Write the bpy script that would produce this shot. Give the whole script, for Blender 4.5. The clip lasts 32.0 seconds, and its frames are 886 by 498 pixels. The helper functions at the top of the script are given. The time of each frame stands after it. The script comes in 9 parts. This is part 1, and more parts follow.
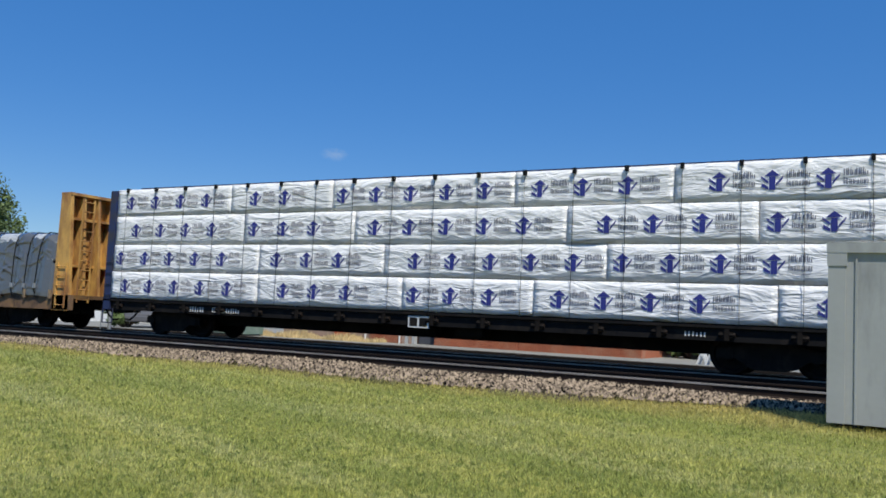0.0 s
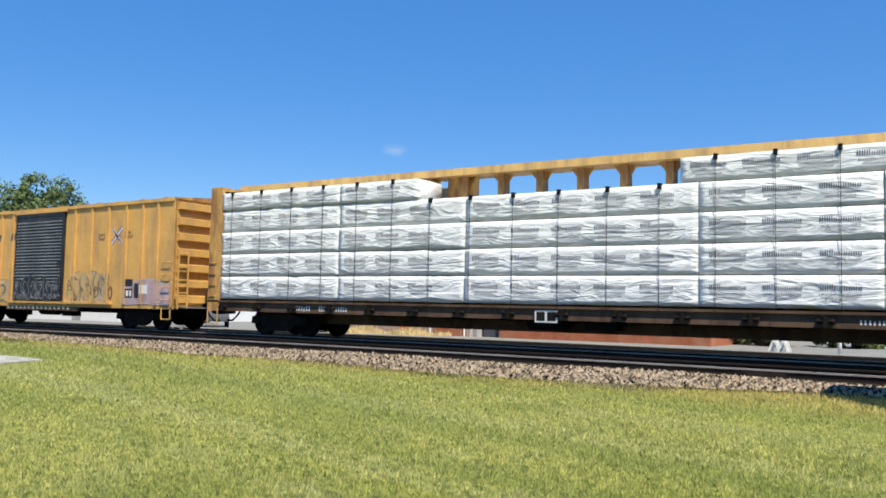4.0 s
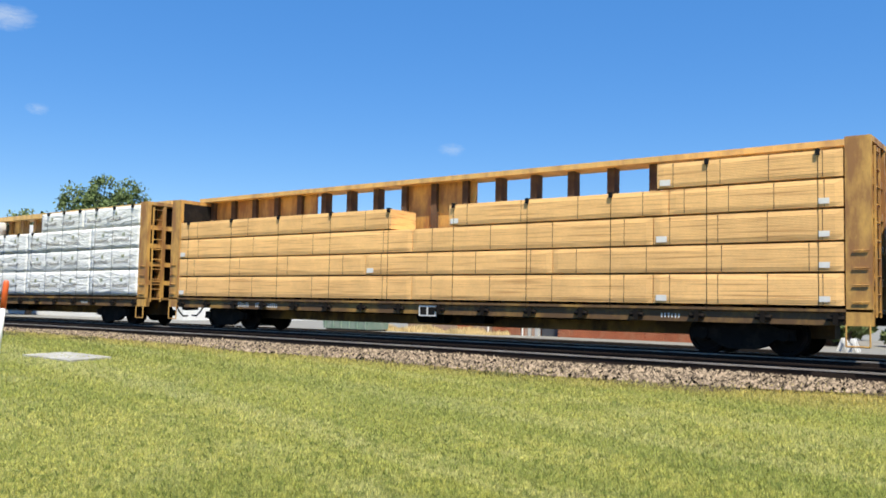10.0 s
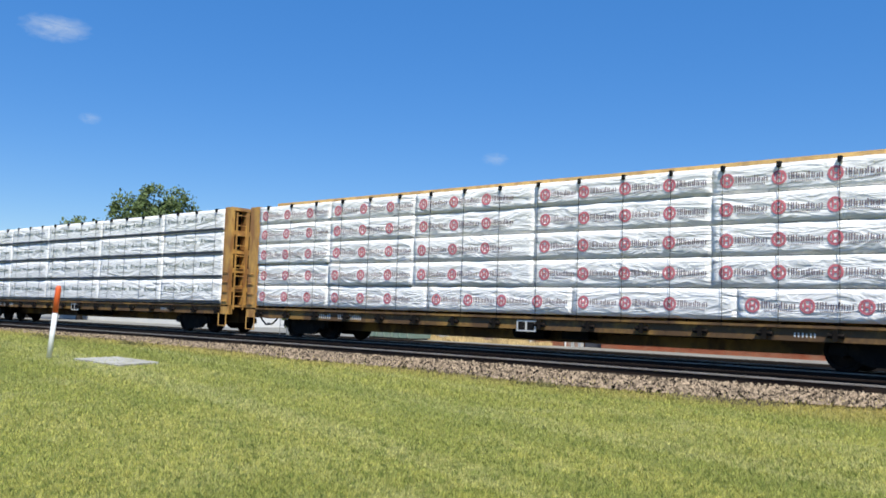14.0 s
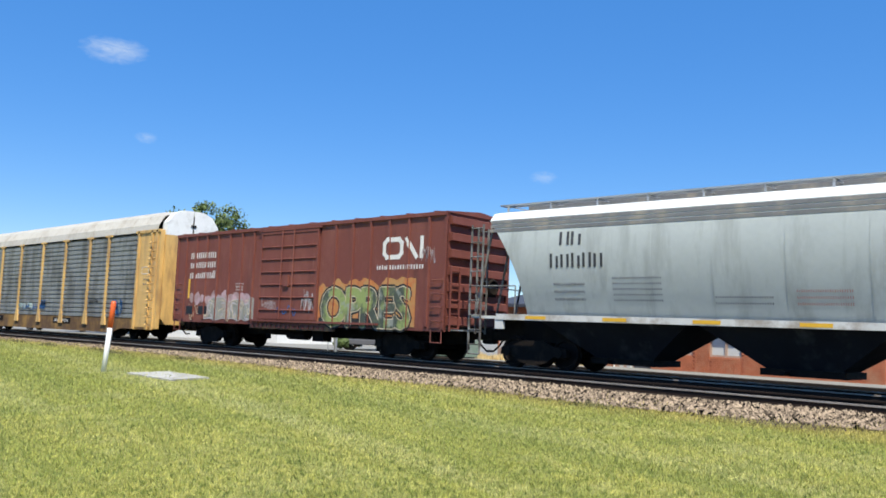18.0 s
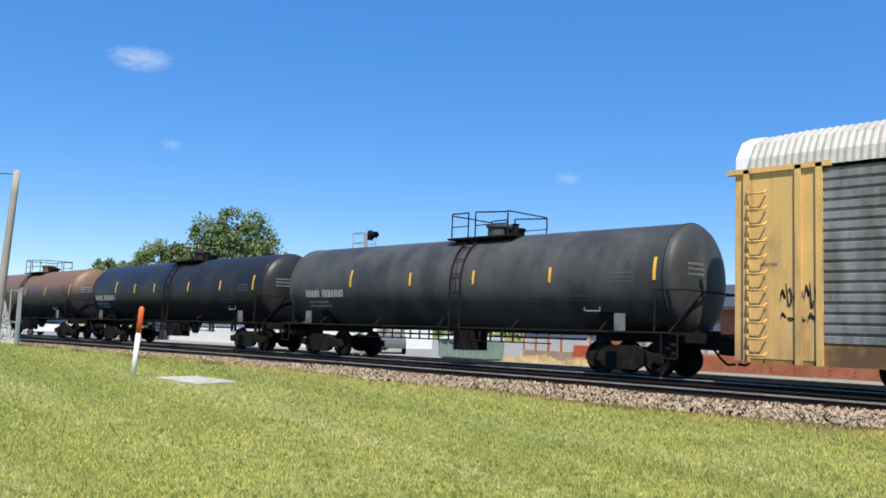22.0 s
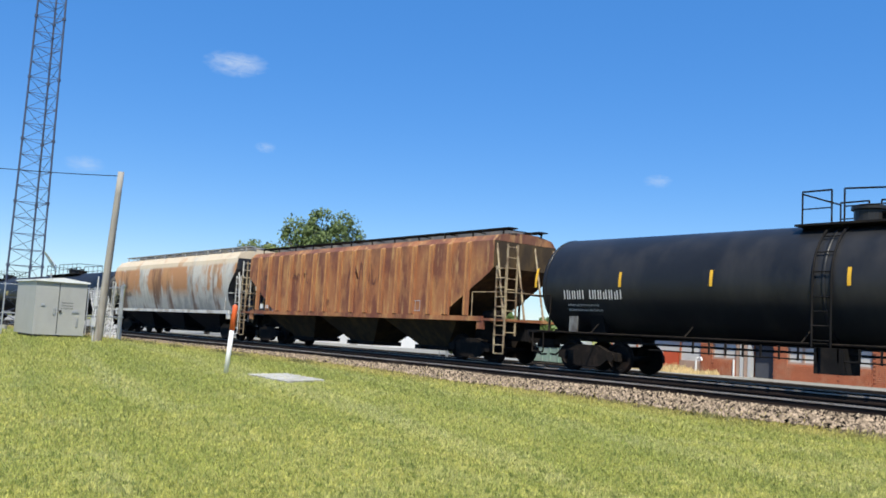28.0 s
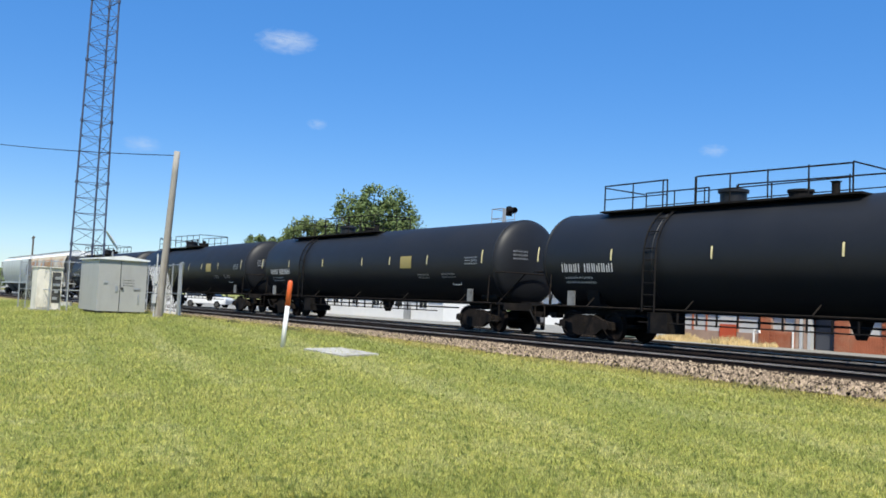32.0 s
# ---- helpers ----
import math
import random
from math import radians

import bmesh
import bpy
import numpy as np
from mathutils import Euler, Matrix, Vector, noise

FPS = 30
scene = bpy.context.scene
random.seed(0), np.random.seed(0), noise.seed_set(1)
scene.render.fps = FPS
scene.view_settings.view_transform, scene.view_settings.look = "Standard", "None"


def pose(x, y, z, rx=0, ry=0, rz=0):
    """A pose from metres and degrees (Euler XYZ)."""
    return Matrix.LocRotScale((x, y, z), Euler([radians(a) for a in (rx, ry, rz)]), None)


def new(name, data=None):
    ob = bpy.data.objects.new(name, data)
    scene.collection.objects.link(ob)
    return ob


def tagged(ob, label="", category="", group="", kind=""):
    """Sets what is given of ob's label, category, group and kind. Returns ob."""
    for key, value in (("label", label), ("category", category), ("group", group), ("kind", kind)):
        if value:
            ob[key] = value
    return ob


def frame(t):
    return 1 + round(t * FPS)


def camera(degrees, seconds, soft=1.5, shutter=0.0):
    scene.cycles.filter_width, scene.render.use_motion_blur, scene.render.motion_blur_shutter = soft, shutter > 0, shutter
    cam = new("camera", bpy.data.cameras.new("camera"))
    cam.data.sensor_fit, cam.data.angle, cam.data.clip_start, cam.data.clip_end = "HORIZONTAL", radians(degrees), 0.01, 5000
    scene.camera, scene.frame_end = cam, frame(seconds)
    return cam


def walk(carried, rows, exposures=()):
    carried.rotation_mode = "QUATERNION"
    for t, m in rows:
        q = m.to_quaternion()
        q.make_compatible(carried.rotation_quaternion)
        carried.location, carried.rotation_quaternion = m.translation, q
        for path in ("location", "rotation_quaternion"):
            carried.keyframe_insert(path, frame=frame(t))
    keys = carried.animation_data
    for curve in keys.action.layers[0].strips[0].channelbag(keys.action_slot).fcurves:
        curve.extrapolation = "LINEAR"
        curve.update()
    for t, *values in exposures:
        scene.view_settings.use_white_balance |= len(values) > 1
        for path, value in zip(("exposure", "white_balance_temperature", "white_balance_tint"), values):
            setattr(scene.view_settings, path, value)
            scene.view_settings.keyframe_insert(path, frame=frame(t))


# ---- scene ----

# how the clip's camera brightens and darkens its picture: seconds, stops
EXPOSURES = [(0, -0.13, 6400, 6), (1, 0.2, 6600, 6), (2, 0.4, 6800, 6), (4, 0.35, 6800, 6), (5, 0.28, 6850, 6), (6, 0.55, 7000, 6), (7, 0.5, 7050, 6), (9, 0.45, 7050, 6), (11, 0.38, 6900, 6), (12, 0.1, 6600, 6), (13, 0.2, 6600, 6), (17, 0.15, 6550, 6), (18, 0.44, 6720, 6), (19, 0.54, 6720, 6), (20, 0.27, 6700, 6), (21, 0.35, 6700, 6), (23, 0.49, 6720, 6), (26, 0.44, 6720, 6), (29, 0.39, 6720, 6), (32, 0.39, 6720, 6)]
EYE = (0.0, 0.0, 1.6)
cam = camera(54.57, 32.0, soft=1.7)
# seconds, and the degrees by which the hand-held camera turns left of the track's normal, up, and leans
AIM = (
    (0, 29.33, 4.51, 2.75),
    (0.5, 29.46, 4.23, 2.52),
    (1, 30.06, 4.25, 2.50),
    (1.5, 30.45, 4.46, 2.08),
    (2, 30.64, 4.38, 2.03),
    (2.5, 31.11, 4.17, 2.02),
    (4.5, 34.20, 3.96, 1.34),
    (5, 34.77, 4.02, 1.50),
    (5.5, 35.07, 3.88, 1.30),
    (6, 34.97, 4.00, 1.43),
    (6.5, 34.91, 4.34, 1.05),
    (7, 36.54, 4.23, 0.57),
    (7.5, 37.47, 3.90, 0.65),
    (8, 37.49, 3.63, 0.84),
    (8.5, 37.06, 3.62, 1.10),
    (9, 37.50, 3.51, 0.99),
    (9.5, 37.68, 3.88, 1.29),
    (10, 37.32, 3.74, 1.34),
    (10.5, 36.57, 3.99, 1.80),
    (11, 36.09, 3.96, 2.13),
    (11.5, 36.06, 4.18, 3.03),
    (12, 37.22, 3.79, 3.17),
    (12.5, 38.86, 4.14, 2.51),
    (13, 39.66, 4.33, 2.61),
    (13.5, 38.88, 4.13, 2.17),
    (14, 40.21, 4.28, 1.98),
    (14.5, 41.24, 4.42, 1.93),
    (16.5, 42.16, 5.22, 2.16),
    (17, 43.07, 4.02, 2.49),
    (17.5, 43.00, 4.92, 2.25),
    (18, 43.44, 5.37, 2.56),
    (18.5, 43.94, 6.01, 2.85),
    (19, 44.58, 6.23, 2.43),
    (19.5, 45.00, 6.38, 2.14),
    (20, 45.47, 6.16, 2.08),
    (20.5, 45.96, 5.72, 2.13),
    (21, 46.16, 5.84, 2.25),
    (21.5, 46.09, 5.90, 2.51),
    (22, 45.07, 5.47, 2.04),
    (22.5, 45.10, 5.25, 1.69),
    (23, 45.66, 5.51, 1.94),
    (23.5, 45.72, 5.31, 2.06),
    (24, 45.55, 5.21, 1.81),
    (24.5, 45.38, 5.41, 1.99),
    (25, 45.20, 5.62, 2.27),
    (25.5, 45.31, 5.54, 2.46),
    (26, 48.44, 5.19, 2.54),
    (26.5, 49.15, 6.04, 2.94),
    (28.5, 51.68, 4.96, 3.17),
    (29, 52.39, 4.48, 3.05),
    (29.5, 53.02, 4.09, 2.87),
    (30, 53.41, 4.04, 2.76),
    (30.5, 53.80, 3.86, 2.71),
    (31, 54.15, 3.72, 2.71),
    (31.5, 54.05, 3.68, 2.79),
    (32, 54.25, 3.47, 2.72),
)
walk(cam, [(t, pose(*EYE, 90 + up, 0, turn) @ pose(0, 0, 0, 0, 0, lean)) for t, turn, up, lean in AIM], exposures=EXPOSURES)


# ---------------------------------------------------------------- light
world = bpy.data.worlds.new("world")
scene.world = world
world.use_nodes = True
wn, wl = world.node_tree.nodes, world.node_tree.links
SUN = Vector((0.42, -0.34, 0.84)).normalized()
sky = wn.new("ShaderNodeTexSky")
sky.sky_type = "NISHITA"
sky.sun_disc = False
sky.sun_elevation = math.asin(SUN.z)
sky.sun_rotation = math.atan2(SUN.x, SUN.y)
sky.altitude, sky.air_density, sky.dust_density, sky.ozone_density = 300, 1.0, 0.0, 3.0
wn["Background"].inputs["Strength"].default_value = 0.12
deep = wn.new("ShaderNodeHueSaturation")
deep.inputs["Saturation"].default_value = 1.35
deep.inputs["Hue"].default_value = 0.513
wl.new(sky.outputs[0], deep.inputs["Color"])
wl.new(deep.outputs[0], wn["Background"].inputs["Color"])
# an even blue veil of clear northern air over the whole sky
veil, both = wn.new("ShaderNodeBackground"), wn.new("ShaderNodeMixShader")
veil.inputs["Color"].default_value, veil.inputs["Strength"].default_value = (0.105, 0.385, 1.0, 1), 0.70
both.inputs[0].default_value = 0.45
wl.new(wn["Background"].outputs[0], both.inputs[1])
wl.new(veil.outputs[0], both.inputs[2])
wl.new(both.outputs[0], wn["World Output"].inputs["Surface"])
sun = new("sun", bpy.data.lights.new("sun", "SUN"))
sun.data.energy, sun.data.angle, sun.data.color = 5.0, radians(0.53), (1.0, 0.95, 0.87)
sun.rotation_euler = SUN.to_track_quat("Z", "Y").to_euler()
sun.location = (30, -30, 60)


# ---------------------------------------------------------------- materials
def mat(name, col, rough=0.6, metal=0.0, var=0.14, scale=1.3, dirt=None, amount=0.35, streak=1.0, dscale=2.2, bump=0.0, bscale=30.0, perobj=0.0, spec=0.5):
    """A painted or raw surface: broad and fine variation, optional dirt in patches or streaks, fine relief."""
    m = bpy.data.materials.new(name)
    m.use_nodes = True
    n, l = m.node_tree.nodes, m.node_tree.links
    b = n["Principled BSDF"]
    b.inputs["Metallic"].default_value = metal
    b.inputs["Specular IOR Level"].default_value = spec
    co = n.new("ShaderNodeTexCoord")

    def noise_at(sc, detail, stretch=(1, 1, 1)):
        mp = n.new("ShaderNodeMapping")
        mp.inputs["Scale"].default_value = stretch
        l.new(co.outputs["Object"], mp.inputs["Vector"])
        t = n.new("ShaderNodeTexNoise")
        t.inputs["Scale"].default_value, t.inputs["Detail"].default_value = sc, detail
        t.inputs["Roughness"].default_value = 0.62
        l.new(mp.outputs[0], t.inputs["Vector"])
        return t

    big, fine = noise_at(scale, 4), noise_at(scale * 14, 3)
    hsv = n.new("ShaderNodeHueSaturation")
    hsv.inputs["Color"].default_value = (*col, 1)
    add = n.new("ShaderNodeMath")
    add.operation = "MULTIPLY_ADD"
    l.new(fine.outputs["Fac"], add.inputs[0])
    add.inputs[1].default_value = 0.45
    l.new(big.outputs["Fac"], add.inputs[2])
    rng = n.new("ShaderNodeMapRange")
    rng.inputs["From Min"].default_value, rng.inputs["From Max"].default_value = 0.42, 1.02
    rng.inputs["To Min"].default_value, rng.inputs["To Max"].default_value = 1 - var, 1 + var
    l.new(add.outputs[0], rng.inputs["Value"])
    value = rng.outputs[0]
    if perobj:
        info = n.new("ShaderNodeObjectInfo")
        r2 = n.new("ShaderNodeMapRange")
        r2.inputs["To Min"].default_value, r2.inputs["To Max"].default_value = 1 - perobj, 1 + perobj
        l.new(info.outputs["Random"], r2.inputs["Value"])
        mul = n.new("ShaderNodeMath")
        mul.operation = "MULTIPLY"
        l.new(value, mul.inputs[0])
        l.new(r2.outputs[0], mul.inputs[1])
        value = mul.outputs[0]
    l.new(value, hsv.inputs["Value"])
    colour = hsv.outputs[0]
    if dirt:
        d = noise_at(dscale, 6, (1, 1, 1 / streak))
        ramp = n.new("ShaderNodeMapRange")
        ramp.inputs["From Min"].default_value, ramp.inputs["From Max"].default_value = 0.62 - amount * 0.5, 0.8 - amount * 0.5
        ramp.inputs["To Max"].default_value = min(1.0, 0.55 + amount * 0.6)
        l.new(d.outputs["Fac"], ramp.inputs["Value"])
        mix = n.new("ShaderNodeMix")
        mix.data_type = "RGBA"
        l.new(ramp.outputs[0], mix.inputs["Factor"])
        l.new(colour, mix.inputs["A"])
        mix.inputs["B"].default_value = (*dirt, 1)
        colour = mix.outputs["Result"]
    l.new(colour, b.inputs["Base Color"])
    rr = n.new("ShaderNodeMapRange")
    rr.inputs["To Min"].default_value, rr.inputs["To Max"].default_value = max(0.02, rough - 0.12), min(1, rough + 0.12)
    l.new(big.outputs["Fac"], rr.inputs["Value"])
    l.new(rr.outputs[0], b.inputs["Roughness"])
    if bump:
        t = noise_at(bscale, 4)
        bp = n.new("ShaderNodeBump")
        bp.inputs["Strength"].default_value, bp.inputs["Distance"].default_value = 1.0, bump
        l.new(t.outputs["Fac"], bp.inputs["Height"])
        l.new(bp.outputs[0], b.inputs["Normal"])
    return m


def flat_paint(name, col, rough=0.6):
    return mat(name, col, rough, var=0.08, scale=3.0)


def wrap_material(name, col, rough=0.38, crease=0.034, size=1.0, upright=False):
    """Plastic sheet over a load: long slanting creases and small crumples, glossy."""
    m = mat(name, col, rough, var=0.06, scale=0.9)
    n, l = m.node_tree.nodes, m.node_tree.links
    co = n.new("ShaderNodeTexCoord")

    def layer(scale, stretch, turn, detail, twist):
        mp = n.new("ShaderNodeMapping")
        mp.inputs["Scale"].default_value, mp.inputs["Rotation"].default_value = stretch, (0, turn, 0)
        t = n.new("ShaderNodeTexNoise")
        t.inputs["Scale"].default_value, t.inputs["Detail"].default_value, t.inputs["Distortion"].default_value = scale, detail, twist
        l.new(co.outputs["Object"], mp.inputs["Vector"])
        l.new(mp.outputs[0], t.inputs["Vector"])
        a = n.new("ShaderNodeMath")
        a.operation = "SUBTRACT"
        a.inputs[1].default_value = 0.5
        l.new(t.outputs["Fac"], a.inputs[0])
        b = n.new("ShaderNodeMath")
        b.operation = "ABSOLUTE"
        l.new(a.outputs[0], b.inputs[0])
        return b.outputs[0]

    one = layer(1.1 / size, (1.9, 1, 0.4) if upright else (0.5, 1, 2.2), -0.3 if upright else 0.55, 2 if upright else 3, 0.7)
    two = layer(2.4 / size, (1.3, 1, 0.5) if upright else (0.55, 1, 1.6), 0.45 if upright else -0.6, 2 if upright else 4, 1.0)
    s = n.new("ShaderNodeMath")
    s.operation = "MULTIPLY_ADD"
    s.inputs[1].default_value = 0.5
    l.new(two, s.inputs[0])
    l.new(one, s.inputs[2])
    bp = n.new("ShaderNodeBump")
    bp.invert = True
    bp.inputs["Strength"].default_value, bp.inputs["Distance"].default_value = 1.0, crease * 4
    l.new(s.outputs[0], bp.inputs["Height"])
    l.new(bp.outputs[0], n["Principled BSDF"].inputs["Normal"])
    return m


def layered(name, base, layers, rough=0.75, bump=0.0, bscale=30.0, fine=0.12):
    """A weathered surface: each layer is (colour, scale, stretch, from, to, strength) laid over the last."""
    m = bpy.data.materials.new(name)
    m.use_nodes = True
    n, l = m.node_tree.nodes, m.node_tree.links
    b = n["Principled BSDF"]
    b.inputs["Roughness"].default_value = rough
    co = n.new("ShaderNodeTexCoord")

    def noise_at(sc, detail, stretch, shift):
        mp = n.new("ShaderNodeMapping")
        mp.inputs["Scale"].default_value, mp.inputs["Location"].default_value = stretch, (shift, 0, shift)
        l.new(co.outputs["Object"], mp.inputs["Vector"])
        t = n.new("ShaderNodeTexNoise")
        t.inputs["Scale"].default_value, t.inputs["Detail"].default_value, t.inputs["Roughness"].default_value = sc, detail, 0.65
        l.new(mp.outputs[0], t.inputs["Vector"])
        return t.outputs["Fac"]

    rgb = n.new("ShaderNodeRGB")
    rgb.outputs[0].default_value = (*base, 1)
    colour = rgb.outputs[0]
    split = n.new("ShaderNodeSeparateXYZ")
    l.new(co.outputs["Object"], split.inputs[0])
    for k, (col, sc, stretch, lo, hi, strength, *band) in enumerate(layers):
        r = n.new("ShaderNodeMapRange")
        r.inputs["From Min"].default_value, r.inputs["From Max"].default_value, r.inputs["To Max"].default_value = lo, hi, strength
        l.new(noise_at(sc, 6, stretch, 3.7 * k), r.inputs["Value"])
        fac = r.outputs[0]
        if band:
            z, mul = n.new("ShaderNodeMapRange"), n.new("ShaderNodeMath")
            z.inputs["From Min"].default_value, z.inputs["From Max"].default_value = band
            mul.operation = "MULTIPLY"
            l.new(split.outputs["Z"], z.inputs["Value"])
            l.new(z.outputs[0], mul.inputs[0])
            l.new(fac, mul.inputs[1])
            fac = mul.outputs[0]
        x = n.new("ShaderNodeMix")
        x.data_type = "RGBA"
        l.new(fac, x.inputs["Factor"])
        l.new(colour, x.inputs["A"])
        x.inputs["B"].default_value = (*col, 1)
        colour = x.outputs["Result"]
    hsv = n.new("ShaderNodeHueSaturation")
    r = n.new("ShaderNodeMapRange")
    r.inputs["To Min"].default_value, r.inputs["To Max"].default_value = 1 - 2 * fine, 1 + 2 * fine
    l.new(noise_at(18, 3, (1, 1, 1), 1.0), r.inputs["Value"])
    l.new(r.outputs[0], hsv.inputs["Value"])
    l.new(colour, hsv.inputs["Color"])
    l.new(hsv.outputs[0], b.inputs["Base Color"])
    if bump:
        bp = n.new("ShaderNodeBump")
        bp.inputs["Strength"].default_value, bp.inputs["Distance"].default_value = 1.0, bump
        l.new(noise_at(bscale, 4, (1, 1, 1), 2.0), bp.inputs["Height"])
        l.new(bp.outputs[0], b.inputs["Normal"])
    return m


def faded_spray(name, low, mid, high, z0, z1):
    """Spray paint that fades from one colour to the next up the side of the car."""
    m = mat(name, mid, 0.6, var=0.1, scale=2.0)
    n, l = m.node_tree.nodes, m.node_tree.links
    co, sp, mr, rp = n.new("ShaderNodeTexCoord"), n.new("ShaderNodeSeparateXYZ"), n.new("ShaderNodeMapRange"), n.new("ShaderNodeValToRGB")
    mr.inputs["From Min"].default_value, mr.inputs["From Max"].default_value = z0, z1
    rp.color_ramp.elements[0].color, rp.color_ramp.elements[1].color = (*low, 1), (*high, 1)
    e = rp.color_ramp.elements.new(0.5)
    e.color = (*mid, 1)
    l.new(co.outputs["Object"], sp.inputs[0])
    l.new(sp.outputs["Z"], mr.inputs["Value"])
    l.new(mr.outputs[0], rp.inputs["Fac"])
    l.new(rp.outputs["Color"], n["Principled BSDF"].inputs["Base Color"])
    return m


RUST = (0.16, 0.07, 0.035)
GRIME = (0.05, 0.04, 0.032)
M_YELLOW = mat("yellow_car_paint", (0.655, 0.36, 0.098), 0.5, var=0.13, scale=0.7, dirt=(0.40, 0.235, 0.10), amount=0.28, streak=5, bump=0.06, bscale=0.7)
M_YELLOW2 = mat("orange_yellow_frame_paint", (0.60, 0.34, 0.09), 0.6, var=0.18, scale=1.0, dirt=(0.24, 0.10, 0.04), amount=0.44, streak=3)
M_BROWN = layered("oxide_brown_car_paint", (0.19, 0.05, 0.036), [((0.235, 0.08, 0.055), 0.7, (1, 1, 0.5), 0.48, 0.72, 0.7), ((0.085, 0.026, 0.02), 1.6, (1, 1, 0.2), 0.5, 0.66, 0.8), ((0.33, 0.17, 0.13), 5.0, (1, 1, 0.15), 0.6, 0.75, 0.4)], 0.6, 0.02, 1.0, 0.08)
M_BROWN2 = layered("dull_oxide_red_paint", (0.17, 0.048, 0.034), [((0.24, 0.09, 0.065), 0.7, (1, 1, 0.5), 0.48, 0.72, 0.7), ((0.09, 0.03, 0.022), 1.6, (1, 1, 0.2), 0.54, 0.7, 0.7), ((0.3, 0.15, 0.11), 5.0, (1, 1, 0.15), 0.6, 0.75, 0.4)], 0.65, 0.02, 1.0, 0.08)
M_DOORBLACK = mat("black_door_paint_and_hopper_shade", (0.022, 0.024, 0.03), 0.45, var=0.3, scale=1.4, dirt=(0.10, 0.10, 0.10), amount=0.15, streak=3, spec=0.25)
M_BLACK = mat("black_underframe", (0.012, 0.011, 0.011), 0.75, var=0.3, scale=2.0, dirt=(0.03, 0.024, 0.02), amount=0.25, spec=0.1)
M_TRUCK = mat("grimy_truck_steel", (0.016, 0.013, 0.011), 0.7, var=0.35, scale=3.0, dirt=(0.036, 0.026, 0.02), amount=0.25, dscale=5, spec=0.08)
M_WHEEL = mat("rusty_wheel_steel", (0.014, 0.011, 0.01), 0.65, metal=0.2, var=0.3, scale=4.0, dirt=(0.05, 0.03, 0.022), amount=0.3, spec=0.12)
M_BLUEFRAME = mat("dark_blue_frame_paint", (0.02, 0.03, 0.09), 0.5, var=0.2, dirt=GRIME, amount=0.3)
M_DECK = mat("rusty_brown_deck", (0.13, 0.08, 0.05), 0.75, var=0.25, scale=1.2, dirt=(0.06, 0.035, 0.025), amount=0.4, streak=2, spec=0.2)
M_DECKY = mat("worn_yellow_deck_edge", (0.33, 0.19, 0.06), 0.65, var=0.2, scale=0.8, dirt=(0.10, 0.06, 0.04), amount=0.5, streak=1.5, dscale=1.2, spec=0.2)
M_WRAPW = wrap_material("white_wrap", (0.77, 0.765, 0.735), 0.4, 0.034)
M_WRAPR = wrap_material("bright_white_wrap", (0.9, 0.885, 0.865), 0.38, 0.04)
M_WRAPS = wrap_material("silver_white_wrap", (0.84, 0.82, 0.80), 0.3, 0.04)
M_TARP = wrap_material("grey_tarp", (0.105, 0.107, 0.11), 0.22, 0.008, 0.8)
for key, value in (("Coat Weight", 1.0), ("Coat Roughness", 0.14)):
    M_TARP.node_tree.nodes["Principled BSDF"].inputs[key].default_value = value
M_TARPHI = wrap_material("torn_and_sunlit_tarp", (0.5, 0.51, 0.53), 0.28, 0.03, 0.5)
M_STRAP = mat("black_strap", (0.012, 0.012, 0.013), 0.7, var=0.08, spec=0.1)
M_BLUEINK = flat_paint("navy_ink", (0.03, 0.035, 0.22), 0.45)
M_GREYINK = flat_paint("grey_ink", (0.10, 0.10, 0.14), 0.5)
M_DARKINK = flat_paint("charcoal_ink", (0.05, 0.05, 0.055), 0.5)
M_ROSEINK = flat_paint("dusky_rose_ink", (0.24, 0.175, 0.195), 0.5)
M_GREENINK = flat_paint("olive_green_ink", (0.20, 0.23, 0.09), 0.5)
M_REDINK = flat_paint("crimson_ink", (0.60, 0.17, 0.20), 0.5)
M_TEALINK = flat_paint("dark_teal_ink", (0.04, 0.10, 0.09), 0.5)
M_BANDINK = flat_paint("black_band_ink", (0.03, 0.035, 0.045), 0.5)
M_WHITEMARK = mat("white_marking_paint", (0.72, 0.70, 0.66), 0.6, var=0.12, scale=4)
M_FADED = mat("faded_yellow_marking", (0.32, 0.2, 0.07), 0.7)
M_GRAFD = mat("dull_brown_spray_paint", (0.24, 0.16, 0.09), 0.65, var=0.3, dirt=(0.45, 0.36, 0.25), amount=0.35)
M_GRAFW = mat("white_spray_paint", (0.66, 0.66, 0.64), 0.6, var=0.15, scale=2.5, dirt=(0.35, 0.33, 0.3), amount=0.25)
M_FADE = faded_spray("blue_white_green_spray_paint", (0.42, 0.55, 0.40), (0.70, 0.73, 0.70), (0.26, 0.56, 0.70), 0.9, 2.1)
M_FADEW = faded_spray("white_spray_paint_over_dust", (0.36, 0.20, 0.12), (0.52, 0.50, 0.45), (0.60, 0.60, 0.57), 0.75, 1.8)
M_FADEL = mat("worn_tan_grey_spray_paint", (0.40, 0.30, 0.19), 0.65, var=0.3, scale=1.5, dirt=(0.58, 0.37, 0.13), amount=0.55, dscale=1.3)
M_GRAFT = mat("pale_teal_spray_paint", (0.32, 0.52, 0.50), 0.6, var=0.2, scale=2.0, dirt=(0.62, 0.66, 0.62), amount=0.4)
M_GRAFK = mat("black_spray_paint", (0.02, 0.022, 0.022), 0.6)
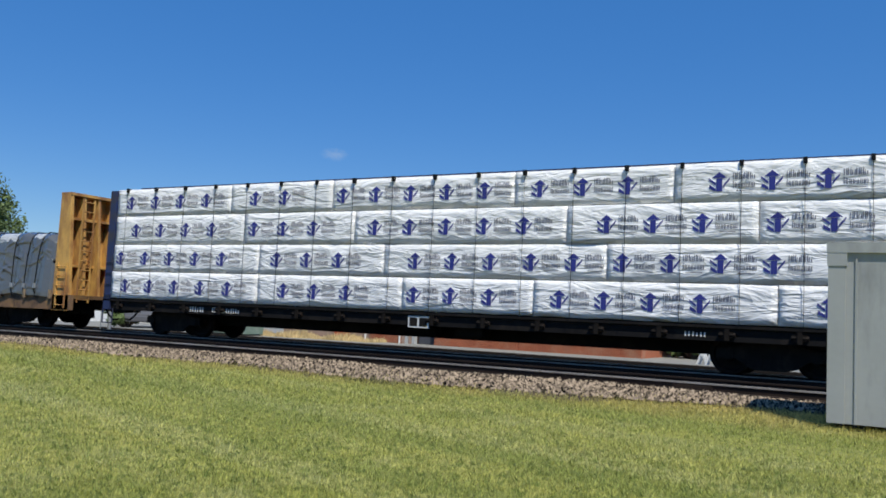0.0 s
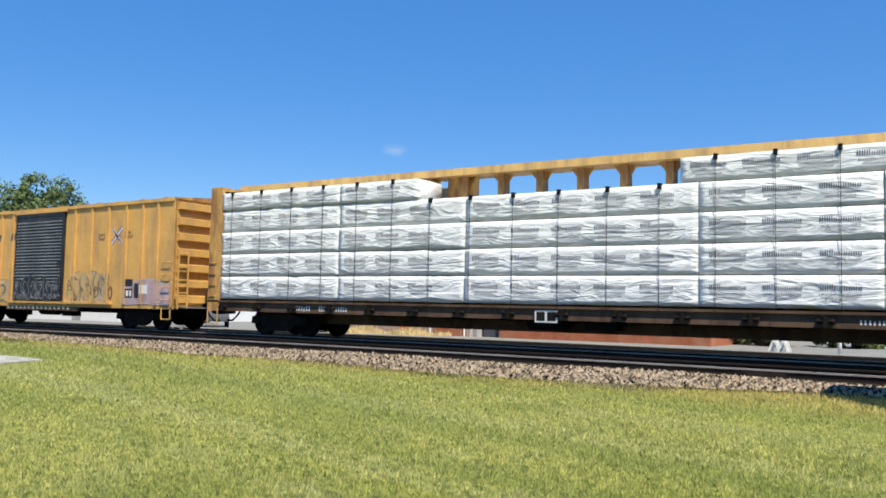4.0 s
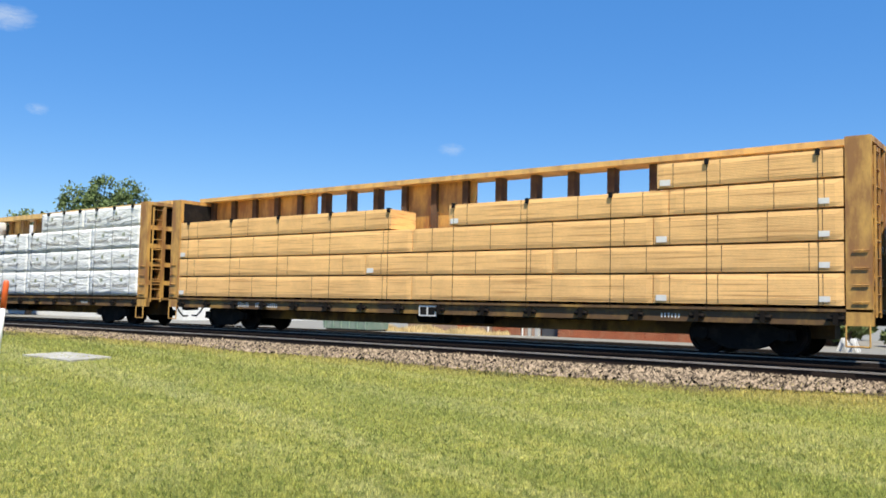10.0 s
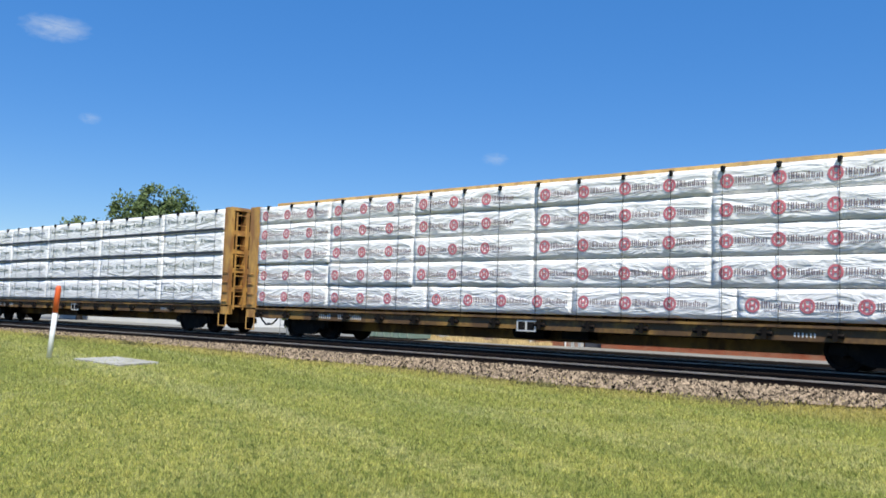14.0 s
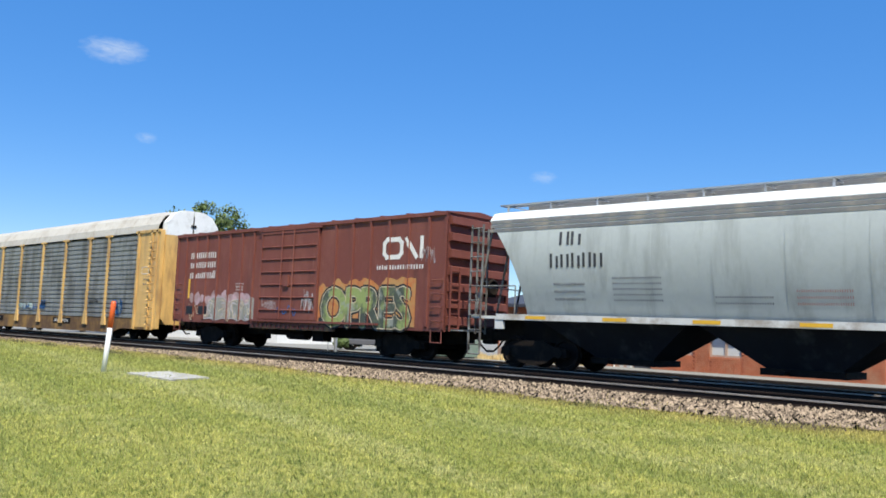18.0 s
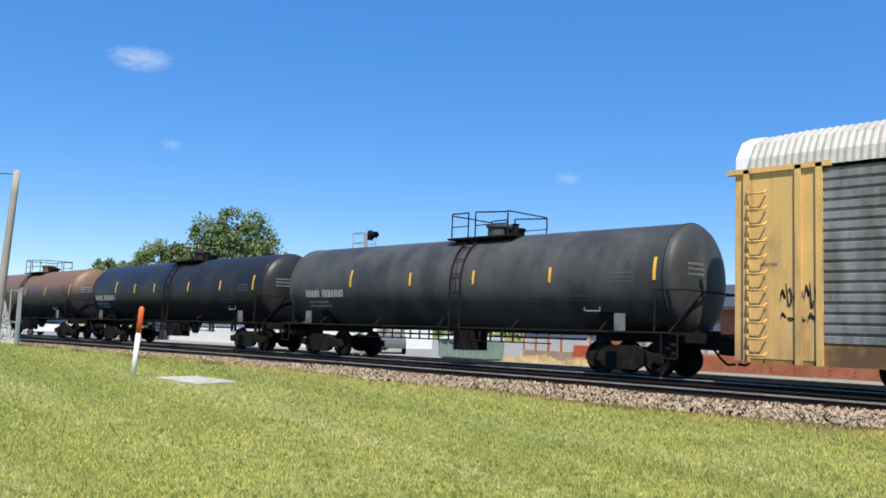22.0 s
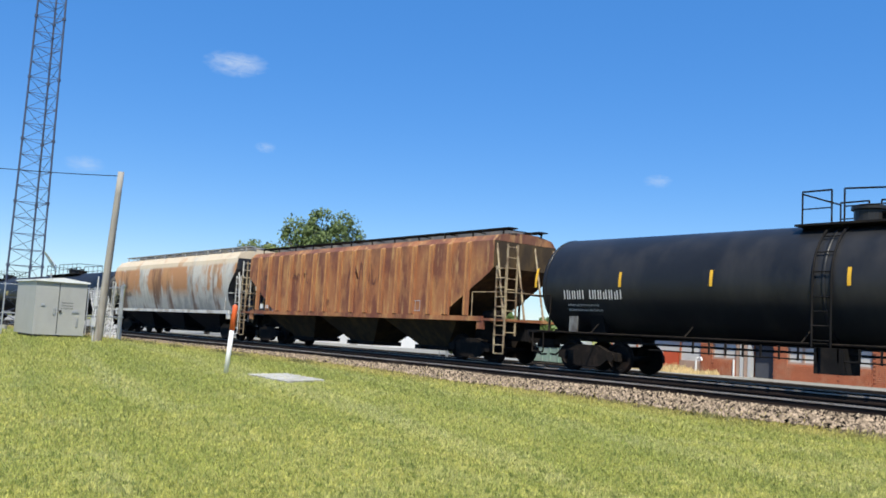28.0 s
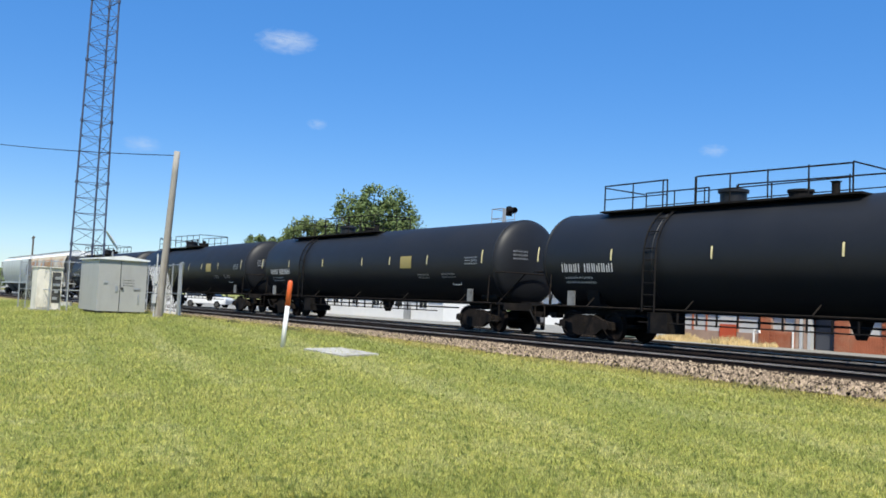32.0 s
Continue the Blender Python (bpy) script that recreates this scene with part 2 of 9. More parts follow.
M_GRAFO = mat("orange_spray_paint", (0.50, 0.17, 0.05), 0.6, var=0.25, scale=1.2, dirt=(0.45, 0.27, 0.10), amount=0.45)
M_GRAFGR = layered("green_spray_paint", (0.27, 0.33, 0.11), [((0.05, 0.06, 0.055), 0.8, (1, 1, 0.8), 0.47, 0.55, 0.92), ((0.30, 0.32, 0.28), 1.6, (1, 1, 1), 0.55, 0.62, 0.8)], 0.6)
M_GRAFS = layered("silver_grey_spray_paint", (0.30, 0.29, 0.25), [((0.40, 0.30, 0.25), 1.2, (1, 1, 1), 0.5, 0.6, 0.8), ((0.20, 0.20, 0.165), 1.7, (1, 1, 1), 0.52, 0.6, 0.8)], 0.65)
M_GRAFP = mat("pink_spray_paint", (0.50, 0.34, 0.36), 0.6, var=0.2, dirt=(0.3, 0.2, 0.18), amount=0.4)
M_GRAFL = mat("lilac_grey_spray_paint", (0.42, 0.38, 0.38), 0.65, var=0.25)
M_GRAFC = mat("cream_spray_paint", (0.62, 0.52, 0.36), 0.65, var=0.25, dirt=(0.3, 0.2, 0.1), amount=0.3)
M_GRAFB = mat("blue_spray_paint", (0.03, 0.12, 0.32), 0.6)
M_HGREY = mat("light_grey_hopper_paint", (0.46, 0.49, 0.47), 0.5, var=0.1, scale=0.5, dirt=(0.31, 0.32, 0.30), amount=0.24, streak=6)
M_HWHITE = mat("white_roof_paint", (0.76, 0.77, 0.76), 0.5, var=0.08, dirt=(0.5, 0.5, 0.47), amount=0.2)
M_HRUST = layered("rusted_tan_hopper_paint", (0.43, 0.21, 0.08), [((0.33, 0.125, 0.05), 0.9, (1.6, 1, 0.3), 0.40, 0.54, 0.95), ((0.16, 0.05, 0.03), 0.8, (1.3, 1, 0.5), 0.46, 0.58, 0.9), ((0.13, 0.05, 0.035), 0.9, (1, 1, 0.5), 0.38, 0.52, 0.75, 3.2, 4.0), ((0.55, 0.33, 0.13), 3.2, (1.4, 1, 0.16), 0.55, 0.68, 0.75)], 0.75)
M_HRIB = layered("tan_post_paint", (0.42, 0.21, 0.085), [((0.26, 0.10, 0.045), 1.6, (1, 1, 0.3), 0.48, 0.6, 0.85)], 0.75)
M_LADTAN = mat("dirty_cream_ladder_paint", (0.42, 0.33, 0.20), 0.65, var=0.2, dirt=(0.12, 0.06, 0.035), amount=0.4)
M_HBAY = mat("dark_brown_hopper_bay", (0.05, 0.035, 0.022), 0.8, var=0.3, scale=1.0, dirt=(0.10, 0.065, 0.03), amount=0.35, streak=3, spec=0.2)
M_HPATCH = layered("rust_stained_grey_paint", (0.54, 0.52, 0.46), [((0.24, 0.24, 0.23), 0.55, (1, 1, 0.7), 0.5, 0.6, 0.65), ((0.56, 0.55, 0.50), 1.4, (1.2, 1, 0.12), 0.5, 0.64, 0.6), ((0.45, 0.20, 0.07), 0.6, (1, 1, 0.55), 0.45, 0.52, 0.92, 2.0, 2.6), ((0.16, 0.075, 0.04), 0.5, (1.3, 1, 0.25), 0.55, 0.63, 0.85), ((0.50, 0.28, 0.12), 1.6, (1, 1, 0.35), 0.5, 0.62, 0.6, 2.6, 3.4), ((0.10, 0.075, 0.06), 0.3, (1, 1, 0.1), 0.2, 0.4, 0.0), ((0.62, 0.52, 0.38), 0.8, (1, 1, 0.6), 0.3, 0.46, 0.9, 3.72, 3.85)], 0.65)
M_RACKROOF = layered("dirty_white_rack_roof", (0.43, 0.41, 0.37), [((0.30, 0.26, 0.21), 1.2, (1, 1, 1), 0.5, 0.68, 0.7), ((0.28, 0.22, 0.17), 5, (1, 0.3, 0.3), 0.55, 0.7, 0.6)], 0.6)
M_TANYELLOW = mat("faded_tan_yellow_paint", (0.66, 0.41, 0.14), 0.55, var=0.13, scale=0.7, dirt=(0.34, 0.20, 0.09), amount=0.32, streak=5)
M_HDARK = mat("dark_weathered_grey_paint", (0.14, 0.14, 0.14), 0.65, var=0.2, scale=0.5, dirt=(0.3, 0.26, 0.2), amount=0.25, streak=2)
M_TANK = mat("black_tank_paint", (0.015, 0.016, 0.019), 0.42, var=0.25, scale=0.5, dirt=(0.036, 0.034, 0.033), amount=0.3, streak=3, dscale=0.8, spec=0.3)
M_TANKD = mat("dusty_black_tank_paint", (0.042, 0.043, 0.045), 0.52, var=0.25, scale=0.5, dirt=(0.09, 0.085, 0.08), amount=0.4, streak=2.5, dscale=0.7, spec=0.25)
M_TANKN = mat("clean_black_tank_paint", (0.014, 0.015, 0.018), 0.5, var=0.2, scale=0.5, spec=0.3)
M_REFL = mat("amber_reflective_tape", (0.75, 0.42, 0.03), 0.4, var=0.1)
M_REFLP = mat("pale_reflective_tape", (0.72, 0.62, 0.32), 0.45, var=0.1)
M_YELSIGN = flat_paint("dull_yellow_placard", (0.30, 0.24, 0.08), 0.5)
# slats coloured pale for the highlights along their edges
M_SLAT = mat("edge_lit_louvre_steel", (0.36, 0.37, 0.39), 0.45, metal=0.3, var=0.25, scale=2, dirt=(0.03, 0.03, 0.03), amount=0.3)
M_GALV = mat("galvanised_steel", (0.42, 0.43, 0.44), 0.5, metal=0.6, var=0.15, scale=3)
M_RACK = mat("weathered_galvanised_panel", (0.25, 0.255, 0.24), 0.6, metal=0.1, var=0.15, scale=0.6, dirt=(0.11, 0.10, 0.085), amount=0.38, streak=4)
M_WOODDARK = mat("dark_stained_bulkhead_boards", (0.035, 0.025, 0.02), 0.8, var=0.3, scale=2, bump=0.004, bscale=25, spec=0.2)


def lumber_material():
    m = mat("stacked_lumber_face", (0.88, 0.52, 0.205), 0.75, var=0.16, scale=1.2, perobj=0.08)
    n, l = m.node_tree.nodes, m.node_tree.links
    co = n.new("ShaderNodeTexCoord")
    w = n.new("ShaderNodeTexWave")
    w.bands_direction = "Z"
    w.inputs["Scale"].default_value, w.inputs["Distortion"].default_value = 9.0, 0.4
    bp = n.new("ShaderNodeBump")
    bp.inputs["Strength"].default_value, bp.inputs["Distance"].default_value = 0.5, 0.004
    l.new(co.outputs["Object"], w.inputs["Vector"])
    l.new(w.outputs["Fac"], bp.inputs["Height"])
    l.new(bp.outputs[0], n["Principled BSDF"].inputs["Normal"])
    # board ends and edges: thin brown joints, broken along their length
    b = n["Principled BSDF"]
    src = b.inputs["Base Color"].links[0].from_socket
    mp, t = n.new("ShaderNodeMapping"), n.new("ShaderNodeTexNoise")
    mp.inputs["Scale"].default_value = (0.35, 1, 16)
    t.inputs["Scale"].default_value, t.inputs["Detail"].default_value = 1.3, 3
    l.new(co.outputs["Object"], mp.inputs["Vector"])
    l.new(mp.outputs[0], t.inputs["Vector"])
    r, x = n.new("ShaderNodeMapRange"), n.new("ShaderNodeMix")
    r.inputs["From Min"].default_value, r.inputs["From Max"].default_value, r.inputs["To Max"].default_value = 0.52, 0.68, 0.75
    l.new(t.outputs["Fac"], r.inputs["Value"])
    x.data_type = "RGBA"
    x.inputs["B"].default_value = (0.44, 0.21, 0.07, 1)
    l.new(r.outputs[0], x.inputs["Factor"])
    l.new(src, x.inputs["A"])
    l.new(x.outputs["Result"], b.inputs["Base Color"])
    return m


M_LUMBER = lumber_material()


def tank_brown():
    """Tank shell whose upper half wears a band of brown dust, by its height on the shell."""
    m = mat("brown_dusted_tank_paint", (0.022, 0.023, 0.025), 0.5, var=0.25, scale=0.5)
    n, l = m.node_tree.nodes, m.node_tree.links
    b = n["Principled BSDF"]
    src = b.inputs["Base Color"].links[0].from_socket
    co = n.new("ShaderNodeTexCoord")
    sp = n.new("ShaderNodeSeparateXYZ")
    t = n.new("ShaderNodeTexNoise")
    t.inputs["Scale"].default_value, t.inputs["Detail"].default_value = 0.8, 5
    a = n.new("ShaderNodeMath")
    a.operation = "MULTIPLY_ADD"
    a.inputs[1].default_value = 0.8
    r = n.new("ShaderNodeMapRange")
    r.inputs["From Min"].default_value, r.inputs["From Max"].default_value = 2.75, 3.35
    mix = n.new("ShaderNodeMix")
    mix.data_type = "RGBA"
    mix.inputs["B"].default_value = (0.16, 0.09, 0.052, 1)
    l.new(co.outputs["Object"], sp.inputs[0])
    l.new(co.outputs["Object"], t.inputs["Vector"])
    l.new(t.outputs["Fac"], a.inputs[0])
    l.new(sp.outputs["Z"], a.inputs[2])
    l.new(a.outputs[0], r.inputs["Value"])
    l.new(r.outputs[0], mix.inputs["Factor"])
    l.new(src, mix.inputs["A"])
    l.new(mix.outputs["Result"], b.inputs["Base Color"])
    return m


M_TANKB = tank_brown()


# ---------------------------------------------------------------- mesh helpers
def box(bm, x0, x1, y0, y1, z0, z1):
    v = [bm.verts.new(p) for p in ((x0, y0, z0), (x1, y0, z0), (x1, y1, z0), (x0, y1, z0), (x0, y0, z1), (x1, y0, z1), (x1, y1, z1), (x0, y1, z1))]
    for f in ((3, 2, 1, 0), (4, 5, 6, 7), (0, 1, 5, 4), (1, 2, 6, 5), (2, 3, 7, 6), (3, 0, 4, 7)):
        bm.faces.new([v[i] for i in f])


def prism(bm, pts, y0, y1):
    """Extrudes an outline of (x, z) from y0 to y1."""
    a = [bm.verts.new((x, y0, z)) for x, z in pts]
    b = [bm.verts.new((x, y1, z)) for x, z in pts]
    n = len(pts)
    bm.faces.new(a)
    bm.faces.new(b[::-1])
    for i in range(n):
        bm.faces.new((a[(i + 1) % n], a[i], b[i], b[(i + 1) % n]))


def prism_x(bm, pts, x0, x1):
    """Extrudes an outline of (y, z) from x0 to x1."""
    a = [bm.verts.new((x0, y, z)) for y, z in pts]
    b = [bm.verts.new((x1, y, z)) for y, z in pts]
    n = len(pts)
    bm.faces.new(a[::-1])
    bm.faces.new(b)
    for i in range(n):
        bm.faces.new((a[i], a[(i + 1) % n], b[(i + 1) % n], b[i]))


def tube(bm, p, q, r=0.02, seg=6):
    p, q = Vector(p), Vector(q)
    d = (q - p).normalized()
    u = d.orthogonal().normalized()
    w = d.cross(u)
    rings = [[bm.verts.new(c + r * (math.cos(2 * math.pi * i / seg) * u + math.sin(2 * math.pi * i / seg) * w)) for i in range(seg)] for c in (p, q)]
    for i in range(seg):
        bm.faces.new((rings[0][i], rings[0][(i + 1) % seg], rings[1][(i + 1) % seg], rings[1][i]))
    bm.faces.new(rings[0][::-1])
    bm.faces.new(rings[1])


def path(bm, pts, r=0.02, seg=6):
    for p, q in zip(pts, pts[1:]):
        tube(bm, p, q, r, seg)


def lathe_x(bm, prof, cy=0.0, cz=0.0, seg=40):
    """Turns a profile of (x, radius) about a line along x."""
    rings = []
    for x, r in prof:
        if r < 1e-4:
            rings.append([bm.verts.new((x, cy, cz))])
        else:
            rings.append([bm.verts.new((x, cy + r * math.cos(2 * math.pi * i / seg), cz + r * math.sin(2 * math.pi * i / seg))) for i in range(seg)])
    for a, b in zip(rings, rings[1:]):
        for i in range(seg):
            j = (i + 1) % seg
            if len(a) == 1:
                bm.faces.new((a[0], b[i], b[j]))
            elif len(b) == 1:
                bm.faces.new((a[i], b[0], a[j]))
            else:
                bm.faces.new((a[i], b[i], b[j], a[j]))


def lathe_z(bm, prof, cx, cy, seg=20):
    rings = []
    for z, r in prof:
        rings.append([bm.verts.new((cx + r * math.cos(2 * math.pi * i / seg), cy + r * math.sin(2 * math.pi * i / seg), z)) for i in range(seg)])
    for a, b in zip(rings, rings[1:]):
        for i in range(seg):
            j = (i + 1) % seg
            bm.faces.new((a[i], a[j], b[j], b[i]))
    bm.faces.new(rings[0][::-1])
    bm.faces.new(rings[-1])


def mesh_of(name, bm, material, smooth=False):
    bmesh.ops.recalc_face_normals(bm, faces=bm.faces)
    me = bpy.data.meshes.new(name)
    bm.to_mesh(me)
    bm.free()
    me.materials.append(material)
    if smooth:
        me.polygons.foreach_set("use_smooth", [True] * len(me.polygons))
    return me


def put(name, me, parent=None, label="", at=None):
    ob = new(name, me)
    ob.parent = parent
    if at is not None:
        ob.matrix_basis = at
    if label:
        ob["label"] = label
    return ob


def part(name, bm, material, parent=None, label="", smooth=False, at=None):
    return put(name, mesh_of(name, bm, material, smooth), parent, label, at)


def box_part(name, dims, material, parent, label=""):
    bm = bmesh.new()
    box(bm, *dims)
    return part(name, bm, material, parent, label)


def quads(bm, rects, y):
    """Flat marks facing the camera's side: rects of (x0, x1, z0, z1); y a number or a function of x and z."""
    for x0, x1, z0, z1 in rects:
        f = y if callable(y) else (lambda x, z: y)
        bm.faces.new([bm.verts.new((x, f(x, z), z)) for x, z in ((x0, z0), (x1, z0), (x1, z1), (x0, z1))])


def word(x, z, n, w, h, gap=0.42, seed=0, low=False):
    """A row of plain upright bars, two to a character, that stands for a word of that height."""
    rnd = random.Random(seed * 977 + n)
    out = []
    step = w / n
    for i in range(n):
        hh = h * (rnd.choice((1.0, 1.0, 1.0, 0.93)) if not low or i == 0 else rnd.choice((0.66, 0.7, 0.68, 0.68, 1.0)))
        a, b, t = x + i * step, x + (i + 1 - min(gap, 0.3)) * step, step * 0.22
        out += [(a, a + t, z, z + hh), (b - t, b, z, z + hh * rnd.choice((1.0, 0.8, 1.0)))]
    return out


def poly_marks(bm, polys, y):
    for pts in polys:
        f = y if callable(y) else (lambda x, z: y)
        bm.faces.new([bm.verts.new((x, f(x, z), z)) for x, z in pts])


def text_mesh(body, size, bold=0.0, shear=0.0, spacing=1.0, line=1.0, align="LEFT"):
    c = bpy.data.curves.new("lettering", "FONT")
    c.body, c.size, c.offset, c.shear, c.space_character, c.space_line, c.align_x = body, size, bold, shear, spacing, line, align
    c.resolution_u = 3
    o = bpy.data.objects.new("lettering", c)
    me = bpy.data.meshes.new_from_object(o)
    bpy.data.objects.remove(o)
    bpy.data.curves.remove(c)
    return me


def lettering(name, body, x, z, y, size, material, parent, label="", width=None, **kw):
    """Words painted on a side that faces -y; x, z is the lower left corner of the first line; width stretches the line to fit."""
    me = text_mesh(body, size, **kw)
    sx = 1.0
    if width and len(me.vertices):
        xs = [v.co.x for v in me.vertices]
        sx = width / (max(xs) - min(xs))
    me.transform(Matrix(((sx, 0, 0, x), (0, 0, -1, y), (0, 1, 0, z), (0, 0, 0, 1))))
    me.materials.clear()
    me.materials.append(material)
    return put(name, me, parent, label)


def empty(name, label, category, group="", kind=""):
    return tagged(new(name), label, category, group, kind)


def ladder(parent, x0, x1, z0, z1, y, n=8, material=None, name="ladder", r=0.018):
    bm = bmesh.new()
    for x in (x0, x1):
        box(bm, x - 0.025, x + 0.025, y - 0.02, y + 0.02, z0, z1)
    for i in range(n):
        z = z0 + 0.1 + (z1 - z0 - 0.2) * i / (n - 1)
        tube(bm, (x0, y - 0.03, z), (x1, y - 0.03, z), r)
    return part(name, bm, material, parent)


def end_ladder(parent, x, y0, y1, z0, z1, n, material, name="ladder"):
    bm = bmesh.new()
    for y in (y0, y1):
        box(bm, x - 0.02, x + 0.02, y - 0.025, y + 0.025, z0, z1)
    for i in range(n):
        z = z0 + 0.1 + (z1 - z0 - 0.2) * i / (n - 1)
        tube(bm, (x, y0, z), (x, y1, z), 0.018)
    return part(name, bm, material, parent)


# ---------------------------------------------------------------- running gear, shared by all cars
TRAIN_Y, RAIL_Z, BED = 20.45, 0.64, 0.485
SPEED = (13.1435, 9.3663, 0.4993, -0.3172)


def train_at(t):
    """How far the train has come along its track at t seconds."""
    u = (t - 16) / 16
    return SPEED[0] * 16 * u + SPEED[1] * u**2 + SPEED[2] * u**3 + SPEED[3] * u**4


def fall(x):
    """How far the whole site has dropped, gently, down the line to the left."""
    return 0.0065 * 6.0 * np.logaddexp(0.0, (-np.clip(x, -260.0, 400.0) - 18.0) / 6.0)


CARS = []  # (thing, x on the train)
WHEELSETS = []


def make_gear():
    g = {}
    bm = bmesh.new()
    for s in (-1, 1):
        y0, y1 = sorted((s * 0.93, s * 1.09))
        prism(bm, [(-1.15, 0.36), (-1.12, 0.58), (-0.75, 0.62), (-0.35, 0.78), (0.35, 0.78), (0.75, 0.62), (1.12, 0.58), (1.15, 0.36), (0.72, 0.36), (0.5, 0.2), (0.3, 0.14), (-0.3, 0.14), (-0.5, 0.2), (-0.72, 0.36)], y0, y1)
        for sx in (-1, 1):
            a = [bm.verts.new((sx * 0.89 + 0.13 * math.cos(k * math.pi / 5), s * 1.13, 0.46 + 0.13 * math.sin(k * math.pi / 5))) for k in range(10)]
            b = [bm.verts.new((v.co.x, s * 1.0, v.co.z)) for v in a]
            bm.faces.new(a)
            for k in range(10):
                bm.faces.new((a[k], a[(k + 1) % 10], b[(k + 1) % 10], b[k]))
    box(bm, -0.22, 0.22, -1.0, 1.0, 0.5, 0.74)
    g["truck"] = mesh_of("truck", bm, M_TRUCK)
    bm = bmesh.new()
    lathe_z(bm, [(0.2 + 0.028 * i, 0.075 if i % 2 else 0.055) for i in range(10)], 0, 0, 10)
    g["spring"] = mesh_of("spring", bm, M_TRUCK, True)
    bm = bmesh.new()
    for s in (-1, 1):
        ys = s * 0.72
        prof = [(ys - 0.07 * s, 0.30), (ys - 0.07 * s, 0.475), (ys - 0.045 * s, 0.475), (ys - 0.04 * s, 0.445), (ys + 0.07 * s, 0.435), (ys + 0.07 * s, 0.36), (ys + 0.03 * s, 0.34), (ys + 0.02 * s, 0.16), (ys + 0.09 * s, 0.13), (ys + 0.09 * s, 0.07), (ys + 0.30 * s, 0.07), (ys + 0.30 * s, 0.001)]
        lathe_x(bm, [(ys - 0.07 * s, 0.001)] + prof, 0, 0, 28)
    lathe_x(bm, [(-0.66, 0.001), (-0.66, 0.08), (0.66, 0.08), (0.66, 0.001)], 0, 0, 12)
    bmesh.ops.rotate(bm, verts=bm.verts, cent=(0, 0, 0), matrix=Matrix.Rotation(radians(90), 3, "Z"))
    g["wheelset"] = mesh_of("wheelset", bm, M_WHEEL, False)
    bm = bmesh.new()
    box(bm, -0.5, 0.35, -0.13, 0.13, 0.72, 0.98)
    prism(bm, [(0.3, 0.62), (0.55, 0.6), (0.68, 0.7), (0.68, 1.02), (0.5, 1.08), (0.3, 1.06)], -0.14, 0.16)
    g["coupler"] = mesh_of("coupler", bm, M_TRUCK)
    bm = bmesh.new()
    path(bm, [(0.2, -0.35, 0.85), (0.45, -0.36, 0.55), (0.62, -0.3, 0.38), (0.78, -0.2, 0.4)], 0.03)
    g["air_hose"] = mesh_of("air_hose", bm, M_STRAP)
    return g


GEAR = make_gear()


def running_gear(car, half, inset, reach=0.62):
    """Two trucks with their wheelsets, and a coupler with its hose at each end."""
    for s in (-1, 1):
        tr = put("truck", GEAR["truck"], car, at=Matrix.Translation((s * (half - inset), 0, 0)))
        for k in (-0.2, 0, 0.2):
            put("spring", GEAR["spring"], tr, at=Matrix.Translation((k, -1.03, 0)))
        for k in (-0.89, 0.89):
            w = put("wheelset", GEAR["wheelset"], tr)
            w.matrix_parent_inverse = Matrix.Translation((k, 0, 0.45))
            WHEELSETS.append(w)
        m = Matrix.Translation((s * half, 0, 0)) @ Matrix.Rotation(0 if s > 0 else math.pi, 4, "Z") @ Matrix.Translation((reach - 0.62, 0, 0))
        put("coupler", GEAR["coupler"], car, at=m)
        put("air_hose", GEAR["air_hose"], car, at=m)


def car_thing(name, label, x0, x1):
    """A car whose body runs from x0 to x1 on the train."""
    car = empty(name, label, name.replace("_", " "), "freight cars of one train")
    CARS.append((car, (x0 + x1) / 2))
    return car, (x1 - x0) / 2


def lift(car, dz):
    """Sets a car's body higher on its trucks."""
    for ob in car.children:
        if not ob.name.startswith(("truck", "coupler", "air_hose")):
            ob.location.z += dz


def crease(seed):
    o = Vector((seed * 7.31, seed * 3.7, seed * 1.9))

    def at(x, z):
        return 0.02 * noise.noise(Vector((x * 1.6, z * 2.6, 0)) + o) + 0.01 * noise.noise(Vector((x * 5.0 + z * 4.0, z * 5.0 - x * 2.0, 2)) + o)

    return at


def bundle_mesh(name, x0, x1, y0, y1, z0, z1, seed, material, soft=True, step=0.16):
    """A wrapped or bare bundle whose long face at y0 is creased."""
    bm = bmesh.new()
    f = crease(seed)
    nx, nz = max(2, round((x1 - x0) / step)), 6
    s = 1 if y1 > y0 else -1
    grid = []
    for j in range(nz + 1):
        row = []
        for i in range(nx + 1):
            u, w = i / nx, j / nz
            x, z = x0 + (x1 - x0) * u, z0 + (z1 - z0) * w
            edge = min(u * nx, nx - u * nx, 1.0) * min(j, nz - j, 1.0)
            y = y0 + s * (0.0 if edge else 0.02) + (s * f(x, z) if soft else 0.0)
            if soft and j == 0:
                z += 0.025 * noise.noise(Vector((x * 2.2, seed * 5.0, 0)))
            row.append(bm.verts.new((x, y, z)))
        grid.append(row)
    for j in range(nz):
        for i in range(nx):
            bm.faces.new((grid[j][i], grid[j][i + 1], grid[j + 1][i + 1], grid[j + 1][i]))
    back = [bm.verts.new(p) for p in ((x0, y1, z0), (x1, y1, z0), (x1, y1, z1), (x0, y1, z1))]
    bm.faces.new(back[::-1])
    bm.faces.new([*grid[0][::-1], back[0], back[1]])
    bm.faces.new([*grid[nz], back[2], back[3]])
    bm.faces.new([*[grid[j][0] for j in range(nz + 1)], back[3], back[0]])
    bm.faces.new([*[grid[j][nx] for j in range(nz, -1, -1)], back[1], back[2]])
    return mesh_of(name, bm, material, soft), f


